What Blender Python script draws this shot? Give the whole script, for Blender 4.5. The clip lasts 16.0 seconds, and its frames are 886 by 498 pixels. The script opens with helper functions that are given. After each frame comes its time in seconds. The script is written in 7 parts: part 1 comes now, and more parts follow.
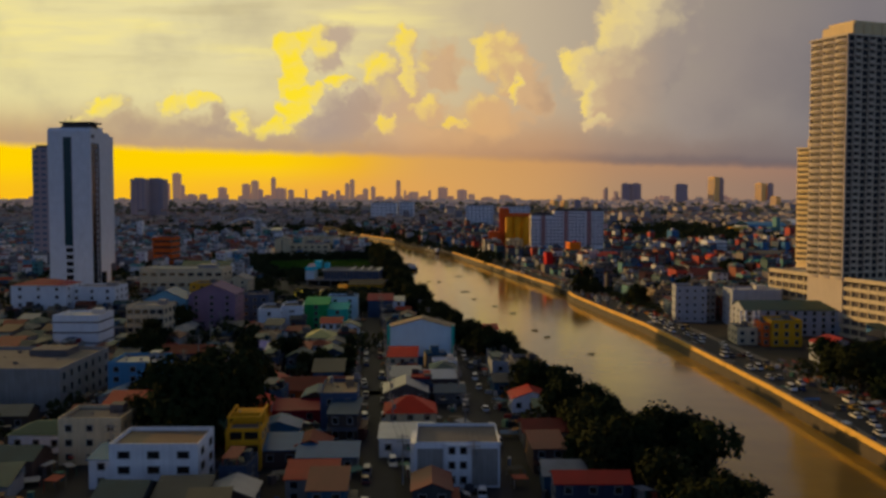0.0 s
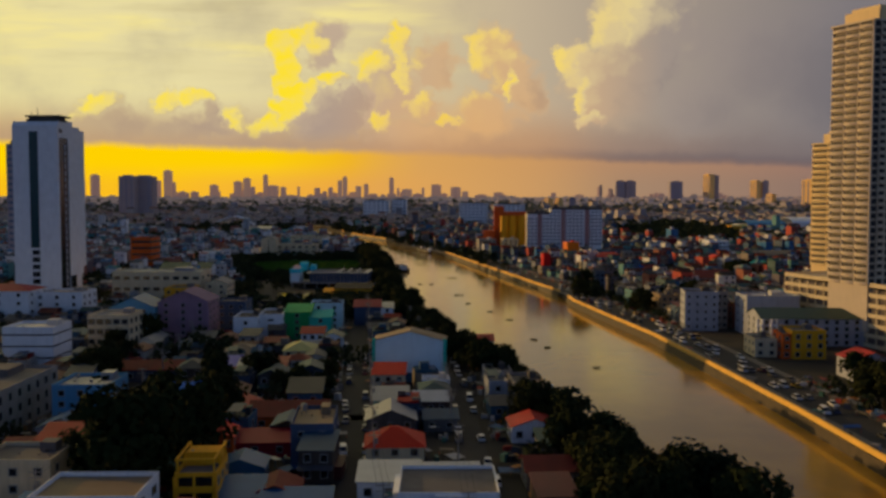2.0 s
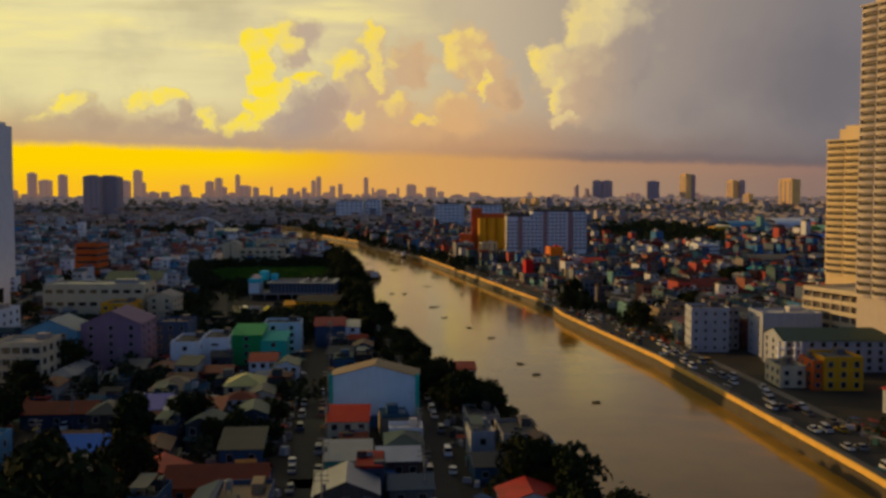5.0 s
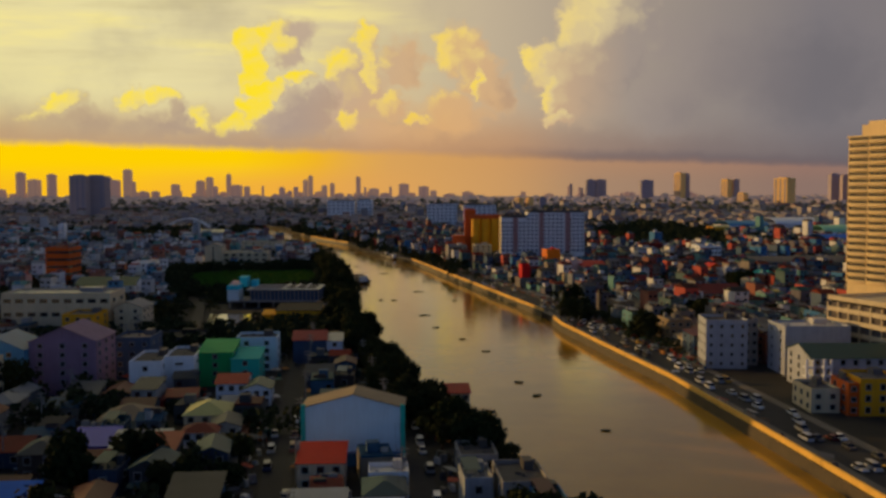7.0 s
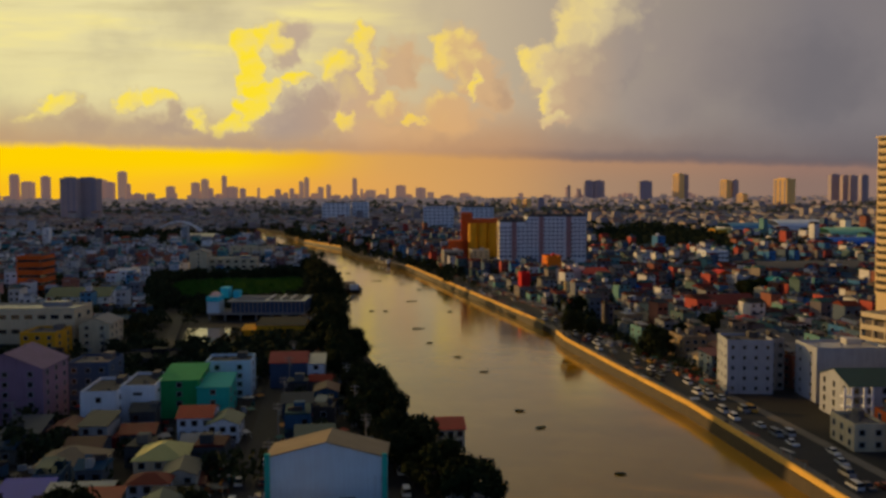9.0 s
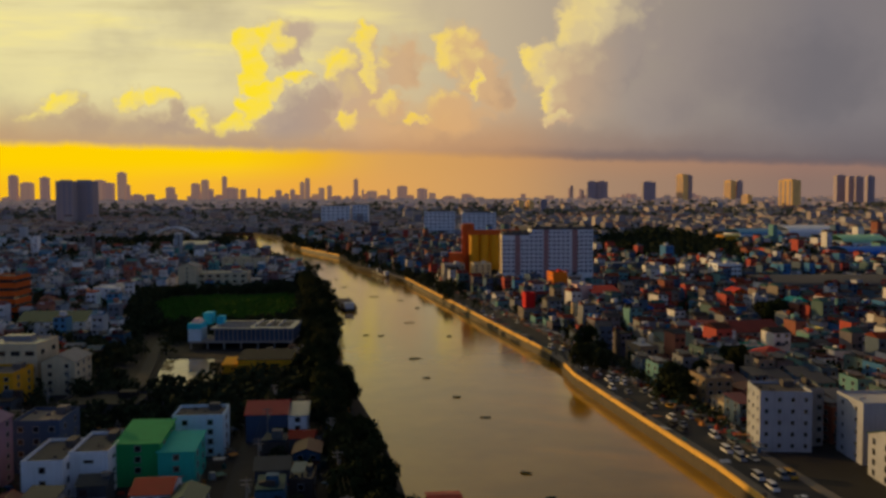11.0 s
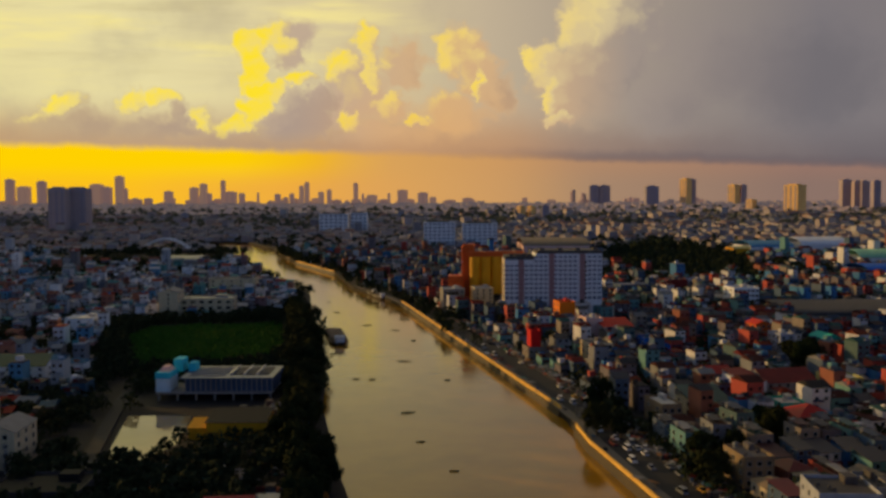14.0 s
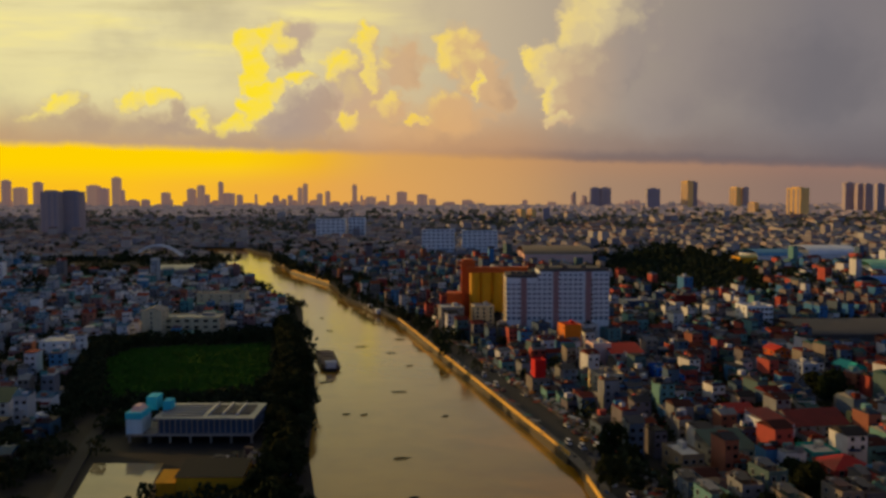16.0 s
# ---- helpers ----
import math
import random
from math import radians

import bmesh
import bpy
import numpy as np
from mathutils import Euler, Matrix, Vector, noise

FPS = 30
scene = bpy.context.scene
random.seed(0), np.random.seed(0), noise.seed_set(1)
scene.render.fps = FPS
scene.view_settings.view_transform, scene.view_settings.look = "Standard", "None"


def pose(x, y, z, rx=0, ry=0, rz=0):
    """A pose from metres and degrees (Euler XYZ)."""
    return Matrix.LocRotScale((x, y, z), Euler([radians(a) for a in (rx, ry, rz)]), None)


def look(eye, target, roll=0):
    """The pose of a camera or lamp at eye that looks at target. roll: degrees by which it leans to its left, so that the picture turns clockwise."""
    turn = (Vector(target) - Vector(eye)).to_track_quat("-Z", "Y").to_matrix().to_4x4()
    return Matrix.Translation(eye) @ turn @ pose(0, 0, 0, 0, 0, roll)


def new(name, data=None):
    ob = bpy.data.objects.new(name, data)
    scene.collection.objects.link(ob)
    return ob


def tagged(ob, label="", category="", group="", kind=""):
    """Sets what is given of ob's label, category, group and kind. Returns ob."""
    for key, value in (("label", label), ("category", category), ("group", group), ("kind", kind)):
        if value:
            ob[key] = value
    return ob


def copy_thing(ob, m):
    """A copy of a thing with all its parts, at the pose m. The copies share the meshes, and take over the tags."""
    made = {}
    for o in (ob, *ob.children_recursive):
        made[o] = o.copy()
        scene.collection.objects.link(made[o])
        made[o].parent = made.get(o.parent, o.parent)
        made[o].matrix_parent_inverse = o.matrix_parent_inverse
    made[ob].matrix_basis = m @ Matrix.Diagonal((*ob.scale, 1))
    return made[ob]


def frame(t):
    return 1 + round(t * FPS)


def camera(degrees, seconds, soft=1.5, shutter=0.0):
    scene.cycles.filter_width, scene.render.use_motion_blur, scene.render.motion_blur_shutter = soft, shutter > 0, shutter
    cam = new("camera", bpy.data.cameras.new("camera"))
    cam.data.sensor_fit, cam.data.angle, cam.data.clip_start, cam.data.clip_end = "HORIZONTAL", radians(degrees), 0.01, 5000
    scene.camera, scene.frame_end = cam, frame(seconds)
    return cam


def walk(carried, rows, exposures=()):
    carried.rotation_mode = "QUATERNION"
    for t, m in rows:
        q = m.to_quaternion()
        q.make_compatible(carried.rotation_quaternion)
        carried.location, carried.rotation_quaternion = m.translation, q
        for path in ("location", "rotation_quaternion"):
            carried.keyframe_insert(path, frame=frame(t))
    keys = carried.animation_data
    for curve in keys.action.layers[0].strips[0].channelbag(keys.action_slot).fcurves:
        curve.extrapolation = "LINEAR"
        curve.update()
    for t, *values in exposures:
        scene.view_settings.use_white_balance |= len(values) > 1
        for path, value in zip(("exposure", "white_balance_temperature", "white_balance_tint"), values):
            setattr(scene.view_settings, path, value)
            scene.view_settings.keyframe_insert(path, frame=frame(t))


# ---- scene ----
cam = camera(50.0, 16.0, soft=3.0)

PATH = [
    (0, (1.91, -4.00, 61.35), (1.831, -2.008, 61.241), 0.03),
    (0.5, (1.94, 3.68, 61.46), (1.857, 5.676, 61.349), 0.03),
    (1, (1.86, 11.35, 61.70), (1.785, 13.344, 61.581), 0.04),
    (1.5, (1.62, 19.94, 61.77), (1.555, 21.934, 61.660), 0.04),
    (2, (1.53, 28.05, 62.00), (1.464, 30.049, 61.885), 0.03),
    (2.5, (1.33, 36.90, 62.09), (1.267, 38.898, 61.979), 0.03),
    (3, (1.14, 45.39, 62.48), (1.084, 47.388, 62.370), 0.05),
    (3.5, (0.85, 54.76, 62.77), (0.806, 56.751, 62.656), 0.08),
    (4, (0.74, 63.07, 62.92), (0.705, 65.063, 62.804), 0.06),
    (4.5, (0.75, 71.88, 63.07), (0.726, 73.877, 62.955), 0.01),
    (7, (1.48, 113.44, 64.11), (1.480, 115.432, 63.993), -0.10),
    (7.5, (1.80, 121.48, 64.30), (1.800, 123.472, 64.185), -0.12),
    (8, (2.11, 129.40, 64.40), (2.116, 131.401, 64.288), -0.13),
    (8.5, (2.73, 137.85, 64.80), (2.733, 139.848, 64.682), -0.22),
    (9, (3.16, 146.22, 65.98), (3.165, 148.214, 65.865), -0.22),
    (11.5, (5.25, 188.38, 77.84), (5.250, 190.378, 77.722), -0.24),
    (12, (5.61, 195.89, 80.01), (5.611, 197.885, 79.892), -0.24),
    (12.5, (5.96, 203.28, 82.22), (5.961, 205.272, 82.099), -0.28),
    (13, (6.41, 211.18, 84.71), (6.413, 213.172, 84.594), -0.27),
    (13.5, (6.71, 218.99, 86.97), (6.708, 220.983, 86.852), -0.24),
    (14, (6.83, 226.55, 89.13), (6.828, 228.542, 89.015), -0.25),
    (14.5, (7.28, 234.30, 91.75), (7.278, 236.295, 91.633), -0.21),
    (15, (7.40, 243.10, 94.07), (7.400, 245.100, 93.955), -0.20),
    (15.5, (7.37, 252.00, 96.05), (7.374, 253.994, 95.934), -0.16),
    (16, (7.63, 261.16, 98.33), (7.629, 263.152, 98.215), -0.13),
]
walk(cam, [(t, look(eye, target, roll)) for t, eye, target, roll in PATH])

# ---- light ----
SUN_TO = Vector((-0.90, 0.42, 0.142)).normalized()
sun = new("sun", bpy.data.lights.new("sun", "SUN"))
sun.data.energy, sun.data.angle, sun.data.color = 2.5, radians(0.6), (1.0, 0.60, 0.20)
sun.matrix_world = look(SUN_TO * 1000, (0, 0, 0))


def srgb(r, g, b):
    return tuple((c / 255 / 12.92 if c / 255 < 0.04045 else ((c / 255 + 0.055) / 1.055) ** 2.4) for c in (r, g, b)) + (1.0,)


class Nodes:
    """A little helper to wire nodes."""

    def __init__(self, tree):
        self.tree = tree
        tree.nodes.clear()

    def add(self, kind, **sockets):
        n = self.tree.nodes.new(kind)
        for k, v in sockets.items():
            if k.startswith("s_"):
                n.inputs[int(k[2:])].default_value = v
        return n

    def link(self, a, b):
        self.tree.links.new(a, b)

    def put(self, value, socket):
        if isinstance(value, bpy.types.NodeSocket):
            self.link(value, socket)
        else:
            socket.default_value = value

    def math(self, op, a, b=0.0, c=0.0):
        n = self.tree.nodes.new("ShaderNodeMath")
        n.operation = op
        for i, v in enumerate((a, b, c)):
            self.put(v, n.inputs[i])
        return n.outputs[0]

    def vec(self, op, a, b=(0, 0, 0)):
        n = self.tree.nodes.new("ShaderNodeVectorMath")
        n.operation = op
        self.put(a, n.inputs[0])
        self.put(b, n.inputs[1])
        return n.outputs[1 if op in ("LENGTH", "DOT_PRODUCT") else 0]

    def smooth(self, value, lo, hi, a=0.0, b=1.0):
        n = self.tree.nodes.new("ShaderNodeMapRange")
        n.interpolation_type = "SMOOTHSTEP"
        for i, v in enumerate((value, lo, hi, a, b)):
            self.put(v, n.inputs[i])
        return n.outputs[0]

    def mix(self, fac, a, b, kind="MIX"):
        n = self.tree.nodes.new("ShaderNodeMix")
        n.data_type, n.blend_type = "RGBA", kind
        self.put(fac, n.inputs[0])
        self.put(a, n.inputs[6])
        self.put(b, n.inputs[7])
        return n.outputs[2]

    def ramp(self, fac, stops, kind="LINEAR"):
        n = self.tree.nodes.new("ShaderNodeValToRGB")
        n.color_ramp.interpolation = kind
        while len(n.color_ramp.elements) < len(stops):
            n.color_ramp.elements.new(0.5)
        for e, (p, c) in zip(n.color_ramp.elements, stops):
            e.position, e.color = p, c
        self.put(fac, n.inputs[0])
        return n.outputs[0]

    def noise(self, vector, scale, detail=3.0, rough=0.55):
        n = self.tree.nodes.new("ShaderNodeTexNoise")
        n.inputs["Scale"].default_value, n.inputs["Detail"].default_value, n.inputs["Roughness"].default_value = scale, detail, rough
        if vector is not None:
            self.link(vector, n.inputs["Vector"])
        return n


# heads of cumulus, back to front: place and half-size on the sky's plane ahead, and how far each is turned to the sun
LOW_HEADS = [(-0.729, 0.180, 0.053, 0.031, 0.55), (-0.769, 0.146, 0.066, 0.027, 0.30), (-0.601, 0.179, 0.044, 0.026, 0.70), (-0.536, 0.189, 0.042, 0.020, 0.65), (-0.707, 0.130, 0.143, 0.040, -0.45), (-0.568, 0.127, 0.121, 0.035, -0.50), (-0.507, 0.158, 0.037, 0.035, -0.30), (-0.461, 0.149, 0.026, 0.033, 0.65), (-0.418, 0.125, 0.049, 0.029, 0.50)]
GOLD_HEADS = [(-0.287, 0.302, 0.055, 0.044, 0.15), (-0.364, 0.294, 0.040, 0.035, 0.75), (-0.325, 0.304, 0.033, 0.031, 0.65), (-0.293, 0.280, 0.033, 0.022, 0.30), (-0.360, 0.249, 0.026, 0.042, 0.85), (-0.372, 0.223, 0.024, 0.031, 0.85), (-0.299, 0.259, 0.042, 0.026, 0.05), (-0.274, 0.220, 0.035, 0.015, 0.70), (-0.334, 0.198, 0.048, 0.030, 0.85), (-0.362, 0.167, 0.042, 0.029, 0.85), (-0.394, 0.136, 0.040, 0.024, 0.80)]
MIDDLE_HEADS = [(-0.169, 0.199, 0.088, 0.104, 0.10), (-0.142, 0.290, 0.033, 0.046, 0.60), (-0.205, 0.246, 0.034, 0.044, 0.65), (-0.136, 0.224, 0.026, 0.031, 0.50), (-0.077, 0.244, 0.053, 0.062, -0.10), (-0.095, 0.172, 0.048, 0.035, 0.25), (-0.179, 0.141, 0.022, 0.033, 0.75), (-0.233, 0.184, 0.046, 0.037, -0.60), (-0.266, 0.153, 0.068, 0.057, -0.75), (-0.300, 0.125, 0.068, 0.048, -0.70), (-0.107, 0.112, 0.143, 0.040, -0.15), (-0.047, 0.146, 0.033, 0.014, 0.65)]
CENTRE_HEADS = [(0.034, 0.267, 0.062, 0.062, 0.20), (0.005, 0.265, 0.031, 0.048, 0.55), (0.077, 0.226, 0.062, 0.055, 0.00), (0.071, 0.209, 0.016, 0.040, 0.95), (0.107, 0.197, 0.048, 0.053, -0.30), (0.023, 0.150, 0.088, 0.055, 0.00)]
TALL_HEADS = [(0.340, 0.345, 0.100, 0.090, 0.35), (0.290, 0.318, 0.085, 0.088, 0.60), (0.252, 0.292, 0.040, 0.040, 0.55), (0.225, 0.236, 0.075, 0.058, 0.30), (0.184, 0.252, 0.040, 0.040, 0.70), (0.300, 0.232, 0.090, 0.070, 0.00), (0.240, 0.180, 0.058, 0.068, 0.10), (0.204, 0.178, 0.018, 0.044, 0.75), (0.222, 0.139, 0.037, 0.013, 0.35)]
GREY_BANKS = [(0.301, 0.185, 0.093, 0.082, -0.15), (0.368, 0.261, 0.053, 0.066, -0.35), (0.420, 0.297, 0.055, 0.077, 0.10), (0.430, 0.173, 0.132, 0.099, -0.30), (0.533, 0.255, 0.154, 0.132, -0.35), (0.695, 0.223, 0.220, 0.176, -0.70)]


def make_sky():
    world = bpy.data.worlds.new("world")
    world.use_nodes = True
    scene.world = world
    g = Nodes(world.node_tree)
    coord = g.add("ShaderNodeTexCoord").outputs["Generated"]
    sep = g.add("ShaderNodeSeparateXYZ")
    g.link(coord, sep.inputs[0])
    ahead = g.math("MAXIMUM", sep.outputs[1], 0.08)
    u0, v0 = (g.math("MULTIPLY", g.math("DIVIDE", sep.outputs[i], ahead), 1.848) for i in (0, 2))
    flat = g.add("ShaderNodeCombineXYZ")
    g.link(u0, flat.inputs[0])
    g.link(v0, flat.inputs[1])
    # billows: two scales of warp
    w1 = g.vec("SUBTRACT", g.noise(flat.outputs[0], 9.0, 2.0).outputs["Color"], (0.5, 0.5, 0.5))
    w2 = g.vec("SUBTRACT", g.noise(flat.outputs[0], 34.0, 5.0, 0.62).outputs["Color"], (0.5, 0.5, 0.5))
    warp = g.vec("ADD", g.vec("MULTIPLY", w1, (0.07, 0.06, 0)), g.vec("MULTIPLY", w2, (0.05, 0.05, 0)))
    p = g.vec("ADD", flat.outputs[0], warp)
    # clear strip under the cloud deck
    uu = g.math("MULTIPLY_ADD", u0, 0.5, 0.5)
    high = g.ramp(uu, [(0.0, srgb(255, 208, 0)), (0.3, srgb(253, 205, 2)), (0.38, srgb(240, 180, 30)), (0.45, srgb(212, 160, 88)), (0.62, srgb(178, 136, 104)), (0.85, srgb(150, 115, 104))])
    low = g.ramp(uu, [(0.0, srgb(248, 188, 24)), (0.2, srgb(250, 188, 34)), (0.36, srgb(236, 168, 66)), (0.5, srgb(205, 155, 95)), (0.65, srgb(165, 132, 108)), (0.85, srgb(138, 112, 104))])
    col = g.mix(g.smooth(v0, 0.01, 0.07), low, high)
    # cloud deck with its flat lower edge
    sp = g.add("ShaderNodeSeparateXYZ")
    g.link(p, sp.inputs[0])
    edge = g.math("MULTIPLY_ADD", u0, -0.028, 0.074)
    near_edge = g.math("SUBTRACT", g.math("MULTIPLY_ADD", g.math("SUBTRACT", sp.outputs[1], v0), 0.22, v0), edge)
    deck = g.ramp(uu, [(0.0, srgb(228, 214, 158)), (0.22, srgb(230, 216, 166)), (0.42, srgb(214, 196, 156)), (0.54, srgb(192, 174, 150)), (0.68, srgb(160, 146, 136)), (0.86, srgb(124, 117, 122))])
    belly = g.ramp(uu, [(0.0, srgb(196, 160, 118)), (0.25, srgb(190, 158, 128)), (0.45, srgb(186, 148, 118)), (0.6, srgb(160, 132, 116)), (0.75, srgb(128, 113, 112)), (0.9, srgb(110, 102, 108))])
    deck = g.mix(g.smooth(near_edge, 0.01, 0.11), belly, deck)
    stretched = g.vec("MULTIPLY", flat.outputs[0], (1.3, 9.0, 1.0))
    streak = g.noise(stretched, 2.2, 4.0).outputs["Fac"]
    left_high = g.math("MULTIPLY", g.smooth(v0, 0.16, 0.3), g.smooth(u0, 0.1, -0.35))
    deck = g.mix(g.math("MULTIPLY", g.smooth(streak, 0.45, 0.72), left_high), deck, srgb(246, 228, 150))
    deck = g.mix(g.math("MULTIPLY", g.smooth(streak, 0.5, 0.3, 0.0, 0.5), left_high), deck, srgb(202, 186, 140))
    mottled = g.noise(flat.outputs[0], 5.0, 5.0).outputs["Fac"]
    deck = g.mix(g.math("MULTIPLY", g.smooth(mottled, 0.45, 0.75, 0.0, 0.3), g.smooth(u0, 0.2, -0.1, 0.3, 1.0)), deck, srgb(146, 134, 134))
    col = g.mix(g.smooth(near_edge, -0.006, 0.012), col, deck)
    # the thin dark rim of the deck on its darker side
    rim = g.math("MULTIPLY", g.smooth(near_edge, 0.026, 0.004), g.smooth(near_edge, -0.008, 0.004))
    col = g.mix(g.math("MULTIPLY", rim, g.smooth(u0, -0.15, 0.35, 0.0, 0.6)), col, srgb(104, 92, 98))
    # cumulus: heads laid over one another, each lit from its sunny side
    w3 = g.vec("SUBTRACT", g.noise(flat.outputs[0], 22.0, 3.5, 0.5).outputs["Color"], (0.5, 0.5, 0.5))
    w4 = g.vec("SUBTRACT", g.noise(flat.outputs[0], 62.0, 5.0, 0.62).outputs["Color"], (0.5, 0.5, 0.5))
    knobs = g.tree.nodes.new("ShaderNodeTexVoronoi")
    knobs.feature = "SMOOTH_F1"
    knobs.inputs["Scale"].default_value, knobs.inputs["Smoothness"].default_value = 30.0, 0.3
    at = g.vec("ADD", flat.outputs[0], g.vec("ADD", g.vec("MULTIPLY", w3, (0.075, 0.06, 0)), g.vec("MULTIPLY", w4, (0.026, 0.022, 0))))
    g.link(at, knobs.inputs["Vector"])
    knob = g.math("MULTIPLY", g.math("SUBTRACT", knobs.outputs["Distance"], 0.4), 0.42)
    cover, relief = 0.0, 0.0
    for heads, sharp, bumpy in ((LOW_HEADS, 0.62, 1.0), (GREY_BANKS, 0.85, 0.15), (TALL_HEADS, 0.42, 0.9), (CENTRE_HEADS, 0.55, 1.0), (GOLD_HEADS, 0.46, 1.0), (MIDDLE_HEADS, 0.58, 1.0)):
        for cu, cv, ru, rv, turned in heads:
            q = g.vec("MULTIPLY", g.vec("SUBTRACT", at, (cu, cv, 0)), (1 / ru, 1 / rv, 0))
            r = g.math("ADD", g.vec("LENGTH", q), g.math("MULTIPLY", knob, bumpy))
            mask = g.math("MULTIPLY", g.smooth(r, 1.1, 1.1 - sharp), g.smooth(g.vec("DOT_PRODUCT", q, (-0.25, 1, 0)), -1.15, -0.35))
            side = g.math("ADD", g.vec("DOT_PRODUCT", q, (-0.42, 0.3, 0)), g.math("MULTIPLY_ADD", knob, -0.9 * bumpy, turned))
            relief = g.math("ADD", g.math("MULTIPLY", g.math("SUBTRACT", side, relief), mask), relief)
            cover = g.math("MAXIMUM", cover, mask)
    body = g.ramp(uu, [(0.0, srgb(198, 170, 130)), (0.25, srgb(190, 166, 140)), (0.38, srgb(190, 166, 148)), (0.5, srgb(214, 172, 126)), (0.6, srgb(204, 170, 136)), (0.68, srgb(158, 143, 136)), (0.86, srgb(122, 116, 122))])
    lit = g.ramp(uu, [(0.0, srgb(252, 226, 90)), (0.22, srgb(254, 224, 60)), (0.29, srgb(255, 224, 6)), (0.4, srgb(255, 222, 30)), (0.52, srgb(250, 214, 84)), (0.6, srgb(242, 212, 120)), (0.66, srgb(232, 210, 150)), (0.74, srgb(186, 170, 148)), (0.86, srgb(136, 128, 128))])
    pale = g.ramp(uu, [(0.0, srgb(238, 218, 140)), (0.3, srgb(246, 222, 120)), (0.5, srgb(240, 208, 120)), (0.6, srgb(222, 198, 148)), (0.66, srgb(214, 194, 152)), (0.74, srgb(178, 164, 146)), (0.86, srgb(134, 127, 128))])
    deep = g.ramp(uu, [(0.0, srgb(184, 154, 122)), (0.35, srgb(168, 146, 138)), (0.5, srgb(186, 152, 124)), (0.68, srgb(134, 122, 122)), (0.86, srgb(110, 105, 112))])
    cloud = g.mix(g.smooth(relief, -0.1, -0.8, 0.0, 0.8), body, deep)
    cloud = g.mix(g.smooth(relief, 0.0, 0.5, 0.0, 0.85), cloud, pale)
    fleck = g.noise(at, 19.0, 6.0, 0.66).outputs["Fac"]
    relief = g.math("MULTIPLY_ADD", g.math("SUBTRACT", fleck, 0.52), 1.3, relief)
    cloud = g.mix(g.smooth(relief, 0.25, 1.1), cloud, lit)
    low_fade = g.smooth(near_edge, 0.0, 0.05)
    peach = g.math("MULTIPLY", g.math("MULTIPLY", g.smooth(u0, -0.3, -0.12), g.smooth(u0, 0.3, 0.08)), g.smooth(near_edge, 0.16, 0.03))
    col = g.mix(g.math("MULTIPLY", peach, 0.28), col, srgb(226, 162, 98))
    cloud = g.mix(g.math("MULTIPLY", peach, 0.34), cloud, srgb(226, 166, 104))
    col = g.mix(g.math("MULTIPLY", cover, g.math("MULTIPLY", low_fade, 0.94)), col, cloud)

    col = g.mix(1.0, col, (1.01, 1.02, 0.97, 1), "MULTIPLY")
    # the sky behind the view
    air = g.add("ShaderNodeTexSky")
    air.sky_type, air.sun_disc, air.sun_elevation, air.sun_rotation = "NISHITA", False, radians(7.0), radians(-65)
    air_col = g.mix(1.0, g.mix(1.0, air.outputs[0], (SKY_BACK, SKY_BACK, SKY_BACK, 1), "MULTIPLY"), CLOUD_BACK, "ADD")
    fall = g.smooth(sep.outputs[2], 0.0, 0.75, 1.9, 0.55)
    tone = g.add("ShaderNodeCombineXYZ")
    for i in range(3):
        g.link(fall, tone.inputs[i])
    air_col = g.mix(1.0, air_col, tone.outputs[0], "MULTIPLY")
    whole = g.mix(g.smooth(sep.outputs[1], 0.22, 0.5), air_col, col)
    back = g.add("ShaderNodeBackground")
    g.link(whole, back.inputs[0])
    back.inputs[1].default_value = 1.0
    out = g.add("ShaderNodeOutputWorld")
    g.link(back.outputs[0], out.inputs[0])


SKY_BACK, CLOUD_BACK = 0.028, (0.038, 0.064, 0.158, 1)
make_sky()


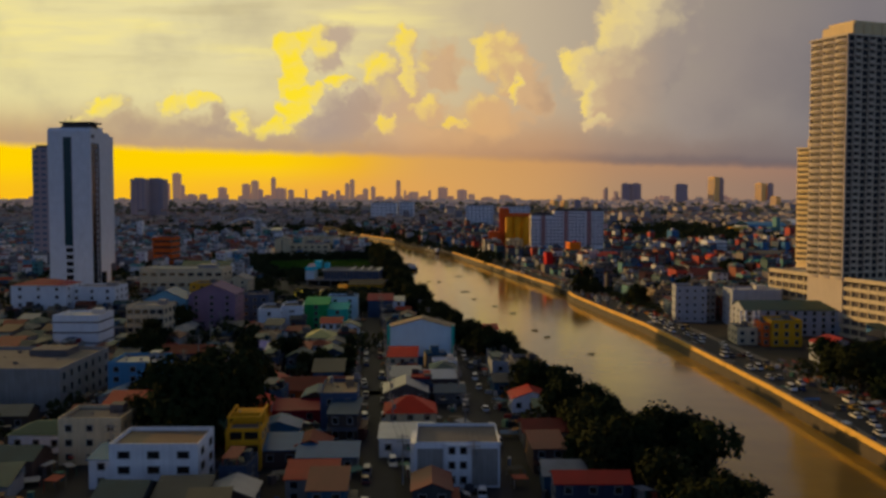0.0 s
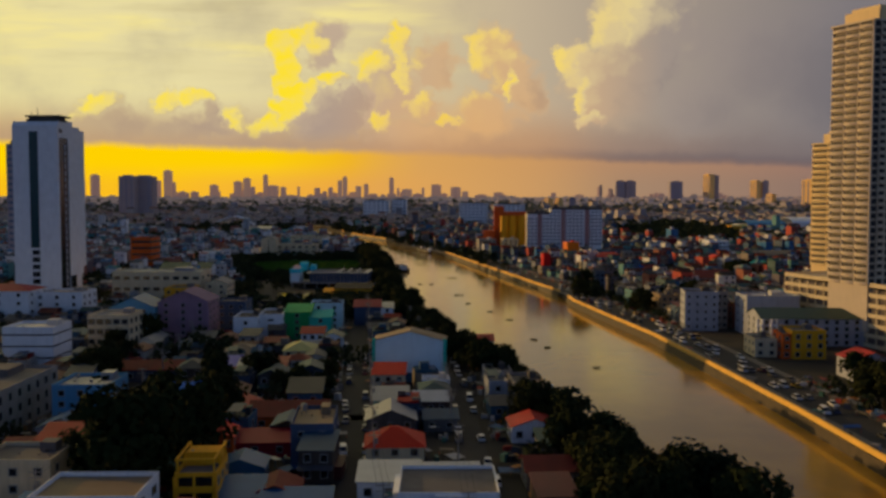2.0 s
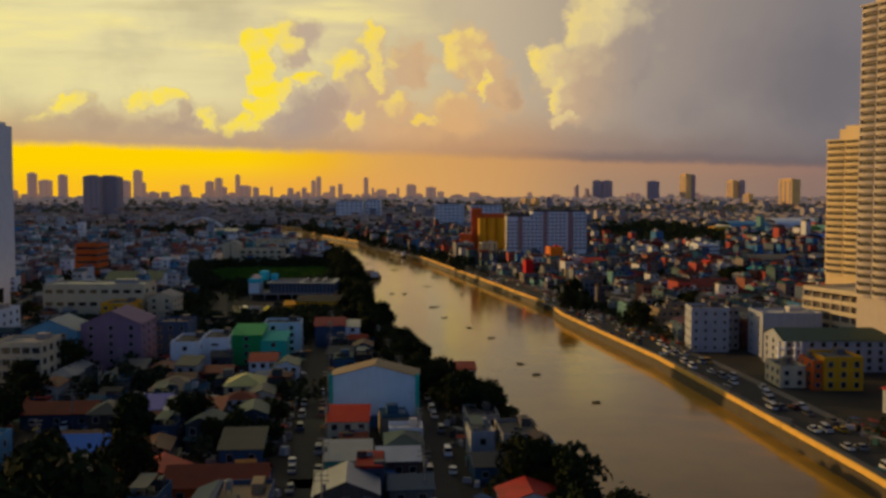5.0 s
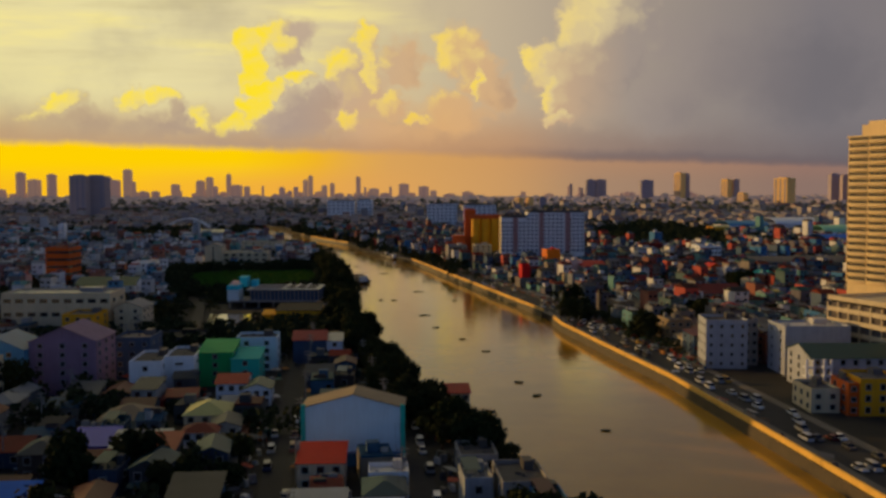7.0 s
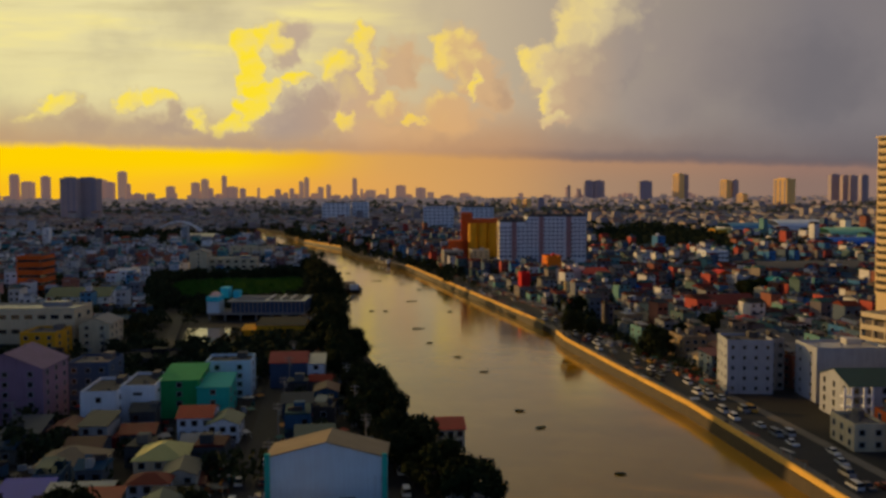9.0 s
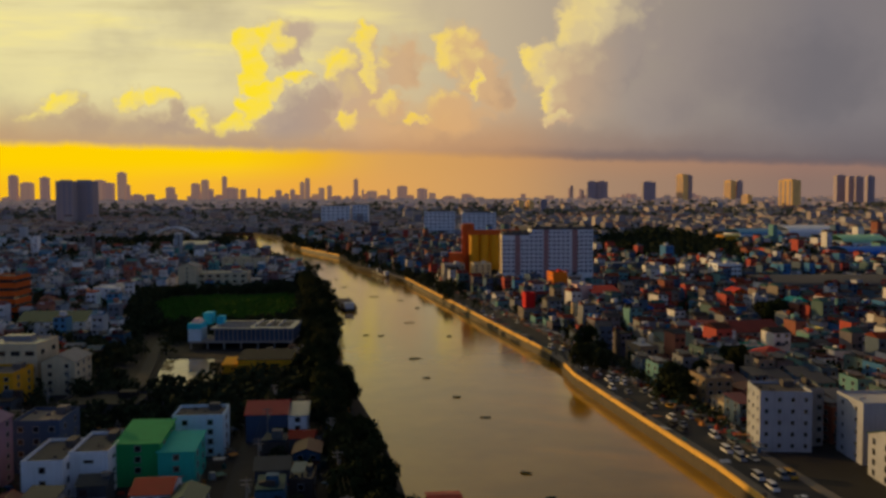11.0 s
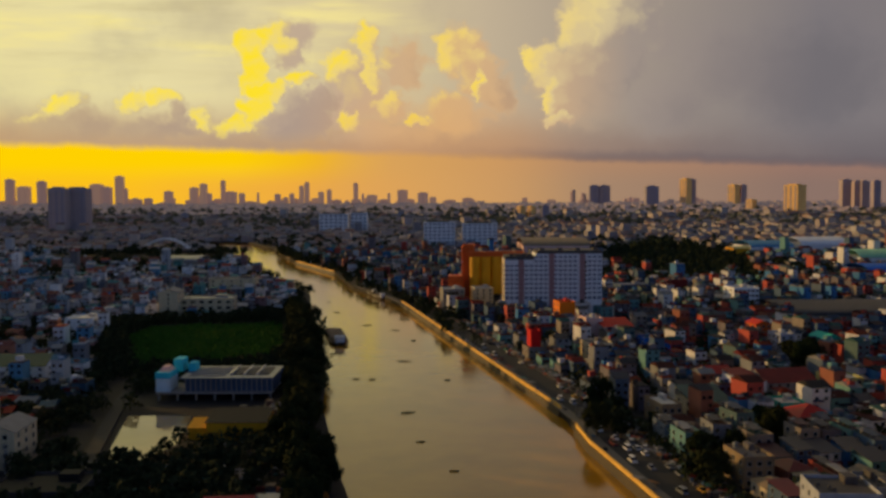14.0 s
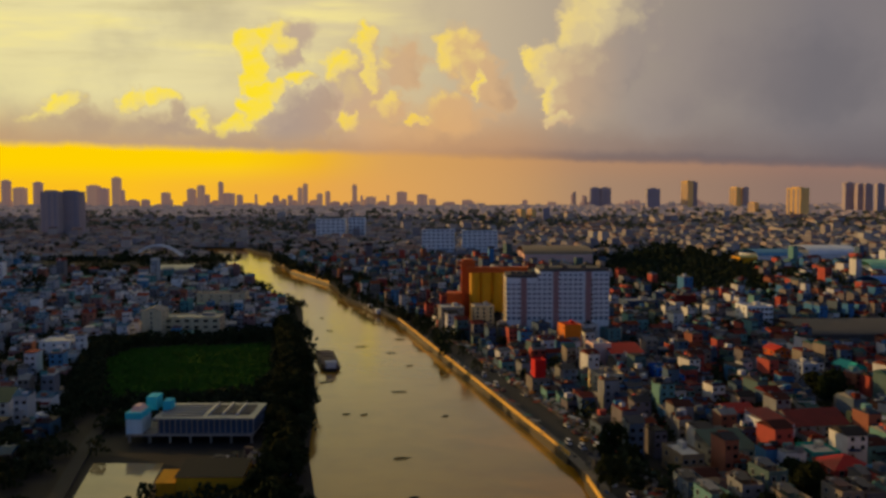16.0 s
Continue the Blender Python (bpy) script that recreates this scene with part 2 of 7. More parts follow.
# ---- materials ----
def mat(name, col, rough=0.85, var=0.3, scale=0.25, bump=0.15, metal=0.0, island=False, grain=6.0, spec=0.3, glow=0.0, streaks=0.0, mapped="Object"):
    """A weathered surface. col: one sRGB colour or a palette picked at random per object or per island."""
    m = bpy.data.materials.new(name)
    m.use_nodes = True
    g = Nodes(m.node_tree)
    pos = g.add("ShaderNodeTexCoord").outputs[mapped]
    if isinstance(col, list):
        pick = g.add("ShaderNodeNewGeometry").outputs["Random Per Island"] if island else g.add("ShaderNodeObjectInfo").outputs["Random"]
        base = g.ramp(pick, [(i / len(col), srgb(*c)) for i, c in enumerate(col)], "CONSTANT")
    else:
        base = srgb(*col)
    big, fine = g.noise(pos, scale, 4.0), g.noise(pos, grain, 3.0)
    tone = g.math("ADD", g.math("MULTIPLY", big.outputs["Fac"], var * 1.6), g.math("MULTIPLY_ADD", fine.outputs["Fac"], var * 0.5, 1 - var * 1.05))
    if streaks:
        run = g.noise(g.vec("MULTIPLY", pos, (2.2, 2.2, 0.12)), 1.0, 3.0)
        tone = g.math("MULTIPLY", tone, g.smooth(run.outputs["Fac"], 0.3, 0.65, 1 - streaks * 0.6, 1.0))
    mul = g.add("ShaderNodeCombineXYZ")
    for i in range(3):
        g.link(tone, mul.inputs[i])
    shade = g.mix(1.0, base, mul.outputs[0], "MULTIPLY")
    b = g.add("ShaderNodeBsdfPrincipled")
    g.link(shade, b.inputs["Base Color"])
    b.inputs["Metallic"].default_value, b.inputs["Specular IOR Level"].default_value = metal, spec
    g.link(g.math("MULTIPLY_ADD", fine.outputs["Fac"], 0.2, rough - 0.1), b.inputs["Roughness"])
    if bump:
        bp = g.add("ShaderNodeBump")
        bp.inputs["Strength"].default_value, bp.inputs["Distance"].default_value = bump, 0.08
        g.link(fine.outputs["Fac"], bp.inputs["Height"])
        g.link(bp.outputs[0], b.inputs["Normal"])
    # emits its own base colour, standing in for haze over far buildings
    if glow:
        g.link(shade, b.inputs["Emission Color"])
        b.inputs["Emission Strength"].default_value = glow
    out = g.add("ShaderNodeOutputMaterial")
    g.link(b.outputs[0], out.inputs[0])
    return m


def water_mat(name, col, rough, wave):
    m = bpy.data.materials.new(name)
    m.use_nodes = True
    g = Nodes(m.node_tree)
    pos = g.add("ShaderNodeTexCoord").outputs["Object"]
    silt, ripple, swell = g.noise(pos, 0.02, 4.0), g.noise(g.vec("MULTIPLY", pos, (1.0, 0.55, 1.0)), 0.9, 4.0), g.noise(pos, 0.12, 3.0)
    b = g.add("ShaderNodeBsdfPrincipled")
    g.link(g.mix(g.smooth(silt.outputs["Fac"], 0.35, 0.65), srgb(*col), srgb(*[int(c * 0.86) for c in col])), b.inputs["Base Color"])
    b.inputs["IOR"].default_value = 1.33
    g.link(g.math("MULTIPLY_ADD", swell.outputs["Fac"], 0.12, rough), b.inputs["Roughness"])
    bp = g.add("ShaderNodeBump")
    bp.inputs["Strength"].default_value, bp.inputs["Distance"].default_value = wave, 0.12
    g.link(g.math("ADD", ripple.outputs["Fac"], swell.outputs["Fac"]), bp.inputs["Height"])
    g.link(bp.outputs[0], b.inputs["Normal"])
    out = g.add("ShaderNodeOutputMaterial")
    g.link(b.outputs[0], out.inputs[0])
    return m


WALLS_LEFT = [(98, 98, 98), (80, 88, 96), (50, 86, 114), (116, 110, 100), (84, 68, 64), (150, 154, 160), (62, 68, 72), (72, 64, 60), (160, 160, 156), (50, 64, 86)]
WALLS_RIGHT = [(122, 124, 130), (190, 190, 194), (80, 94, 112), (70, 92, 116), (96, 140, 140), (128, 118, 110), (78, 100, 100), (138, 84, 66), (58, 112, 160), (204, 202, 200), (104, 98, 104), (170, 74, 62)]
ROOFS_LEFT = [(126, 20, 16), (92, 22, 22), (20, 66, 92), (70, 76, 82), (54, 50, 50), (20, 60, 66), (50, 52, 58), (120, 124, 128), (30, 44, 58), (78, 28, 26)]
# west bank palettes: lighter and bluer, with haze put into the house colours
WALLS_WEST = [(196, 202, 212), (140, 152, 166), (170, 174, 182), (108, 108, 114), (80, 134, 172), (222, 224, 228), (130, 98, 98), (176, 178, 180), (72, 128, 136), (98, 106, 122), (150, 100, 84)]
ROOFS_WEST = [(124, 130, 138), (94, 102, 112), (128, 46, 42), (170, 174, 180), (64, 104, 132), (112, 66, 62), (74, 124, 124), (140, 142, 146), (98, 92, 94), (72, 76, 84)]
ROOFS_RIGHT = [(73, 73, 77), (103, 103, 106), (52, 52, 57), (96, 19, 16), (37, 54, 75), (72, 60, 57), (104, 41, 21), (44, 78, 77), (127, 127, 127), (41, 39, 41), (60, 22, 21), (68, 65, 63)]
# pale, low-contrast wall colours with distance haze mixed in
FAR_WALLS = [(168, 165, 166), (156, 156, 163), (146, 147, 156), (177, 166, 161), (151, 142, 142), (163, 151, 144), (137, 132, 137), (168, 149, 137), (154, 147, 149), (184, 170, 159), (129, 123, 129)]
# mauve-brown haze put into the walls and roofs of the farthest blocks
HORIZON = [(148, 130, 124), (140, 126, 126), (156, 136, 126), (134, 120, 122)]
# roof colours washed out the same way, for haze
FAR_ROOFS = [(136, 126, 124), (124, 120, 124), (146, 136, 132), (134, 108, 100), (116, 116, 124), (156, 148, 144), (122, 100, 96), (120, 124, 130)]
M = {}
M["wall_l"] = mat("render_walls_west", WALLS_LEFT, var=0.4, streaks=0.35)
M["wall_r"] = mat("render_walls_east", WALLS_RIGHT, var=0.4, streaks=0.35)
M["roof_l"] = mat("sheet_roofs_west", ROOFS_LEFT, 0.6, var=0.5, streaks=0.0, spec=0.4)
M["roof_r"] = mat("sheet_roofs_east", ROOFS_RIGHT, 0.6, var=0.5, spec=0.4)
M["far_wall"] = mat("haze_paled_walls", FAR_WALLS, spec=0.1, island=True, var=0.35, scale=0.08, grain=0.6)
M["far_roof"] = mat("haze_paled_roofs", FAR_ROOFS, 0.9, spec=0.05, island=True, var=0.4, scale=0.08, grain=0.6)
M["mid_wall"] = mat("middle_walls", WALLS_RIGHT, island=True, var=0.4, scale=0.2, grain=2.0)
M["mid_roof"] = mat("middle_roofs", ROOFS_RIGHT, 0.8, spec=0.15, island=True, var=0.5, scale=0.2, grain=2.0)
M["close_wall"] = mat("close_walls", WALLS_LEFT, island=True, var=0.45, scale=0.3, grain=3.0, streaks=0.35)
M["close_roof"] = mat("close_roofs", ROOFS_LEFT, 0.75, spec=0.2, island=True, var=0.55, scale=0.3, grain=3.0)
M["west_wall"] = mat("west_middle_walls", WALLS_WEST, island=True, var=0.35, scale=0.15, grain=2.0)
M["west_roof"] = mat("west_middle_roofs", ROOFS_WEST, 0.8, spec=0.15, island=True, var=0.4, scale=0.15, grain=2.0)
# haze tint with a faint added glow; nothing here is a lamp
M["horizon"] = mat("haze_glow_horizon_city", HORIZON, 0.95, island=True, var=0.15, scale=0.01, bump=0, glow=0.24)
M["dull_glass"] = mat("shaded_openings", (34, 34, 38), 0.6, var=0.3, bump=0.0)
M["flat_glass"] = mat("blue_grey_glazing", (92, 108, 132), 0.4, var=0.3, bump=0.0)
M["window"] = mat("dark_glass", (26, 30, 36), 0.15, var=0.2, bump=0.0, spec=0.6)
M["window_frame"] = mat("painted_window_frame", (140, 142, 142), 0.6, bump=0.05)
M["concrete"] = mat("weathered_concrete", (146, 142, 138), var=0.4, streaks=0.3)
M["concrete_dark"] = mat("stained_concrete", (84, 80, 78), var=0.5, streaks=0.4)
M["white"] = mat("white_painted_render", (224, 227, 232), var=0.2, streaks=0.18)
M["cream"] = mat("cream_painted_render", (206, 190, 156), var=0.28, streaks=0.25)
M["yellow"] = mat("ochre_yellow_paint", (222, 160, 24), var=0.25, streaks=0.2)
M["skyblue"] = mat("sky_blue_paint", (84, 142, 178), var=0.25, streaks=0.2)
M["paleblue"] = mat("pale_blue_cladding", (196, 220, 234), 0.6, var=0.15, streaks=0.1)
M["navy"] = mat("slate_blue_paint", (66, 84, 112), var=0.25, streaks=0.2)
M["mauve"] = mat("mauve_paint", (138, 112, 134), var=0.25, streaks=0.25)
M["green"] = mat("bright_green_paint", (28, 150, 84), var=0.25, streaks=0.2)
M["aqua"] = mat("turquoise_paint", (44, 176, 160), var=0.2, streaks=0.2)
M["teal"] = mat("turquoise_tower_paint", (54, 190, 212), var=0.15)
M["orange"] = mat("orange_paint", (206, 92, 24), var=0.25, streaks=0.2)
M["red"] = mat("bright_red_paint", (200, 24, 22), var=0.2)
M["blue"] = mat("strong_blue_paint", (30, 100, 190), var=0.25)
M["pink"] = mat("pale_pink_paint", (226, 186, 174), var=0.15)
M["red_roof"] = mat("red_oxide_roof", (160, 20, 14), 0.6, var=0.45)
M["orange_roof"] = mat("orange_tile_roof", (196, 38, 14), 0.7, var=0.35)
M["rust_roof"] = mat("rusty_roof", (112, 28, 22), 0.7, var=0.55)
M["crimson_roof"] = mat("crimson_roof", (150, 24, 40), 0.6, var=0.35)
M["green_roof"] = mat("dark_green_roof", (14, 66, 58), 0.5, var=0.3)
M["blue_roof"] = mat("blue_sheet_roof", (22, 88, 132), 0.5, var=0.4)
M["tarp"] = mat("deep_blue_tarpaulin", (26, 40, 168), 0.5, var=0.3)
M["grey_roof"] = mat("grey_sheet_roof", (124, 128, 134), 0.45, var=0.35, spec=0.5)
M["pale_roof"] = mat("pale_sheet_roof", (186, 184, 180), 0.45, var=0.3, spec=0.5)
M["tan_roof"] = mat("tan_roof", (136, 116, 90), 0.7, var=0.35)
M["lime_roof"] = mat("yellow_green_roof", (168, 166, 104), 0.6, var=0.3)
M["deck"] = mat("roof_deck_screed", (100, 96, 95), var=0.5)
M["steel"] = mat("galvanised_steel", (128, 132, 136), 0.5, metal=0.6, var=0.2)
M["black"] = mat("sooty_black", (22, 22, 24), var=0.3)
M["asphalt"] = mat("asphalt", (46, 45, 47), 0.9, var=0.35, grain=3.0)
M["paving"] = mat("promenade_paving", (112, 104, 94), 0.85, var=0.35)
M["ground"] = mat("city_ground", (44, 41, 37), 0.95, var=0.6, scale=0.05, grain=1.0)
# ochre that includes the low sun's gold on the upper wall
M["river_wall"] = mat("sun_gold_river_wall", (230, 182, 84), 0.8, var=0.3, scale=0.15, streaks=0.15)
# brown kept dark for the tree shade along the wall's foot
M["footing"] = mat("shade_brown_footing", (72, 58, 42), 0.6, var=0.5, scale=0.3, streaks=0.4)
M["bark"] = mat("bark", (58, 46, 36), 0.95, var=0.4, bump=0.4)
M["leaf"] = mat("tree_leaves", [(38, 46, 24), (31, 42, 22), (46, 50, 26), (27, 36, 20), (42, 46, 24)], 0.9, var=0.35, scale=0.5, spec=0.05)
M["leaf_far"] = mat("far_leaves", [(50, 58, 38), (40, 50, 32), (58, 62, 40)], 0.9, spec=0.05, island=True, var=0.35)
# lighter copy of the leaf colours, paled to imitate distance haze
M["leaf_hazy"] = mat("haze_paled_leaves", [(96, 100, 82), (84, 92, 74), (104, 104, 88)], 0.9, spec=0.05, island=True, var=0.3)
M["grass"] = mat("tall_grass", [(66, 104, 34), (58, 94, 28), (74, 110, 36), (76, 100, 42)], 0.9, island=True, var=0.5, spec=0.05)
M["hyacinth"] = mat("water_hyacinth", [(40, 54, 24), (52, 64, 30)], 0.7, island=True, var=0.4)
M["clutter"] = mat("street_clutter", [(120, 118, 120), (160, 158, 156), (150, 50, 36), (44, 84, 130), (70, 70, 76), (190, 186, 180), (170, 110, 40), (54, 100, 92), (96, 90, 86), (40, 40, 44)], 0.7, island=True, var=0.4, grain=3.0)
M["hatch"] = mat("weathered_hatch", (104, 84, 78), 0.7, var=0.4)
M["hull"] = mat("rusty_hull", (46, 36, 34), 0.7, var=0.5)
M["tyre"] = mat("tyre_rubber", (24, 24, 24), 0.9)
M["car_w"] = mat("car_paint_pale", [(214, 214, 214), (176, 178, 182), (220, 216, 206), (120, 124, 130)], 0.3, var=0.1, bump=0, spec=0.5)
M["car_d"] = mat("car_paint_dark", [(34, 36, 42), (92, 24, 24), (40, 56, 92), (60, 62, 66), (180, 140, 30)], 0.3, var=0.1, bump=0, spec=0.5)
M["river"] = water_mat("silty_river_water", (170, 124, 26), 0.04, 0.22)
# cream base colour adds the sky's reflection to the pond
M["pond"] = water_mat("sky_tinted_pond_water", (150, 132, 92), 0.02, 0.04)
# evening haze painted as a mauve colour plus emission
M["haze_tower"] = mat("haze_glow_far_towers", [(156, 122, 108), (162, 128, 110), (146, 116, 108)], 0.9, var=0.12, scale=0.01, bump=0, glow=0.42)
# grey concrete lightened towards the haze colour
M["tower_grey"] = mat("haze_paled_tower_concrete", [(166, 152, 156), (178, 160, 158), (154, 146, 156)], 0.9, var=0.2, scale=0.03)
# cream pushed to gold: sunlight painted into the base colour
M["tower_gold"] = mat("sun_gold_far_tower", (240, 196, 120), 0.85, var=0.2, scale=0.03)
M["condo"] = mat("condominium_concrete", (206, 190, 166), var=0.2, scale=0.1, streaks=0.15)
# yellower copy of the beige skin, with evening sun put into the colour
M["condo_gold"] = mat("sun_gold_condominium", (228, 202, 150), var=0.2, scale=0.1, streaks=0.15)
M["white_worn"] = mat("worn_white_render", (162, 166, 176), var=0.25, streaks=0.25)
# dark tone imitating the shade in recesses
M["condo_dark"] = mat("shaded_recess_tone", (96, 88, 84), var=0.3)
M["amber"] = mat("amber_paint", (226, 122, 22), var=0.2)
M["stripe"] = mat("brick_red_stripe", (160, 124, 124), var=0.25)
M["silo"] = mat("yellow_silo_paint", (226, 160, 20), 0.7, var=0.22, scale=0.1, streaks=0.15)
M["headhouse"] = mat("orange_silo_house", (200, 88, 28), 0.7, var=0.25, streaks=0.2)
M["marking"] = mat("road_marking", (196, 190, 176), 0.8, var=0.4)


# ---- mesh building ----
class Mesh:
    def __init__(self):
        self.v, self.f, self.m = [], [], []

    def quad(self, pts, m=0):
        n = len(self.v)
        self.v += [tuple(p) for p in pts]
        self.f.append(tuple(range(n, n + len(pts))))
        self.m.append(m)

    def hull(self, low, high, m=0, cap=True):
        """Two rings of corners joined by sides."""
        n, k = len(self.v), len(low)
        self.v += [tuple(p) for p in low] + [tuple(p) for p in high]
        for i in range(k):
            j = (i + 1) % k
            self.f.append((n + i, n + j, n + k + j, n + k + i))
            self.m.append(m)
        if cap:
            self.f += [tuple(range(n + k - 1, n - 1, -1)), tuple(range(n + k, n + 2 * k))]
            self.m += [m, m]

    def box(self, x0, y0, z0, x1, y1, z1, m=0, inset=0.0):
        lo = [(x0, y0, z0), (x1, y0, z0), (x1, y1, z0), (x0, y1, z0)]
        i = inset
        self.hull(lo, [(x0 + i, y0 + i, z1), (x1 - i, y0 + i, z1), (x1 - i, y1 - i, z1), (x0 + i, y1 - i, z1)], m)

    def cyl(self, x, y, z0, z1, r, n=12, r2=None, m=0):
        r2 = r if r2 is None else r2
        a = [2 * math.pi * i / n for i in range(n)]
        self.hull([(x + r * math.cos(t), y + r * math.sin(t), z0) for t in a], [(x + r2 * math.cos(t), y + r2 * math.sin(t), z1) for t in a], m)

    def rod(self, a, b, r, n=5, r2=None, m=0):
        a, b = Vector(a), Vector(b)
        q = (b - a).to_track_quat("Z", "Y").to_matrix()
        r2 = r if r2 is None else r2
        ring = [(math.cos(2 * math.pi * i / n), math.sin(2 * math.pi * i / n)) for i in range(n)]
        self.hull([a + q @ Vector((r * c, r * s, 0)) for c, s in ring], [b + q @ Vector((r2 * c, r2 * s, 0)) for c, s in ring], m)

    def gable(self, x0, y0, x1, y1, z, rise, over=0.4, along="y", t=0.15, m=0):
        """A pitched roof of two slabs, open at the gables' feet."""
        x0, y0, x1, y1 = x0 - over, y0 - over, x1 + over, y1 + over
        if along == "y":
            c = (x0 + x1) / 2
            for a, b in ((x0, c), (c, x1)):
                za, zb = (z, z + rise) if a == x0 else (z + rise, z)
                self.hull([(a, y0, za), (b, y0, zb), (b, y1, zb), (a, y1, za)], [(a, y0, za + t), (b, y0, zb + t), (b, y1, zb + t), (a, y1, za + t)], m)
        else:
            c = (y0 + y1) / 2
            for a, b in ((y0, c), (c, y1)):
                za, zb = (z, z + rise) if a == y0 else (z + rise, z)
                self.hull([(x0, a, za), (x1, a, za), (x1, b, zb), (x0, b, zb)], [(x0, a, za + t), (x1, a, za + t), (x1, b, zb + t), (x0, b, zb + t)], m)

    def gable_ends(self, x0, y0, x1, y1, z, rise, along="y", m=0):
        if along == "y":
            for y, d in ((y0, 0.2), (y1, -0.2)):
                self.hull([(x0, y, z), (x1, y, z), ((x0 + x1) / 2, y, z + rise)], [(x0, y + d, z), (x1, y + d, z), ((x0 + x1) / 2, y + d, z + rise)], m)
        else:
            for x, d in ((x0, 0.2), (x1, -0.2)):
                self.hull([(x, y0, z), (x, y1, z), (x, (y0 + y1) / 2, z + rise)], [(x + d, y0, z), (x + d, y1, z), (x + d, (y0 + y1) / 2, z + rise)], m)

    def hip(self, x0, y0, x1, y1, z, rise, over=0.5, m=0):
        x0, y0, x1, y1 = x0 - over, y0 - over, x1 + over, y1 + over
        s = min(x1 - x0, y1 - y0) * 0.46
        lo = [(x0, y0, z), (x1, y0, z), (x1, y1, z), (x0, y1, z)]
        self.hull(lo, [(x0 + s, y0 + s, z + rise), (x1 - s, y0 + s, z + rise), (x1 - s, y1 - s, z + rise), (x0 + s, y1 - s, z + rise)], m)

    def shed(self, x0, y0, x1, y1, z, rise, over=0.4, t=0.14, m=0):
        x0, y0, x1, y1 = x0 - over, y0 - over, x1 + over, y1 + over
        self.hull([(x0, y0, z), (x1, y0, z), (x1, y1, z + rise), (x0, y1, z + rise)], [(x0, y0, z + t), (x1, y0, z + t), (x1, y1, z + rise + t), (x0, y1, z + rise + t)], m)

    def weld(self):
        seen, keep, to = {}, [], []
        for p in self.v:
            key = tuple(round(c, 3) for c in p)
            if key not in seen:
                seen[key] = len(keep)
                keep.append(p)
            to.append(seen[key])
        self.v, self.f = keep, [tuple(to[i] for i in f) for f in self.f]
        return self

    def tube(self, pts, r, n=4, m=0):
        """One bent pipe through the points."""
        base = len(self.v)
        for i, p in enumerate(pts):
            a, b = Vector(pts[max(0, i - 1)]), Vector(pts[min(len(pts) - 1, i + 1)])
            q = (b - a).to_track_quat("Z", "Y").to_matrix()
            self.v += [tuple(Vector(p) + q @ Vector((r * math.cos(6.2832 * k / n), r * math.sin(6.2832 * k / n), 0))) for k in range(n)]
        for i in range(len(pts) - 1):
            for k in range(n):
                l = (k + 1) % n
                self.f.append((base + i * n + k, base + i * n + l, base + (i + 1) * n + l, base + (i + 1) * n + k))
                self.m.append(m)

    def data(self, name, *mats):
        me = bpy.data.meshes.new(name)
        me.from_pydata(self.v, [], self.f)
        for m in mats:
            me.materials.append(m)
        if len(mats) > 1:
            me.polygons.foreach_set("material_index", self.m)
        me.update()
        return me


def link_part(name, data, parent, label="", at=None):
    ob = new(name, data)
    ob.parent = parent
    if at is not None:
        ob.matrix_basis = at
    return tagged(ob, label) if label else ob


def part(name, mesh, material, parent, label="", at=None):
    return link_part(name, mesh.data(name, material), parent, label, at)


def thing(name, m, label, category, group="", kind=""):
    ob = new(name)
    ob.empty_display_size = 0.5
    ob.matrix_basis = m
    return tagged(ob, label, category, group, kind)


def solid(name, mesh, mats, label="", category="", group="", kind=""):
    ob = new(name, mesh.data(name, *mats))
    return tagged(ob, label, category, group, kind)


# ---- plan: the river's two banks ----
EAST = [(97, -1000), (96, 100), (93.8, 212), (89.4, 285), (83.5, 352), (76.3, 425), (66.5, 485), (56.5, 550), (54.7, 594), (-27.5, 984), (-79, 1117), (-112, 1273), (-182, 1444),
        (-267, 1756), (-350, 1960), (-700, 2080), (-5000, 2250)]
WEST = [(58, -1000), (55, 120), (50, 182), (39, 222), (31, 266), (23, 316), (-2, 390), (-13, 458), (-25, 512), (-43, 610), (-55, 720), (-71, 827), (-88, 907), (-110, 1050), (-200, 1295), (-228, 1387),
        (-350, 1744), (-400, 1870), (-460, 1945), (-700, 1990), (-5000, 2120)]
LAND = 3.0


def near_line(x, y, line):
    best = 1e9
    for (ax, ay), (bx, by) in zip(line, line[1:]):
        dx, dy = bx - ax, by - ay
        k = max(0.0, min(1.0, ((x - ax) * dx + (y - ay) * dy) / (dx * dx + dy * dy)))
        best = min(best, math.hypot(x - ax - k * dx, y - ay - k * dy))
    return best


def inside(x, y, ring):
    hit = False
    for (ax, ay), (bx, by) in zip(ring, ring[1:] + ring[:1]):
        if (ay > y) != (by > y) and x < (bx - ax) * (y - ay) / (by - ay) + ax:
            hit = not hit
    return hit


RIVER = WEST + EAST[::-1]


def land_at(y):
    """The land's height: flat by the river, rising gently towards the far hills."""
    return LAND if y < 3000 else LAND + 42 * ((y - 3000) / 1900) ** 1.4



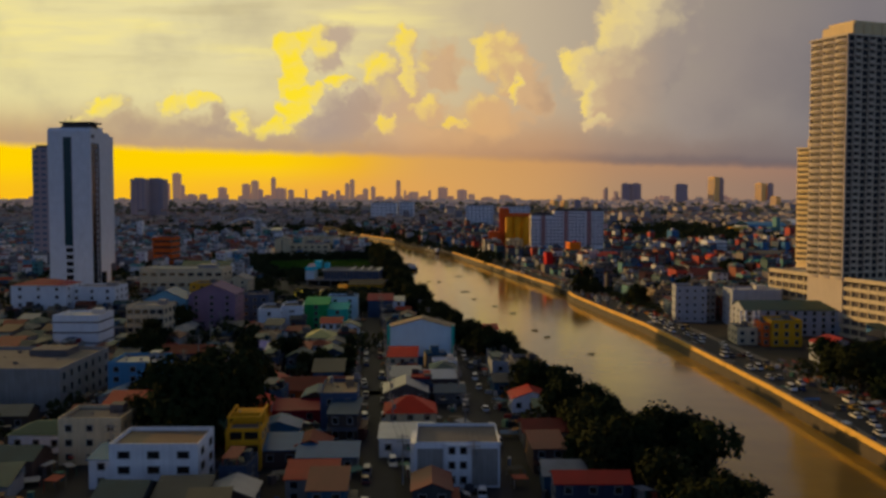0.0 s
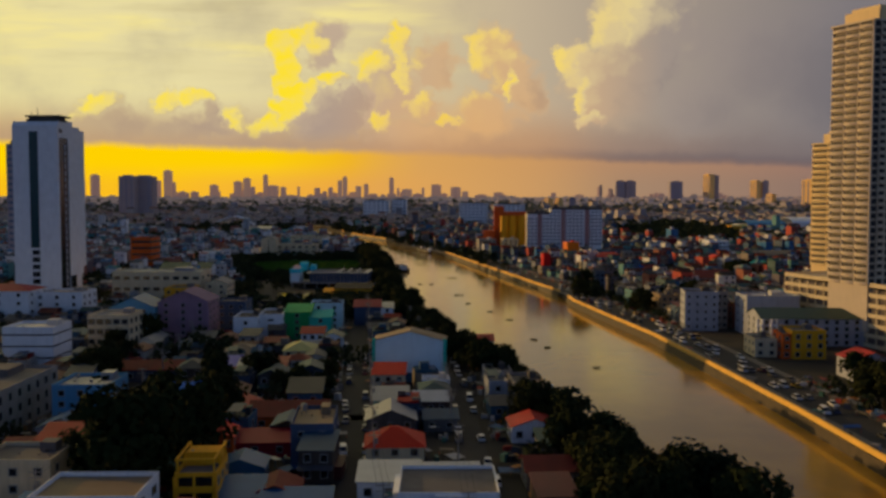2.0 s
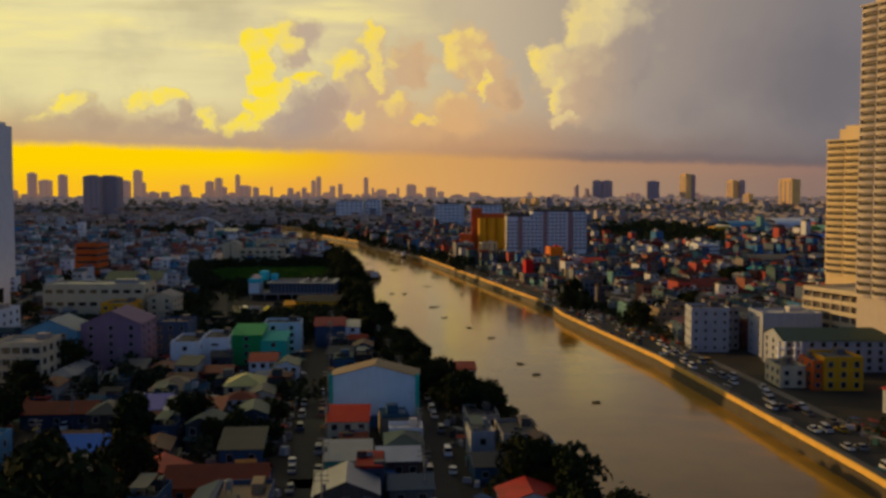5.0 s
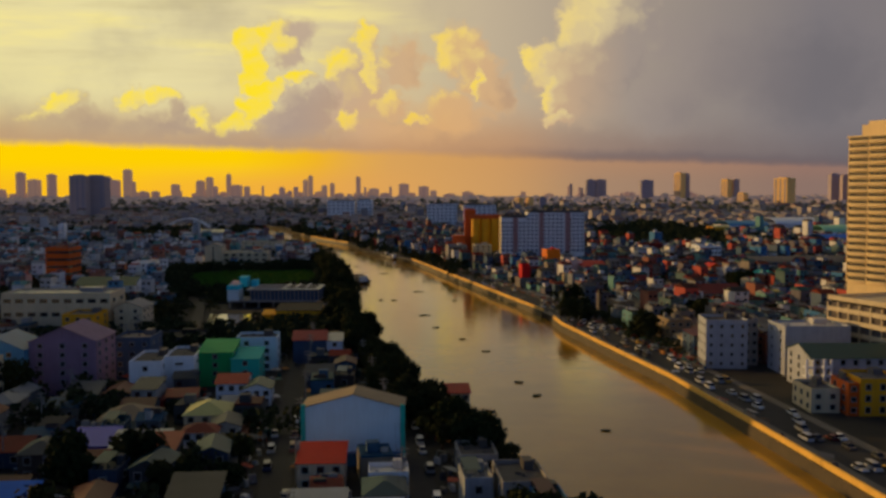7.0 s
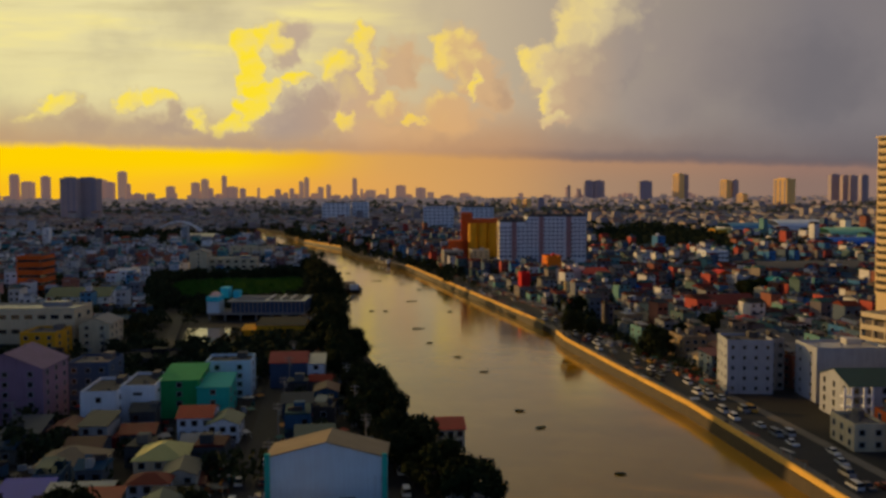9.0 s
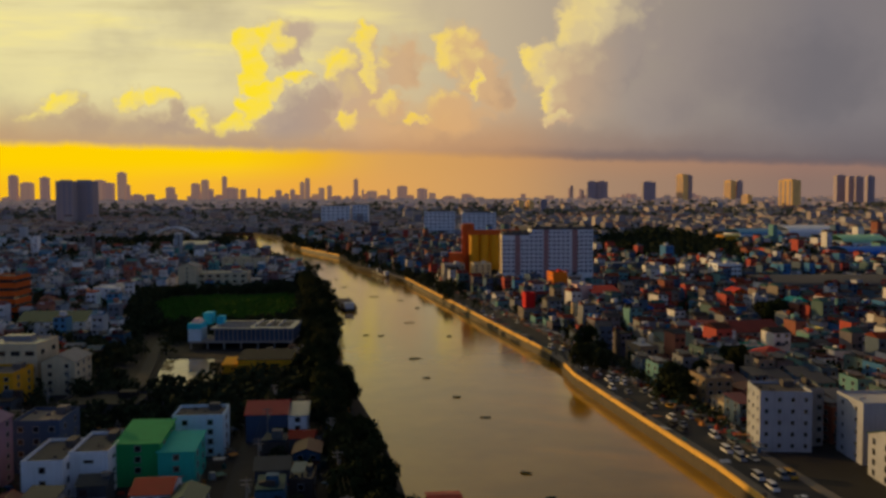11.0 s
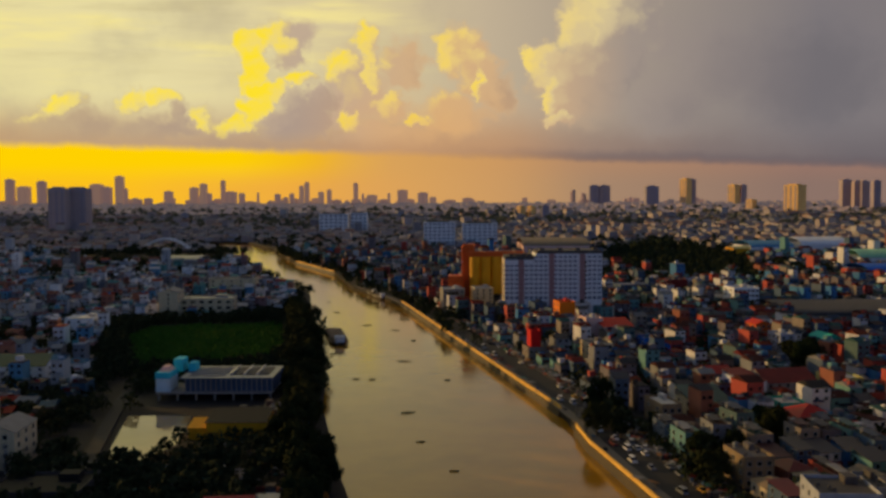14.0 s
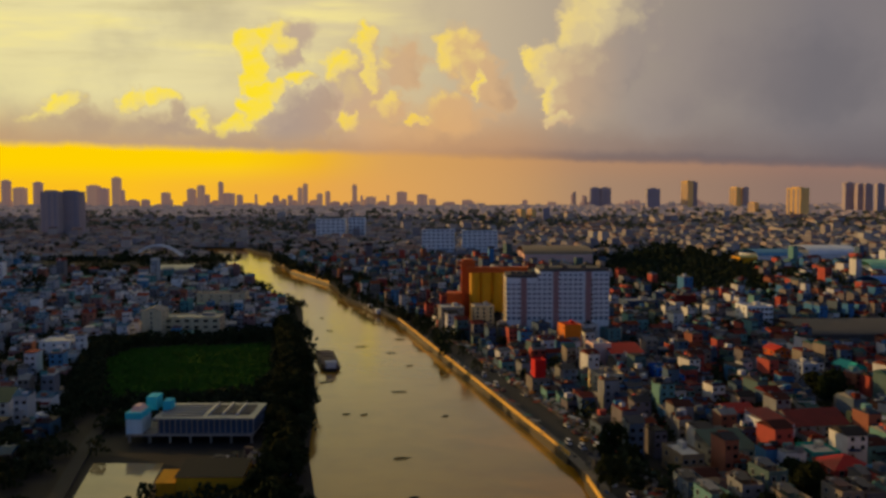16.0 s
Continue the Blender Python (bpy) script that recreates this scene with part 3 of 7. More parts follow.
def build_ground():
    g = Mesh()
    w3, e3 = [(x, y, LAND) for x, y in WEST], [(x, y, LAND) for x, y in EAST]
    g.quad(w3 + [(-5000, -1000, LAND)])
    g.quad(e3 + [(-5000, 3000, LAND), (5000, 3000, LAND), (5000, -1000, LAND)])
    for i in range(19):
        a, b = 3000 + i * 100, 3100 + i * 100
        g.quad([(-5000, a, land_at(a)), (5000, a, land_at(a)), (5000, b, land_at(b)), (-5000, b, land_at(b))])
    for bank in (WEST, EAST):
        for (ax, ay), (bx, by) in zip(bank, bank[1:]):
            g.quad([(ax, ay, LAND), (bx, by, LAND), (bx, by, -3), (ax, ay, -3)])
    g.quad([(x, y, -3) for x, y in RIVER])
    solid("ground", g, [M["ground"]], "dusty grey-brown city ground between the houses", "ground", kind="structure")
    w = Mesh()
    w.quad([(x, y, 0.0) for x, y in RIVER])
    solid("water", w, [M["river"]], "silty gold-brown river water with faint ripples", "river", kind="structure")


build_ground()


def offset_line(line, d):
    """The line moved d metres to its right-hand side."""
    out = []
    for i, (x, y) in enumerate(line):
        ax, ay = line[max(0, i - 1)]
        bx, by = line[min(len(line) - 1, i + 1)]
        n = Vector((by - ay, -(bx - ax))).normalized()
        out.append((x + n.x * d, y + n.y * d))
    return out


def resample(line, step):
    out = [line[0]]
    for (ax, ay), (bx, by) in zip(line, line[1:]):
        n = max(1, round(math.hypot(bx - ax, by - ay) / step))
        out += [(ax + (bx - ax) * i / n, ay + (by - ay) * i / n) for i in range(1, n + 1)]
    return out


def smooth_line(line, rounds=2):
    for _ in range(rounds):
        new_line = [line[0]]
        for (ax, ay), (bx, by) in zip(line, line[1:]):
            new_line += [(ax * 0.75 + bx * 0.25, ay * 0.75 + by * 0.25), (ax * 0.25 + bx * 0.75, ay * 0.25 + by * 0.75)]
        line = new_line + [line[-1]]
    return line


def sweep(mesh, line, profile, m=0):
    """A profile of (offset to the right, height) carried along a line."""
    rails = [[(x, y, z) for x, y in offset_line(line, d)] for d, z in profile]
    k = len(profile)
    for i in range(len(line) - 1):
        for a in range(k):
            b = (a + 1) % k
            mesh.quad([rails[a][i], rails[a][i + 1], rails[b][i + 1], rails[b][i]], m)
    mesh.quad([r[0] for r in rails], m)
    mesh.quad([r[-1] for r in rails][::-1], m)


def river_wall(line, name="river_wall"):
    root = thing(name, pose(0, 0, 0), "ochre concrete river wall with sun gold in its colour, on a brown footing darkened for shade", "wall", kind="structure")
    pieces = resample(line, 9.0)
    for i in range(len(pieces) - 1):
        seg = pieces[i:i + 2]
        p = Mesh()
        d = Vector((seg[1][0] - seg[0][0], seg[1][1] - seg[0][1])).normalized() * 0.03
        seg = [(seg[0][0] + d.x, seg[0][1] + d.y), (seg[1][0] - d.x, seg[1][1] - d.y)]
        sweep(p, seg, [(0.0, 2.9), (0.1, 4.3), (0.4, 4.3), (0.5, 2.9)])
        part("panel", p, M["river_wall"], root)
    for nm, prof, mm in (("footing", [(-1.0, -2.0), (-0.3, 2.9), (1.0, 2.9), (1.0, -2.0)], "footing"), ("coping", [(-0.06, 4.3), (-0.06, 4.5), (0.56, 4.5), (0.56, 4.3)], "river_wall")):
        p = Mesh()
        sweep(p, line, prof)
        part(nm, p, M[mm], root)
    return root


WALL_NEAR = [(97, 0), (96, 100), (93.8, 212), (89.4, 285), (83.5, 352), (76.3, 425), (66.5, 485), (56.5, 550), (55.2, 574)]
WALL_FAR = [(53, 602), (-27.5, 984)]
river_wall(WALL_NEAR)
river_wall(WALL_FAR)
river_wall([(-115.4, 1282), (-150, 1366), (-184, 1450)])
river_wall([(-206, 1532), (-217, 1573)])

# riverside road on the east bank, with kerbs
road_line = smooth_line([(97, 0), (96, 100), (93.8, 212), (89.4, 285), (83.5, 352), (76.3, 425), (66.5, 485), (56.5, 550), (54.7, 594), (-27.5, 984), (-79, 1117)], 2)
rd = Mesh()
sweep(rd, road_line, [(5.0, LAND + 0.02), (5.0, LAND + 0.06), (17.0, LAND + 0.06), (17.0, LAND + 0.02)])
solid("road", rd, [M["asphalt"]], "busy grey asphalt riverside road", "road", kind="structure")
for side, (a, b) in (("river", (0.9, 5.0)), ("town", (17.0, 20.0))):
    rd = Mesh()
    sweep(rd, road_line, [(a, LAND), (a, LAND + 0.2), (b, LAND + 0.2), (b, LAND)])
    solid("pavement_" + side, rd, [M["paving"]], "worn concrete pavement beside the riverside road", "pavement", kind="structure")
STREETS = [[(-12, 108), (-18, 185), (-23.5, 222), (-29.5, 273), (-42.5, 384), (-58.5, 520)], [(8, 109.5), (5, 182.1), (2.5, 227.5), (-5, 338.5), (-27.9, 475.6)], [(-127.1, 277.6), (-105.5, 276.6), (-23.9, 275.1)], [(-66, 106.8), (-80.1, 190.2), (-121.3, 451.8), (-143.2, 573.3)]]
for s in STREETS:
    rd = Mesh()
    sweep(rd, smooth_line(s), [(-3.2, LAND), (-3.2, LAND + 0.05), (3.2, LAND + 0.05), (3.2, LAND)])
    solid("road_lane", rd, [M["asphalt"]], "narrow asphalt street lined with parked cars", "road", kind="structure")

# ---- things that take up ground ----
TAKEN = []


def take(x, y, w, d, rot=0.0):
    TAKEN.append((x, y, w / 2, d / 2, math.cos(radians(rot)), math.sin(radians(rot))))


def free(x, y, r):
    for cx, cy, hw, hd, c, s in TAKEN:
        dx, dy = x - cx, y - cy
        if abs(dx) > hw + hd + r or abs(dy) > hw + hd + r:
            continue
        if abs(dx * c + dy * s) < hw + r and abs(-dx * s + dy * c) < hd + r:
            return False
    return True


def window_data(w, h, frame=True):
    key = (round(w, 2), round(h, 2), frame)
    if key not in WINDOWS:
        m = Mesh()
        o = 0.14 if frame else 0.02
        rings = [[(-a, y, -b), (a, y, -b), (a, y, b), (-a, y, b)] for a, b, y in ((w / 2 + o, h / 2 + o, 0.02), (w / 2 + o, h / 2 + o, -0.14), (w / 2, h / 2, -0.14), (w / 2, h / 2, -0.05))]
        for lo, hi in zip(rings, rings[1:]):
            for i in range(4):
                j = (i + 1) % 4
                m.quad([lo[i], lo[j], hi[j], hi[i]], 0)
        m.quad(rings[3], 1)
        m.weld()
        WINDOWS[key] = m.data("window", M["window_frame"], M["window"])
    return WINDOWS[key]


WINDOWS = {}


def windows_on(root, face, w, d, z, floors, storey, cols, ww=1.3, wh=1.3, frame=True, name="window"):
    """A grid of windows on one face of a w by d block."""
    span = w if face in ("front", "back") else d
    for k in range(floors):
        for i in range(cols):
            a = -span / 2 + span * (i + 0.5) / cols
            zz = z + storey * (k + 0.55)
            at = {"front": pose(a, -d / 2, zz), "back": pose(a, d / 2, zz, 0, 0, 180), "left": pose(-w / 2, a, zz, 0, 0, -90), "right": pose(w / 2, a, zz, 0, 0, 90)}[face]
            link_part(name, window_data(ww, wh, frame), root, "", at)


DOOR = []


def door_on(root, x, d):
    if not DOOR:
        m = Mesh()
        m.box(-0.5, -0.06, 0.05, 0.5, 0.04, 2.1)
        m.box(-0.62, -0.1, 0.0, -0.5, 0.02, 2.2)
        m.box(0.5, -0.1, 0.0, 0.62, 0.02, 2.2)
        m.box(-0.62, -0.1, 2.1, 0.62, 0.02, 2.25)
        DOOR.append(m.data("door", M["bark"]))
    link_part("door", DOOR[0], root, "", pose(x, -d / 2, 0))


def tank_on(root, x, y, z):
    m = Mesh()
    for a, b in ((-0.5, -0.5), (0.5, -0.5), (0.5, 0.5), (-0.5, 0.5)):
        m.box(x + a - 0.06, y + b - 0.06, z, x + a + 0.06, y + b + 0.06, z + 0.9)
    m.cyl(x, y, z + 0.9, z + 2.3, 0.75, 12)
    m.cyl(x, y, z + 2.3, z + 2.6, 0.75, 12, 0.2)
    part("water_tank", m, M["steel"], root, "galvanised rooftop water tank")


def building(x, y, w, d, h, roof, wall, roofing, label, rot=0.0, floors=None, cols=(3, 2), base=LAND, name="house", category="house", rise=None, along="y", ww=1.3, wh=1.3, tank=False,
             sides=None, group="", frame=True, claim=True, parapet=0.9, door=False, hut=True):
    """A house with its front's middle at (x, y), running back from there."""
    r = radians(rot)
    cx, cy = x - math.sin(r) * d / 2, y + math.cos(r) * d / 2
    if claim:
        take(cx, cy, w, d, rot)
    root = thing(name, pose(cx, cy, base, 0, 0, rot), label, category, group)
    body = Mesh()
    body.box(-w / 2, -d / 2, -0.3, w / 2, d / 2, h)
    top = Mesh()
    rise = min(w, d) * 0.22 if rise is None else rise
    if roof == "flat":
        t = 0.22
        for x0, y0, x1, y1 in ((-w / 2, -d / 2, w / 2, -d / 2 + t), (-w / 2, d / 2 - t, w / 2, d / 2), (-w / 2, -d / 2 + t, -w / 2 + t, d / 2 - t), (w / 2 - t, -d / 2 + t, w / 2, d / 2 - t)):
            body.box(x0, y0, h - 0.02, x1, y1, h + parapet)
        top.box(-w / 2 + t, -d / 2 + t, h - 0.1, w / 2 - t, d / 2 - t, h + 0.08)
        if hut:
            top.box(w * 0.12, d * 0.16, h + 0.05, w * 0.34, d * 0.42, h + 1.9)
            k = random.Random(int(w * 70 + d * 31 + abs(x) * 7))
            for i in range(5):
                a, b, q = k.uniform(-0.42, 0.36) * w, k.uniform(-0.42, 0.36) * d, k.uniform(0.2, 0.7)
                top.box(a, b, h + 0.06, a + q * k.uniform(0.6, 2.0), b + q, h + 0.1 + q * k.uniform(0.5, 1.3))
    elif roof == "gable":
        body.gable_ends(-w / 2, -d / 2, w / 2, d / 2, h, rise, along)
        top.gable(-w / 2, -d / 2, w / 2, d / 2, h, rise, 0.45, along)
    elif roof == "hip":
        top.hip(-w / 2, -d / 2, w / 2, d / 2, h, rise)
    else:
        body.box(-w / 2, d / 2 - 0.2, h, w / 2, d / 2, h + rise)
        top.shed(-w / 2, -d / 2, w / 2, d / 2, h, rise)
    part("wall", body, wall, root)
    top = part("roof", top, roofing, root)
    floors = max(1, round(h / 3.0)) if floors is None else floors
    sides = ("front", "right" if x < 0 else "left") if sides is None else sides
    if cols:
        for f in sides:
            n = cols[0] if f in ("front", "back") else cols[1]
            if n:
                windows_on(root, f, w, d, 0, floors, h / floors, n, ww, wh, frame)
        if door:
            door_on(root, w * 0.31, d)
    if tank:
        tank_on(top, -w * 0.3, d * 0.2, h + 0.1)
    return root


# ---- east bank landmarks ----
def condo(x, y, w, d, h, rot, base, storeys, label, cols, side_cols, crown, skin):
    """A slab tower: front with rows of windows, river side with stacked balconies."""
    r = radians(rot)
    cx, cy = x - math.sin(r) * d / 2 , y + math.cos(r) * d / 2
    root = thing("apartment_tower", pose(cx, cy, base, 0, 0, rot), label, "tower", "riverside towers")
    body = Mesh()
    body.box(-w / 2, -d / 2, -18, w / 2, d / 2, h)
    part("wall", body, skin, root)
    s = h / storeys
    for i in range(side_cols + 1):
        yy = -d / 2 + d * i / side_cols
        recess = Mesh()
        recess.box(-w / 2 - 0.5, yy - 0.22, 0.5, -w / 2 + 0.02, yy + 0.22, h - 0.5)
        part("pier", recess, skin, root)
    for i in range(cols + 1):
        xx = -w / 2 + w * i / cols
        recess = Mesh()
        recess.box(xx - 0.35, -d / 2 - 0.3, 0.5, xx + 0.35, -d / 2 + 0.02, h - 0.5)
        part("pier", recess, skin, root)
    balcony = Mesh()
    n = d / side_cols
    a, b = -n / 2 + 0.3, n / 2 - 0.3
    for k in range(9):
        t0, t1 = k / 8, (k + 1) / 8
        if k < 8:
            ya, yb = a + (b - a) * t0, a + (b - a) * t1
            xa, xb = -1.35 * math.sin(math.pi * (0.16 + 0.68 * t0)), -1.35 * math.sin(math.pi * (0.16 + 0.68 * t1))
            balcony.hull([(xa, ya, 0), (xb, yb, 0), (0, yb, 0), (0, ya, 0)], [(xa, ya, 0.18), (xb, yb, 0.18), (0, yb, 0.18), (0, ya, 0.18)])
            balcony.hull([(xa, ya, 0.18), (xb, yb, 0.18), (xb + 0.12, yb, 0.18), (xa + 0.12, ya, 0.18)], [(xa, ya, 1.15), (xb, yb, 1.15), (xb + 0.12, yb, 1.15), (xa + 0.12, ya, 1.15)])
    bd = balcony.weld().data("balcony", skin)
    opening = Mesh()
    opening.box(-0.08, a + 0.2, 0.2, 0.03, b - 0.2, 2.35)
    od = opening.data("balcony_door", M["dull_glass"])
    for k in range(storeys):
        for i in range(side_cols):
            at = pose(-w / 2, -d / 2 + n * (i + 0.5), k * s + 0.1)
            link_part("balcony", bd, root, "", at)
            link_part("balcony_door", od, root, "", at)
    bay = Mesh()
    bay.box(-w / cols * 0.36, -0.12, -1.05, w / cols * 0.36, 0.03, 1.05)
    bay = bay.data("window", M["dull_glass"])
    for k in range(storeys):
        for i in range(cols):
            link_part("window", bay, root, "", pose(-w / 2 + w * (i + 0.5) / cols, -d / 2, s * (k + 0.5)))
    ledge = Mesh()
    ledge.box(-w / 2, -0.3, -0.12, w / 2, 0.02, 0.12)
    for i in range(0, cols, 2):
        xx = -w / 2 + w * (i + 0.9) / cols
        ledge.box(xx, -1.25, -0.1, xx + w / cols * 0.75, -0.28, 0.12)
        ledge.box(xx, -1.25, 0.12, xx + w / cols * 0.75, -1.1, 1.1)
    ld = ledge.data("ledge", skin)
    for k in range(1, storeys):
        link_part("ledge", ld, root, "", pose(0, -d / 2, k * s))
    ledge = Mesh()
    ledge.box(-w / 2 - 0.9, -d / 2 - 0.9, h - 0.4, w / 2 + 0.9, d / 2 + 0.9, h + 0.3)
    part("cornice", ledge, skin, root)
    cr = Mesh()
    cr.box(-w / 2 + crown, -d / 2 + 1.5, h + 0.3, w / 2 - crown, d / 2 - 1.5, h + 5.0)
    cr.box(-w / 2 + crown + 2, -d / 2 + 3, h + 5.0, w / 2 - crown - 2, d / 2 - 3, h + 6.6)
    for i in range(5):
        xx = -w / 2 + crown + 1 + i * (w - 2 * crown - 2) / 4
        cr.box(xx - 0.3, -d / 2 + 1.2, h + 0.3, xx + 0.3, -d / 2 + 1.5, h + 5.2)
    # crown takes the gold-tinted skin for its sunlit look
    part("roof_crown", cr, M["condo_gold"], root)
    take(cx, cy, w, d, rot)
    return root


condo(166.8, 404.2, 30, 20.2, 101.5, 23.9, 27.0, 36, "tall beige apartment tower with stacked curved balconies", 8, 3, 4, M["condo"])
condo(187.2, 494, 20, 20, 60, 23.9, 27.0, 21, "lower beige apartment tower with golden light in its colour", 6, 2, 5, M["condo_gold"])


def podium():
    root = thing("parking_podium", pose(138, 449, LAND, 0, 0, -73), "cream open-sided parking podium with planted roof edge", "parking garage")
    L, D, H = 100, 60, 24
    # solid dark block filling the open decks in place of their inner shade
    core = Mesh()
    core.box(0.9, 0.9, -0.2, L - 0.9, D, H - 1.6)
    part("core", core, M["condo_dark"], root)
    for k in range(7):
        slab = Mesh()
        z = k * 3.9
        slab.box(0, 0, z, L, D, z + 0.4)
        slab.box(0, -0.1, z + 0.4, L, 0.15, z + 1.6)
        slab.box(-0.1, 0, z + 0.4, 0.15, D, z + 1.6)
        part("parking_deck", slab, M["cream"], root)
    for i in range(20):
        post = Mesh()
        post.box(i * L / 19 - 0.25, -0.05, 0, i * L / 19 + 0.25, 0.5, H - 1.2)
        part("column", post, M["cream"], root)
    take(159.6, 414.4, 68.1, 85.2, -76.2)


podium()


def long_school(x0, x1, y, d, h):
    w = x1 - x0
    root = building((x0 + x1) / 2, y, w, d, h, "gable", M["white_worn"], M["green_roof"], "long white three-storey building with a dark green roof", floors=4, cols=(11, 3), rise=3.2, along="x", name="school_building", category="building", wh=1.5)
    for i in range(2):
        for k in range(4):
            x, z = -w / 2 + i * 5.4, k * 2.7
            slab = Mesh()
            slab.box(x - 2.6, -d / 2 - 2.6, z, x + 0.2, -d / 2 + 0.02, z + 0.4)
            part("porch_slab", slab, M["white"], root)
            for px in (x - 2.5, x - 0.5):
                col = Mesh()
                col.box(px, -d / 2 - 2.5, z + 0.4, px + 0.6, -d / 2 - 1.9, z + 2.7)
                part("porch_column", col, M["white"], root)


take(118, 360, 60, 70)
take(106, 415, 44, 44)
long_school(113.5, 156, 400, 20, 10.6)
building(121.5, 370, 12, 14, 9.5, "flat", M["yellow"], M["deck"], "ochre yellow three-storey building beside the school", cols=(3, 2), name="building", category="building", wh=1.6)
building(113.8, 370.5, 3, 12, 8.7, "flat", M["orange"], M["deck"], "narrow orange stair block with openings", cols=(1, 2), name="building", category="building", parapet=0.4)
building(107.5, 374, 8, 14, 6, "flat", M["cream"], M["deck"], "low cream building with arched openings", cols=(2, 3), name="building", category="building")
building(100, 441, 14.2, 15, 16.2, "flat", M["white_worn"], M["concrete_dark"], "white five-storey office building with river-side balconies", rot=-5, floors=5, cols=(4, 3), ww=0.8, wh=1.0, name="office_building", category="building")
building(110.3, 447, 5, 13, 15.8, "flat", M["concrete"], M["concrete_dark"], "narrow grey five-storey annexe", floors=5, cols=(2, 2), name="office_building", category="building")
building(126.5, 428, 22, 16, 15.8, "flat", M["white_worn"], M["pale_roof"], "plain white windowless block with a lit gable end", rot=1, floors=5, cols=(0, 2), ww=1.0, wh=1.0, name="office_building", category="building")
building(128, 330, 13, 12, 6.5, "gable", M["white_worn"], M["red_roof"], "small white house with a red gable roof", along="y", rot=4.8)
building(98.6, 499.6, 9.2, 14.8, 8.5, "flat", M["tan_roof"], M["deck"], "dull tan three-storey corner house", rot=7.2, cols=(3, 3), tank=True)
building(99.8, 485.5, 8.1, 9.9, 4.2, "hip", M["cream"], M["tan_roof"], "low cream house with a tan hip roof", rot=7.2)
building(91, 574, 8.1, 16.5, 7.5, "flat", M["tan_roof"], M["pale_roof"], "orange two-storey house with a pale roof deck", rot=10.8, cols=(3, 2))
building(109.6, 587.4, 16.2, 16.5, 6, "shed", M["cream"], M["green_roof"], "long shed with a green sheet roof", rot=9.6)
building(129.2, 644.3, 12.2, 13.2, 6, "gable", M["wall_r"], M["red_roof"], "house with a bright red sheet roof", rot=8.4, along="x")
building(133.7, 609.3, 9.2, 19.8, 9.5, "shed", M["white"], M["rust_roof"], "white block with a blank side wall", rot=12, cols=(2, 0))
building(150.8, 616.1, 22.6, 19.8, 7.6, "gable", M["concrete"], M["rust_roof"], "long grey building with a rusty roof", rot=9.6, along="x", cols=(6, 2))
building(142.8, 568.3, 14.4, 14.8, 4.7, "hip", M["wall_r"], M["red_roof"], "low house with a red hip roof", rot=6)
building(140.4, 585.6, 10.2, 13.2, 5.1, "flat", M["aqua"], M["pale_roof"], "turquoise house with a pale roof", rot=6)
building(177, 621.6, 12.4, 16.5, 7.6, "flat", M["lime_roof"], M["pale_roof"], "pale green block with a white roof", rot=7.2)
building(89.6, 711.9, 9.1, 13.2, 6, "gable", M["wall_r"], M["grey_roof"], "grey house with a sheet roof", rot=12)
building(93.1, 769.2, 10.1, 13.2, 14, "flat", M["pink"], M["pale_roof"], "pale pink blank-walled house", rot=9.6, cols=(0, 2))
building(105.9, 763.4, 18.1, 14.8, 10.5, "shed", M["wall_r"], M["orange_roof"], "long house with an orange roof", rot=9.6)
building(82.4, 806.2, 10, 14.8, 19, "flat", M["amber"], M["orange_roof"], "bright orange four-storey house", rot=8.4, cols=(0, 2))
building(116.8, 726.9, 7.1, 13.2, 8.5, "flat", M["blue"], M["blue_roof"], "strong blue narrow three-storey house", rot=8.4, cols=(2, 2))
building(120.4, 718.4, 9.1, 13.2, 6.8, "gable", M["blue"], M["blue_roof"], "low blue house with a blue roof", rot=8.4, cols=(2, 2))
building(105.4, 750.7, 2.6, 14.8, 9.5, "flat", M["white"], M["pale_roof"], "tall narrow white stair block", rot=8.4, cols=None)
building(113.1, 752.5, 11.1, 14.8, 7, "flat", M["concrete"], M["deck"], "grey three-storey house with rows of windows", rot=8.4, cols=(5, 2))
building(86.6, 705.2, 12.1, 14.8, 9.5, "flat", M["cream"], M["deck"], "cream three-storey house with dark openings", rot=10.8, cols=(4, 2), ww=1.7, wh=1.8)
building(193, 777.2, 9.2, 13.2, 9.5, "gable", M["orange"], M["orange_roof"], "orange house with an orange roof", rot=8.4)
building(185.2, 717.1, 8.2, 13.2, 12, "flat", M["white_worn"], M["pale_roof"], "tall pale house rising above its neighbours", rot=8.4, cols=(2, 3))
building(215.7, 734.3, 10.4, 14.8, 7.6, "gable", M["aqua"], M["aqua"], "turquoise house with a turquoise roof", rot=8.4)
building(206.5, 1036.6, 18.3, 19.8, 11.5, "flat", M["rust_roof"], M["deck"], "brown blank-walled block among low roofs", rot=8.4, cols=(0, 2))
building(166.9, 1016.3, 26.3, 21, 9.5, "flat", M["navy"], M["grey_roof"], "long slate blue flat-roofed block", rot=8.4, cols=(6, 2))
building(233.1, 934.4, 19.5, 21, 14.5, "flat", M["white"], M["pale_roof"], "white four-storey block with dark window bands", rot=4.8, floors=4, cols=(6, 2), ww=2.0, wh=1.4, name="office_building", category="building")
building(53.6, 708.8, 5.2, 8.2, 7.3, "flat", M["red"], M["red"], "bright red panel-clad sign tower on its frame", rot=8.4, cols=None, hut=False, base=LAND + 8.3, name="sign_block", category="sign")
building(54.1, 708.3, 9, 13.2, 7, "flat", M["wall_r"], M["deck"], "grey house carrying the red sign tower", rot=8.4, claim=False)
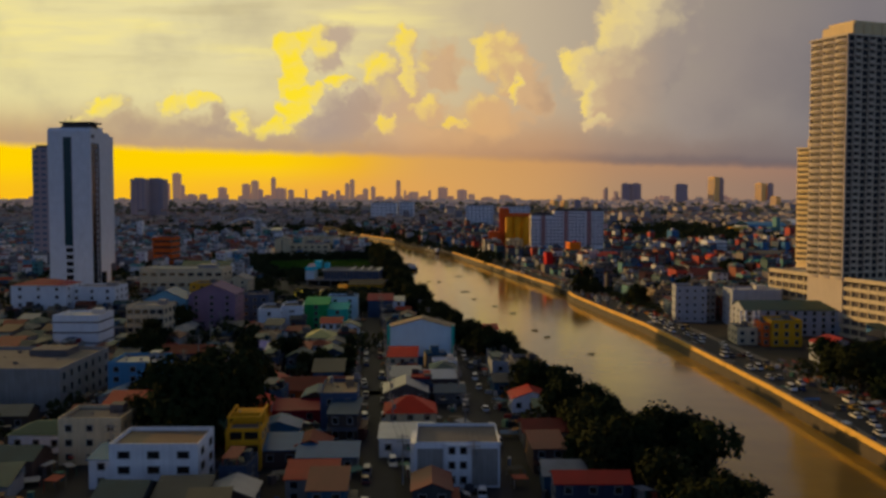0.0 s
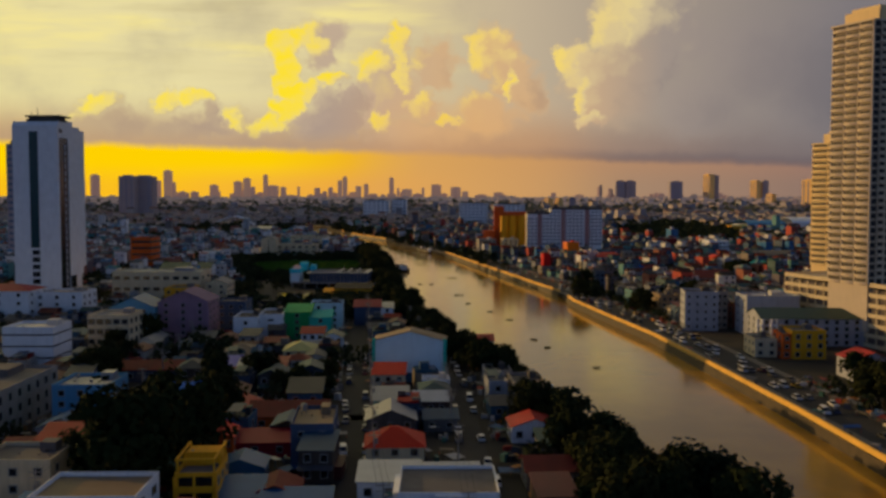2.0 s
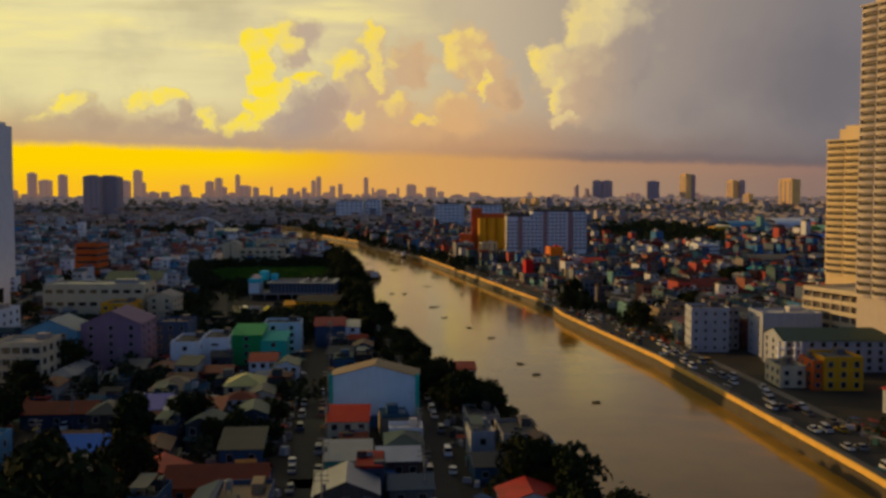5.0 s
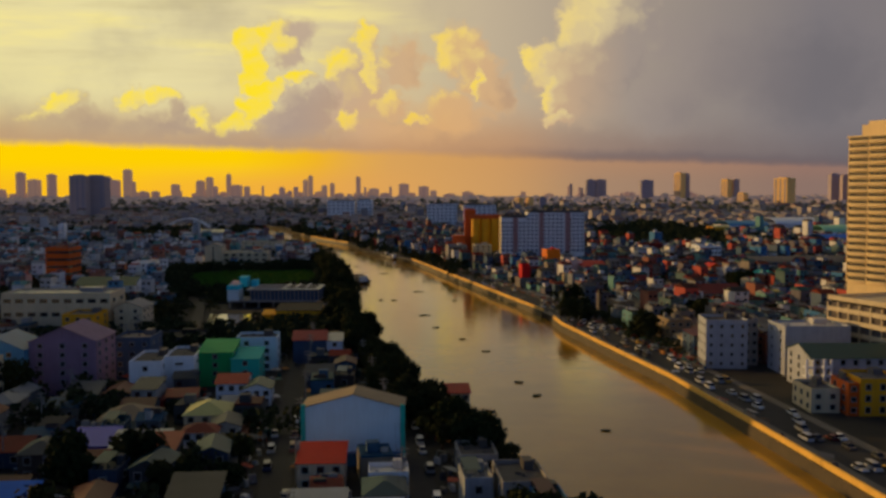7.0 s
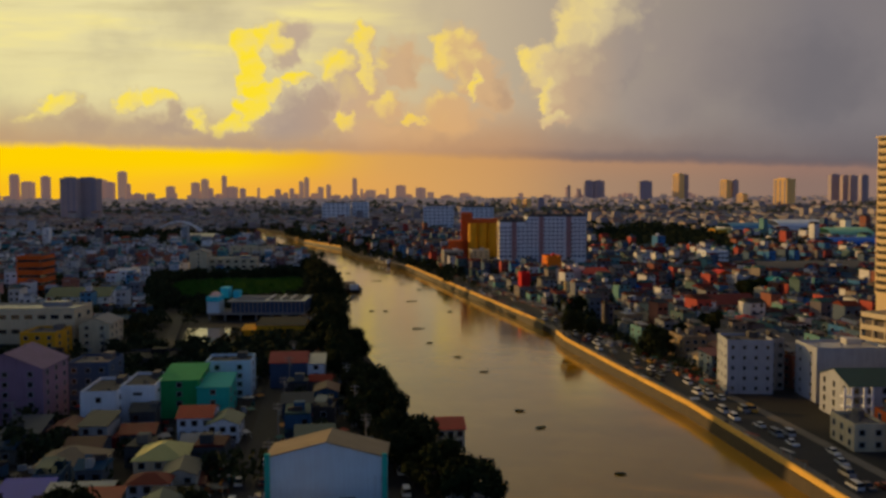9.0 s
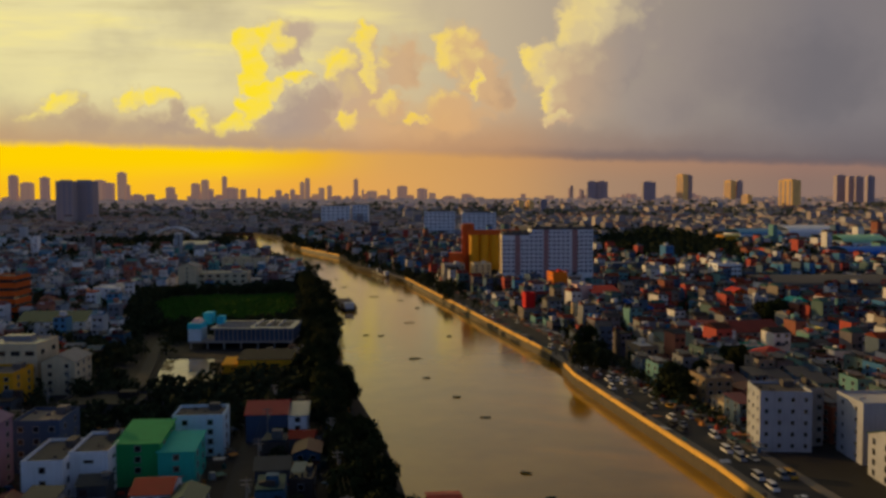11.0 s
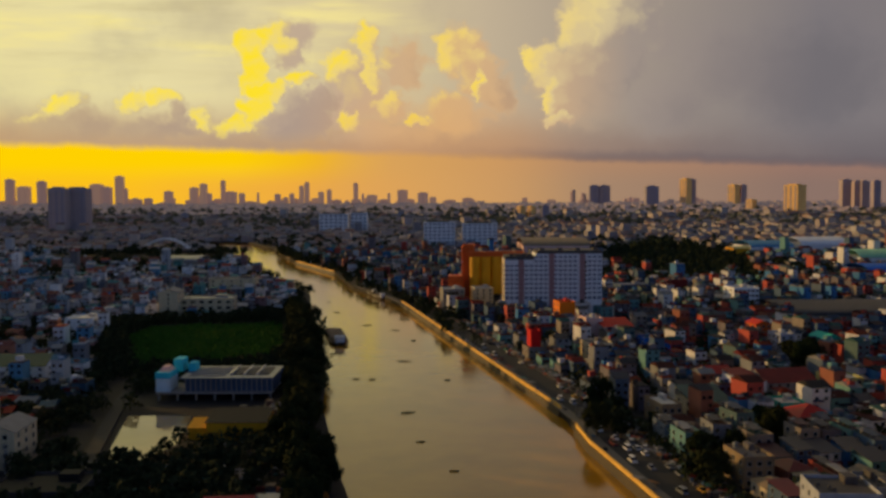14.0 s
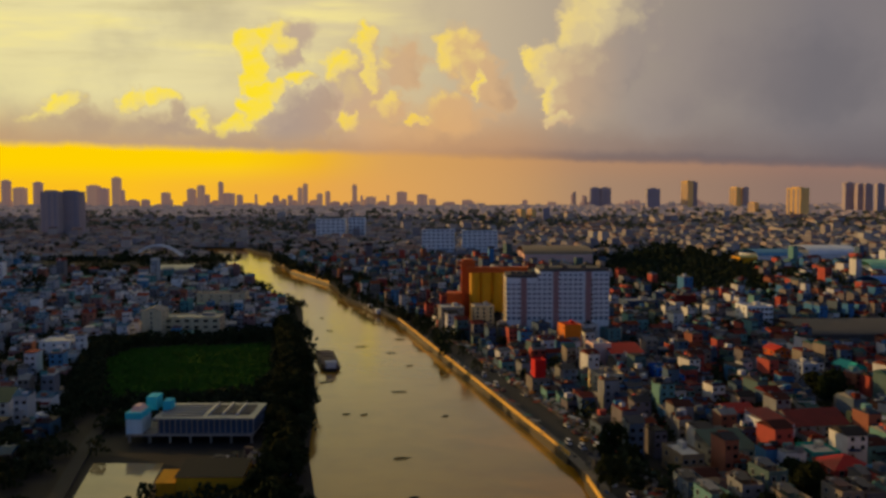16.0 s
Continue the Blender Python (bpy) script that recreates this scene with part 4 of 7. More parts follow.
building(61.3, 581.5, 4.5, 9.9, 3.4, "flat", M["concrete_dark"], M["deck"], "grey sluice house in the river wall", rot=9, cols=(1, 1), name="pump_house", category="building")


def red_white_flats():
    root = thing("apartment_block", pose(81, 869, LAND - 1.5) @ Matrix.Diagonal((1.065, 1.3, 1, 1)), "long white apartment block with brick-red stripes and blue-grey windows", "apartment block")
    for nm, x0, x1, h in (("wing", -31, -11, 43), ("wing", -11, 31, 47)):
        b = Mesh()
        b.box(x0, 0, -0.2, x1, 22, h)
        part(nm, b, M["white"], root)
        b = Mesh()
        b.box(x0 + 0.4, 0.4, h, x1 - 0.4, 21.6, h + 2.0)
        for i in range(4):
            xx = x0 + 3 + i * (x1 - x0 - 8) / 3
            b.box(xx, 4, h + 2.0, xx + 3, 9, h + 3.6)
        part("roof", b, M["concrete_dark"], root)
    # thin cream sheet giving the white block's river side its sunlit warmth
    b = Mesh()
    b.box(-31.15, 0.3, 0, -30.98, 21.7, 43)
    part("river_side", b, M["cream"], root)
    for x in (-20.5, -1, 18.5):
        b = Mesh()
        b.box(x - 1.8, -0.45, 0, x + 1.8, 0.02, 43 if x < -11 else 47)
        part("stripe", b, M["stripe"], root, "brick-red vertical stripe")
    bal = Mesh()
    bal.box(-1.15, -0.9, 0, 1.15, 0.0, 1.0, inset=0.0)
    bd = bal.data("balcony", M["white"])
    op = Mesh()
    op.box(-1.0, -0.06, 0.2, 1.0, 0.03, 2.2)
    od = op.data("window", M["flat_glass"])
    for k in range(5, 15):
        for i in range(20):
            x = -29.6 + i * 3.1
            z = 0.6 + k * 3.05
            if any(abs(x - c) < 2.2 for c in (-20.5, -1, 18.5)) or (x < -11 and k > 12):
                if k < 14 and i % 2 == 0 and not (x < -11 and k > 12):
                    link_part("window", window_data(1.3, 1.2, False), root, "", pose(x + 0.6, -0.45, z + 1.2))
                continue
            if k > 5:
                link_part("balcony", bd, root, "", pose(x, 0, z))
            link_part("window", od, root, "", pose(x, 0, z))
    for k in range(5, 13):
        for i in range(5):
            link_part("window", window_data(1.6, 1.3, False), root, "", pose(-31.15, 2.8 + i * 4.1, 1.6 + k * 3.05, 0, 0, -90))
    take(85.3, 886.2, 66.3, 47.5, 1.2)


red_white_flats()


def silos():
    root = thing("grain_silo", pose(0, 400, LAND), "row of yellow grain silos with an orange head house", "silo")
    for i in range(5):
        for j in range(2):
            c = Mesh()
            c.cyl(30.5 + i * 8.2, 549 + j * 8.2, 0, 38.5, 4.1, 24)
            part("silo", c, M["silo"], root)
    g = Mesh()
    g.box(25, 547, 38.5, 68, 556, 42.5)
    part("conveyor_gallery", g, M["headhouse"], root)
    g = Mesh()
    g.box(20.5, 552, 0, 30.5, 566, 46.5)
    g.box(21.5, 553, 46.5, 29.5, 565, 47.6)
    part("head_house", g, M["headhouse"], root)
    g = Mesh()
    g.box(10, 545, 0, 21, 560, 24)
    part("lower_house", g, M["headhouse"], root)
    take(45, 1011, 56, 47.4)
    building(14, 918, 16, 19.8, 16.2, "flat", M["concrete"], M["pale_roof"], "grey mill building below the silos", rot=7.2, cols=(4, 2))
    building(36, 922, 14, 16.5, 16.5, "flat", M["cream"], M["pale_roof"], "cream mill building below the silos", rot=7.2, cols=(3, 2))
    building(48.1, 932.9, 14, 19.8, 7.5, "gable", M["concrete_dark"], M["black"], "dark-roofed shed beside the apartment block", rot=7.2)


silos()


def slab_block(name, label, x0, x1, y, d, h, wall, floors, cols, category="apartment block", bands=False, base=LAND):
    root = thing(name, pose((x0 + x1) / 2, y, base), label, category)
    w = x1 - x0
    b = Mesh()
    b.box(-w / 2, 0, -0.2, w / 2, d, h)
    part("wall", b, wall, root)
    b = Mesh()
    b.box(-w * 0.4, d * 0.2, h, w * 0.35, d * 0.8, h + 2.5)
    part("roof", b, M["concrete_dark"], root)
    a, q = w / cols * (0.46 if bands else 0.3), h / floors * 0.2
    pane = Mesh()
    pane.box(-a, -0.12, -q, a, 0.03, q)
    pane = pane.data("window", M["flat_glass"])
    for k in range(floors):
        z = h * (k + 0.5) / floors
        for i in range(cols):
            link_part("window", pane, root, "", pose(-w / 2 + w * (i + 0.5) / cols, 0, z))
    take((x0 + x1) / 2, y + d / 2, w, d)
    return root


slab_block("apartment_block", "pale grey apartment block in two slabs", -24, 24, 1665.3, 27, 43.5, M["white"], 8, 7)
slab_block("apartment_block", "pale grey apartment block beside its twin", 35, 88.1, 1666.3, 27, 41.5, M["white"], 8, 7)
slab_block("apartment_block", "distant pale apartment block", -260, -198.5, 2257.9, 30, 44.5, M["white"], 6, 6)
slab_block("apartment_block", "distant pale apartment block", -194.1, -159.3, 2274, 30, 46.5, M["white"], 6, 4)


def big_shed(name, label, x0, x1, y, d, h, wall, roofing, rise, category="warehouse"):
    root = thing(name, pose((x0 + x1) / 2, y, LAND), label, category)
    w = x1 - x0
    b = Mesh()
    b.box(-w / 2, 0, -0.2, w / 2, d, h)
    part("wall", b, wall, root)
    b = Mesh()
    n = 10
    for i in range(n):
        a0, a1 = math.pi * i / n, math.pi * (i + 1) / n
        ya, yb = d / 2 - math.cos(a0) * d / 2, d / 2 - math.cos(a1) * d / 2
        za, zb = h + rise * math.sin(a0), h + rise * math.sin(a1)
        b.hull([(-w / 2 - 0.5, ya, za), (w / 2 + 0.5, ya, za), (w / 2 + 0.5, yb, zb), (-w / 2 - 0.5, yb, zb)], [(-w / 2 - 0.5, ya, za + 0.2), (w / 2 + 0.5, ya, za + 0.2), (w / 2 + 0.5, yb, zb + 0.2), (-w / 2 - 0.5, yb, zb + 0.2)])
    part("roof", b.weld(), roofing, root)
    take((x0 + x1) / 2, y + d / 2 - 14, w, d + 28)


big_shed("shopping_hall", "broad pinkish shopping hall with a shallow vaulted roof", 112.5, 201, 1490.4, 109.7, 17, M["pink"], M["tan_roof"], 8, "hall")
big_shed("warehouse", "long low warehouse with a dark grey roof", 243.7, 346.6, 864, 76.5, 5, M["concrete_dark"], M["concrete_dark"], 2.5)
big_shed("warehouse", "warehouse with a light blue roof", 432.1, 492.4, 1540.8, 83.2, 11, M["white"], M["skyblue"], 7)
big_shed("warehouse", "warehouse with a white vaulted roof", 507.2, 576.7, 1555.1, 95.8, 13, M["white"], M["white"], 9)
big_shed("warehouse", "warehouse with a pale green vaulted roof", 485.7, 538.9, 1318.1, 65.9, 11, M["white"], mat("mint_roof", (150, 206, 160), 0.6), 8)
big_shed("warehouse", "warehouse with a strong blue roof", 425.4, 502.4, 1159.5, 58.4, 8, M["blue_roof"], M["blue"], 6)
big_shed("warehouse", "yellow-walled warehouse with a pale roof", 407.8, 438.8, 1540.9, 37.6, 9, M["yellow"], M["lime_roof"], 2)
big_shed("warehouse", "dark green vaulted market roof", -792.5, -741.1, 1202, 53.4, 8, M["concrete"], M["green_roof"], 5)
big_shed("warehouse", "grey arched hall roof", -317.9, -279.4, 1332.6, 52.6, 9, M["concrete"], M["grey_roof"], 5)


# ---- west bank landmarks ----
def white_tower():
    root = thing("office_tower", pose(-223.1, 508.6, LAND), "white office tower with dark vertical window strips", "tower")
    m = Mesh()
    m.hull([(-11.8, 0, -0.2), (11.8, 0, -0.2), (11.8, 1.6, -0.2), (-11.8, 1.6, -0.2)], [(-11.8, 0, 94), (11.8, 0, 94), (11.8, 1.6, 96.2), (-11.8, 1.6, 96.2)])
    m.box(-11.8, 1.6, -0.2, 10.6, 13, 96.2)
    m.box(10.6, 1.6, 88, 11.8, 13, 96.2)
    part("front_slab", m, M["white"], root)
    m = Mesh()
    m.box(-11.8, 13, -0.2, 11.8, 27, 94.5)
    m.box(-11.8, 27, 20, 11.8, 33, 93)
    m.box(-9, 13, 94.5, 9, 25, 97.5)
    part("rear_slab", m, M["white"], root)
    m = Mesh()
    m.box(10.62, 1.62, -0.2, 11.3, 12.98, 87.9)
    part("glass_recess", m, M["window"], root, "dark glass recess between the slabs")
    for k in range(24):
        m = Mesh()
        m.box(11.3, 8.6, 4 + k * 3.4, 11.62, 10.2, 6.6 + k * 3.4)
        part("spandrel", m, M["white_worn"], root)
    m = Mesh()
    m.box(10.9, 13.1, -0.2, 12.3, 19, 16)
    part("entrance_bay", m, M["window"], root, "dark glazed foot of the tower")
    m = Mesh()
    m.box(-3.0, -0.25, 31.5, 1.5, 0.05, 91)
    part("window_strip", m, mat("teal_glass", (24, 62, 66), 0.2, var=0.2, bump=0), root, "dark green glass strip")
    for k in range(8):
        m = Mesh()
        m.box(-2.4, -0.2, 1.6 + k * 3.75, 1.5, 0.05, 4.1 + k * 3.75)
        part("window", m, M["window"], root)
    m = Mesh()
    m.box(11.7, 2.2, 90.5, 11.95, 5.5, 92.5)
    part("vent", m, M["window"], root)
    m = Mesh()
    m.box(-5, 1.8, 96.2, 11.4, 13, 97.4)
    m.box(-4.2, 2.6, 97.4, 10.6, 13, 98.6)
    m.box(-5.5, 1.4, 98.6, 12.6, 15, 99.4)
    part("roof_deck", m, M["concrete_dark"], root)
    m = Mesh()
    m.cyl(-1, 6, 99.4, 103.5, 0.2, 6)
    m.cyl(-4, 6, 99.4, 101.5, 0.15, 6)
    part("antenna", m, M["steel"], root)
    take(-223, 525, 40, 44)


white_tower()
take(-223, 490, 60, 70)
slab_block("office_tower", "slim dark grey tower behind the white one", -376, -363, 785, 24, 99.5, M["tower_grey"], 20, 2, "tower")


def warehouse_gable():
    root = thing("warehouse", pose(-18.9, 325, LAND), "pale blue gabled warehouse with turquoise corner trim", "warehouse")
    w, d, h, r = 22.4, 10.0, 12.8, 3.0
    b = Mesh()
    b.box(-w / 2, 0, -0.2, w / 2, d, h)
    b.hull([(-w / 2, 0, h), (w / 2, 0, h), (0, 0, h + r)], [(-w / 2, 0.3, h), (w / 2, 0.3, h), (0, 0.3, h + r)])
    part("wall", b, M["paleblue"], root)
    t = Mesh()
    t.gable(-w / 2, 0.2, w / 2, d, h + 0.05, r, 0.5)
    part("roof", t, M["tan_roof"], root)
    for x in (-w / 2, w / 2):
        c = Mesh()
        c.box(x - 0.5, -0.4, -0.2, x + 0.5, 0.5, h + 0.8)
        part("corner_trim", c, M["aqua"], root, "turquoise corner trim")
    c = Mesh()
    c.box(-w / 2 + 0.5, -1.8, -0.2, w / 2, -0.02, 2.9)
    part("base_lean_to", c, M["blue_roof"], root, "dark blue lean-to")
    take(-18.9, 330, w + 2, d + 5)


warehouse_gable()


def yellow_house():
    root = building(-48.6, 195, 7.4, 13, 8.0, "flat", M["yellow"], M["deck"], "bright yellow three-storey house with recessed balconies", rot=5.4, floors=3, cols=(0, 3), tank=True)
    v = Mesh()
    for k in range(3):
        z = k * 2.9
        v.box(-3.7, -8.0, z - 0.1, 3.7, -6.48, z + 0.2)
        v.box(-3.7, -8.0, z + 0.2, 3.7, -7.8, z + 1.0)
    for x in (-3.7, -0.2, 3.25):
        v.box(x, -8.0, 0, x + 0.45, -7.6, 8.5)
    part("balcony", v, M["yellow"], root)
    v = Mesh()
    for px, py in ((-3.4, -6.2), (3.1, -6.2), (-3.4, 0), (3.1, 0), (-3.4, 5.9), (3.1, 5.9)):
        v.box(px, py, 8.05, px + 0.35, py + 0.35, 11.2)
    v.box(-3.6, -6.4, 11.0, 3.6, -5.9, 11.4)
    v.box(-3.6, -6.0, 11.0, -3.2, 6.3, 11.4)
    v.box(3.2, -6.0, 11.0, 3.6, 6.3, 11.4)
    v.box(-3.2, 1.0, 8.05, 3.2, 5.9, 10.6)
    part("roof_frame", v, M["yellow"], root, "bare yellow frame of an unfinished storey")
    for k in range(3):
        o = Mesh()
        o.box(-3.0, -6.56, k * 2.9 + 0.3, 3.0, -6.48, k * 2.9 + 2.3)
        part("opening", o, M["window"], root)


yellow_house()
building(-33, 227.2, 9.1, 18.1, 9.2, "flat", M["navy"], M["tan_roof"], "slate blue three-storey house with white-framed windows", rot=5.4, floors=3, cols=(2, 2), ww=1.2, wh=1.2, tank=True)


def near_white_block():
    root = building(-2.6, 184, 17, 16, 8.6, "flat", M["white"], M["deck"], "white four-storey block with a bare roof deck", rot=2.4, floors=3, cols=(0, 3), parapet=0.7, hut=False)
    p = Mesh()
    p.box(-2.4, -8.8, 0, 2.4, -7.98, 9.0)
    part("stair_bay", p, M["white"], root)
    for k in range(3):
        for i in (-1, 1):
            link_part("window", window_data(1.2, 1.3), root, "", pose(i * 1.15, -8.8, 1.9 + k * 2.95))
    for x in (-5.5, 5.5):
        q = Mesh()
        q.box(x - 2.6, -8.12, 0.5, x + 2.6, -7.98, 8.0)
        part("screen", q, M["concrete"], root, "grey louvred screen panel")
    s = Mesh()
    s.box(-9.6, -4, -0.2, -8.2, 7, 8.0)
    part("side_wing", s, M["white"], root)


near_white_block()
H = building
H(-15.4, 228.6, 12.5, 11.9, 4.8, "hip", M["cream"], M["orange_roof"], "cream house with a bright orange-red hip roof", rot=4.8, rise=3.2)
H(-14.7, 205.8, 12, 12.5, 4.3, "shed", M["white"], M["pale_roof"], "lean-to hall with a pale sheet roof", rot=3.6, rise=0.6, cols=(3, 2))
H(-2.5, 212.9, 11, 7.1, 3.3, "shed", M["wall_l"], M["pale_roof"], "low carport with a pale blue sheet roof", rot=4.8, rise=0.8)
H(-18.4, 252.9, 12, 13, 4.7, "gable", M["concrete_dark"], M["grey_roof"], "grey gabled house with a dark sheet roof", rot=4.8)
H(-20.9, 279.1, 10, 9.5, 3.7, "shed", M["aqua"], M["grey_roof"], "low house with a grey roof and turquoise trim", rot=4.8)
H(-10, 278.2, 9, 9.5, 3.9, "gable", M["wall_l"], M["pale_roof"], "low house with a pale roof", rot=4.8, along="x")
H(-9.5, 300.1, 8, 7.1, 4.7, "flat", M["white"], M["pale_roof"], "small white flat-roofed house", rot=3.6)
H(-23.7, 305.3, 9.6, 9.5, 5.8, "shed", M["cream"], M["orange_roof"], "cream house with an orange roof and three windows", rot=2.4, rise=2.0, cols=(3, 2))
H(-45, 261.8, 19.6, 13, 3.3, "gable", M["orange"], M["rust_roof"], "low orange-walled house with a rusty red roof", rot=6, along="x")
H(-57.9, 265.3, 10.6, 11.9, 3.5, "gable", M["orange"], M["red_roof"], "low house with a broad red roof", rot=6, along="y")
H(-47.6, 236.7, 16.5, 7.1, 3.3, "shed", M["crimson_roof"], M["crimson_roof"], "lean-to with a crimson sheet roof", rot=6)
H(-55.6, 231.9, 8.6, 9.5, 5.6, "gable", M["orange"], M["orange_roof"], "orange house with an orange roof", rot=6)
H(-45.5, 214.8, 9.7, 8.3, 3.9, "gable", M["blue_roof"], M["blue_roof"], "low house with a blue sheet roof", rot=6)
H(-43.4, 196.6, 12.5, 8.3, 3.7, "shed", M["wall_l"], M["blue_roof"], "low house with a blue roof", rot=6)
H(-35.2, 199.2, 8.8, 9.5, 3.5, "gable", M["wall_l"], M["rust_roof"], "low house with a rusty roof", rot=6)
H(-30.3, 173.5, 9.8, 8.3, 4.5, "shed", M["concrete"], M["red_roof"], "small house with a bright red roof", rot=4.8, rise=1.5)
H(-30.4, 193, 12.8, 7.1, 3.3, "shed", M["wall_l"], M["blue_roof"], "low shed with a blue roof", rot=4.8)
H(-43.6, 164, 8.5, 9.5, 3.7, "gable", M["wall_l"], M["grey_roof"], "low house with a grey sheet roof", rot=4.8)
H(-62.3, 178, 17.5, 14, 9.0, "flat", M["white"], M["tan_roof"], "white three-storey house with a tan roof deck", rot=3, floors=3, cols=(3, 2), ww=2.2, wh=1.3, hut=False)
H(-73.6, 180, 5, 8.6, 6, "shed", M["white"], M["blue_roof"], "low white wing with a blue roof", rot=3, cols=(1, 0))
H(-95, 206, 21, 10.1, 4.2, "hip", M["white"], M["green_roof"], "white house with a dark green hip roof", rot=1.8, cols=(5, 2), wh=1.4)
H(-65, 211, 15, 7.9, 4.2, "gable", M["rust_roof"], M["green_roof"], "low house with a dark green roof", rot=4.8, along="x")
H(-83, 197, 13.6, 13, 9.5, "flat", M["cream"], M["deck"], "cream two-storey house with a roof terrace", rot=3.6)
H(-137, 246, 50, 38, 11, "flat", M["concrete"], M["deck"], "long grey school block with deep window bays", rot=2.4, floors=3, cols=(0, 7), ww=1.8, wh=1.9, name="school_building", category="building")
H(-96, 258, 14, 16, 11, "flat", M["skyblue"], M["grey_roof"], "sky blue house with a grey flat roof", rot=3.6, cols=(3, 2))
H(-83, 216, 9, 8, 9, "shed", M["skyblue"], M["red_roof"], "blue and white house with a red awning roof", rot=3.6)
H(-94.4, 243, 10.7, 10.7, 4.7, "gable", M["wall_l"], M["blue_roof"], "low house with a blue sheet roof", rot=4.8)
H(-143.5, 330, 16.5, 16, 15, "flat", M["white"], M["pale_roof"], "white four-storey hotel with dark blue bands", rot=2.4, floors=4, cols=(1, 1), ww=16.5, wh=0.45, frame=False, name="hotel", category="building")
H(-212, 446, 27, 20, 15.5, "hip", M["white"], M["crimson_roof"], "white block with a crimson hip roof", rot=1.2, floors=4, cols=(3, 3), rise=2.4, name="building", category="building")
H(-189, 454, 23, 18, 13.5, "flat", M["white"], M["concrete"], "lilac-white block with a roof terrace", rot=1.2, floors=4, cols=(3, 3), name="building", category="building")
H(-131, 366, 15, 16, 14.5, "flat", M["cream"], M["concrete"], "cream four-storey block with large window grids", rot=1.8, floors=4, cols=(5, 3), ww=2.2, wh=1.7, name="building", category="building")
H(-132.5, 394, 18, 18, 14.5, "gable", M["skyblue"], M["blue_roof"], "tall sky blue gabled house", rot=3, cols=(2, 2))
H(-113.5, 398, 20, 20, 16.5, "gable", M["mauve"], M["mauve"], "mauve three-storey house with gable roof", rot=3, cols=(3, 3))
H(-101, 424, 12, 16, 13, "flat", M["navy"], M["deck"], "grey-blue flat-roofed house among trees", rot=3)
H(-237, 700, 15, 20, 27, "flat", M["orange"], M["deck"], "orange six-storey block with dark window bands", rot=1.8, floors=6, cols=(1, 3), ww=13, wh=1.5, frame=False, name="building", category="building")
H(-166, 522, 47, 20, 17.5, "flat", M["cream"], M["grey_roof"], "long cream school block with a row of dark windows", rot=0.6, floors=3, cols=(9, 2), ww=3.2, wh=1.7, frame=False, name="school_building", category="building")
H(-148, 500, 13, 18, 11, "flat", M["yellow"], M["deck"], "yellow annexe with a flat roof", rot=1.8)
H(-46.6, 453.3, 11.9, 14.8, 8.2, "gable", M["navy"], M["crimson_roof"], "navy house with a crimson roof", rot=4.8, along="x", cols=(0, 1))
H(-37.8, 454.5, 5.5, 13.2, 7.7, "shed", M["white"], M["grey_roof"], "narrow white house beside the navy one", rot=4.8, cols=(1, 1))
H(-70.9, 412.2, 10.8, 19.8, 10.7, "shed", M["green"], M["green"], "bright green three-storey house with lean-to roof", rot=4.8, rise=1.4, cols=(1, 2))
H(-61.3, 411.8, 8.9, 16.5, 8.7, "shed", M["aqua"], M["aqua"], "turquoise three-storey house with lean-to roof", rot=4.8, rise=1.2, cols=(1, 2))
H(-63, 439.2, 13.8, 13.2, 10.7, "flat", M["paleblue"], M["concrete_dark"], "pale blue-grey house behind the green one", rot=4.8, cols=(2, 1))
H(-88.7, 398.2, 9.6, 21, 9.7, "flat", M["white"], M["concrete_dark"], "white three-storey house with bare roof", rot=4.8, cols=(1, 3))
H(-80, 404, 9.2, 19.8, 10.2, "flat", M["white"], M["concrete_dark"], "white block with a bare roof", rot=4.8, cols=(1, 2), wh=0.6, ww=2.2)
H(-78.1, 324.2, 9.6, 9.5, 4.3, "shed", M["tarp"], M["tarp"], "shed under a deep blue tarpaulin", rot=4.8, cols=None)
H(-66.8, 321.7, 12.1, 9.5, 4.3, "shed", M["wall_l"], M["grey_roof"], "shed with a shiny grey sheet roof", rot=4.8)
H(-58.8, 351.2, 10.8, 13.2, 5.1, "hip", M["cream"], M["lime_roof"], "house with a pale yellow-green hip roof", rot=4.8)
H(-56.3, 335.1, 8.3, 7.1, 4.7, "hip", M["white"], M["rust_roof"], "white house with a dull red hip roof", rot=4.8)
H(-60.4, 388, 8.8, 13.2, 5.6, "gable", M["white"], M["red_roof"], "house with a bright red roof", rot=4.8, along="x")
H(-52.3, 384.2, 7.9, 11.5, 4.7, "gable", M["white"], M["green_roof"], "house with a green roof", rot=4.8)
H(-79, 350.5, 13.5, 13.2, 3.9, "hip", M["cream"], M["tan_roof"], "low cream house with a tan roof", rot=4.8)
H(-81.8, 285.8, 12.2, 8.3, 3.7, "shed", M["wall_l"], M["blue"], "low shed with a bright blue roof", rot=4.8)
H(-100.3, 321.2, 18.6, 10.7, 3.7, "gable", M["wall_l"], M["rust_roof"], "long low house with a dull red roof", rot=4.8, along="x")
H(-217.8, 806.5, 17, 19.8, 10.2, "flat", M["white"], M["pale_roof"], "white three-storey house among low roofs", rot=3)
# dark wall and black roof here stand in for shade under trees
H(-107, 482.6, 26, 19.8, 4.2, "flat", M["concrete_dark"], M["black"], "low walled yard building with tree shade put into its dark colours", rot=2.4, cols=None)
H(-134, 520, 12, 18, 12, "gable", M["cream"], M["concrete"], "cream three-storey house with a grey gable roof", rot=2.4, cols=(2, 3))
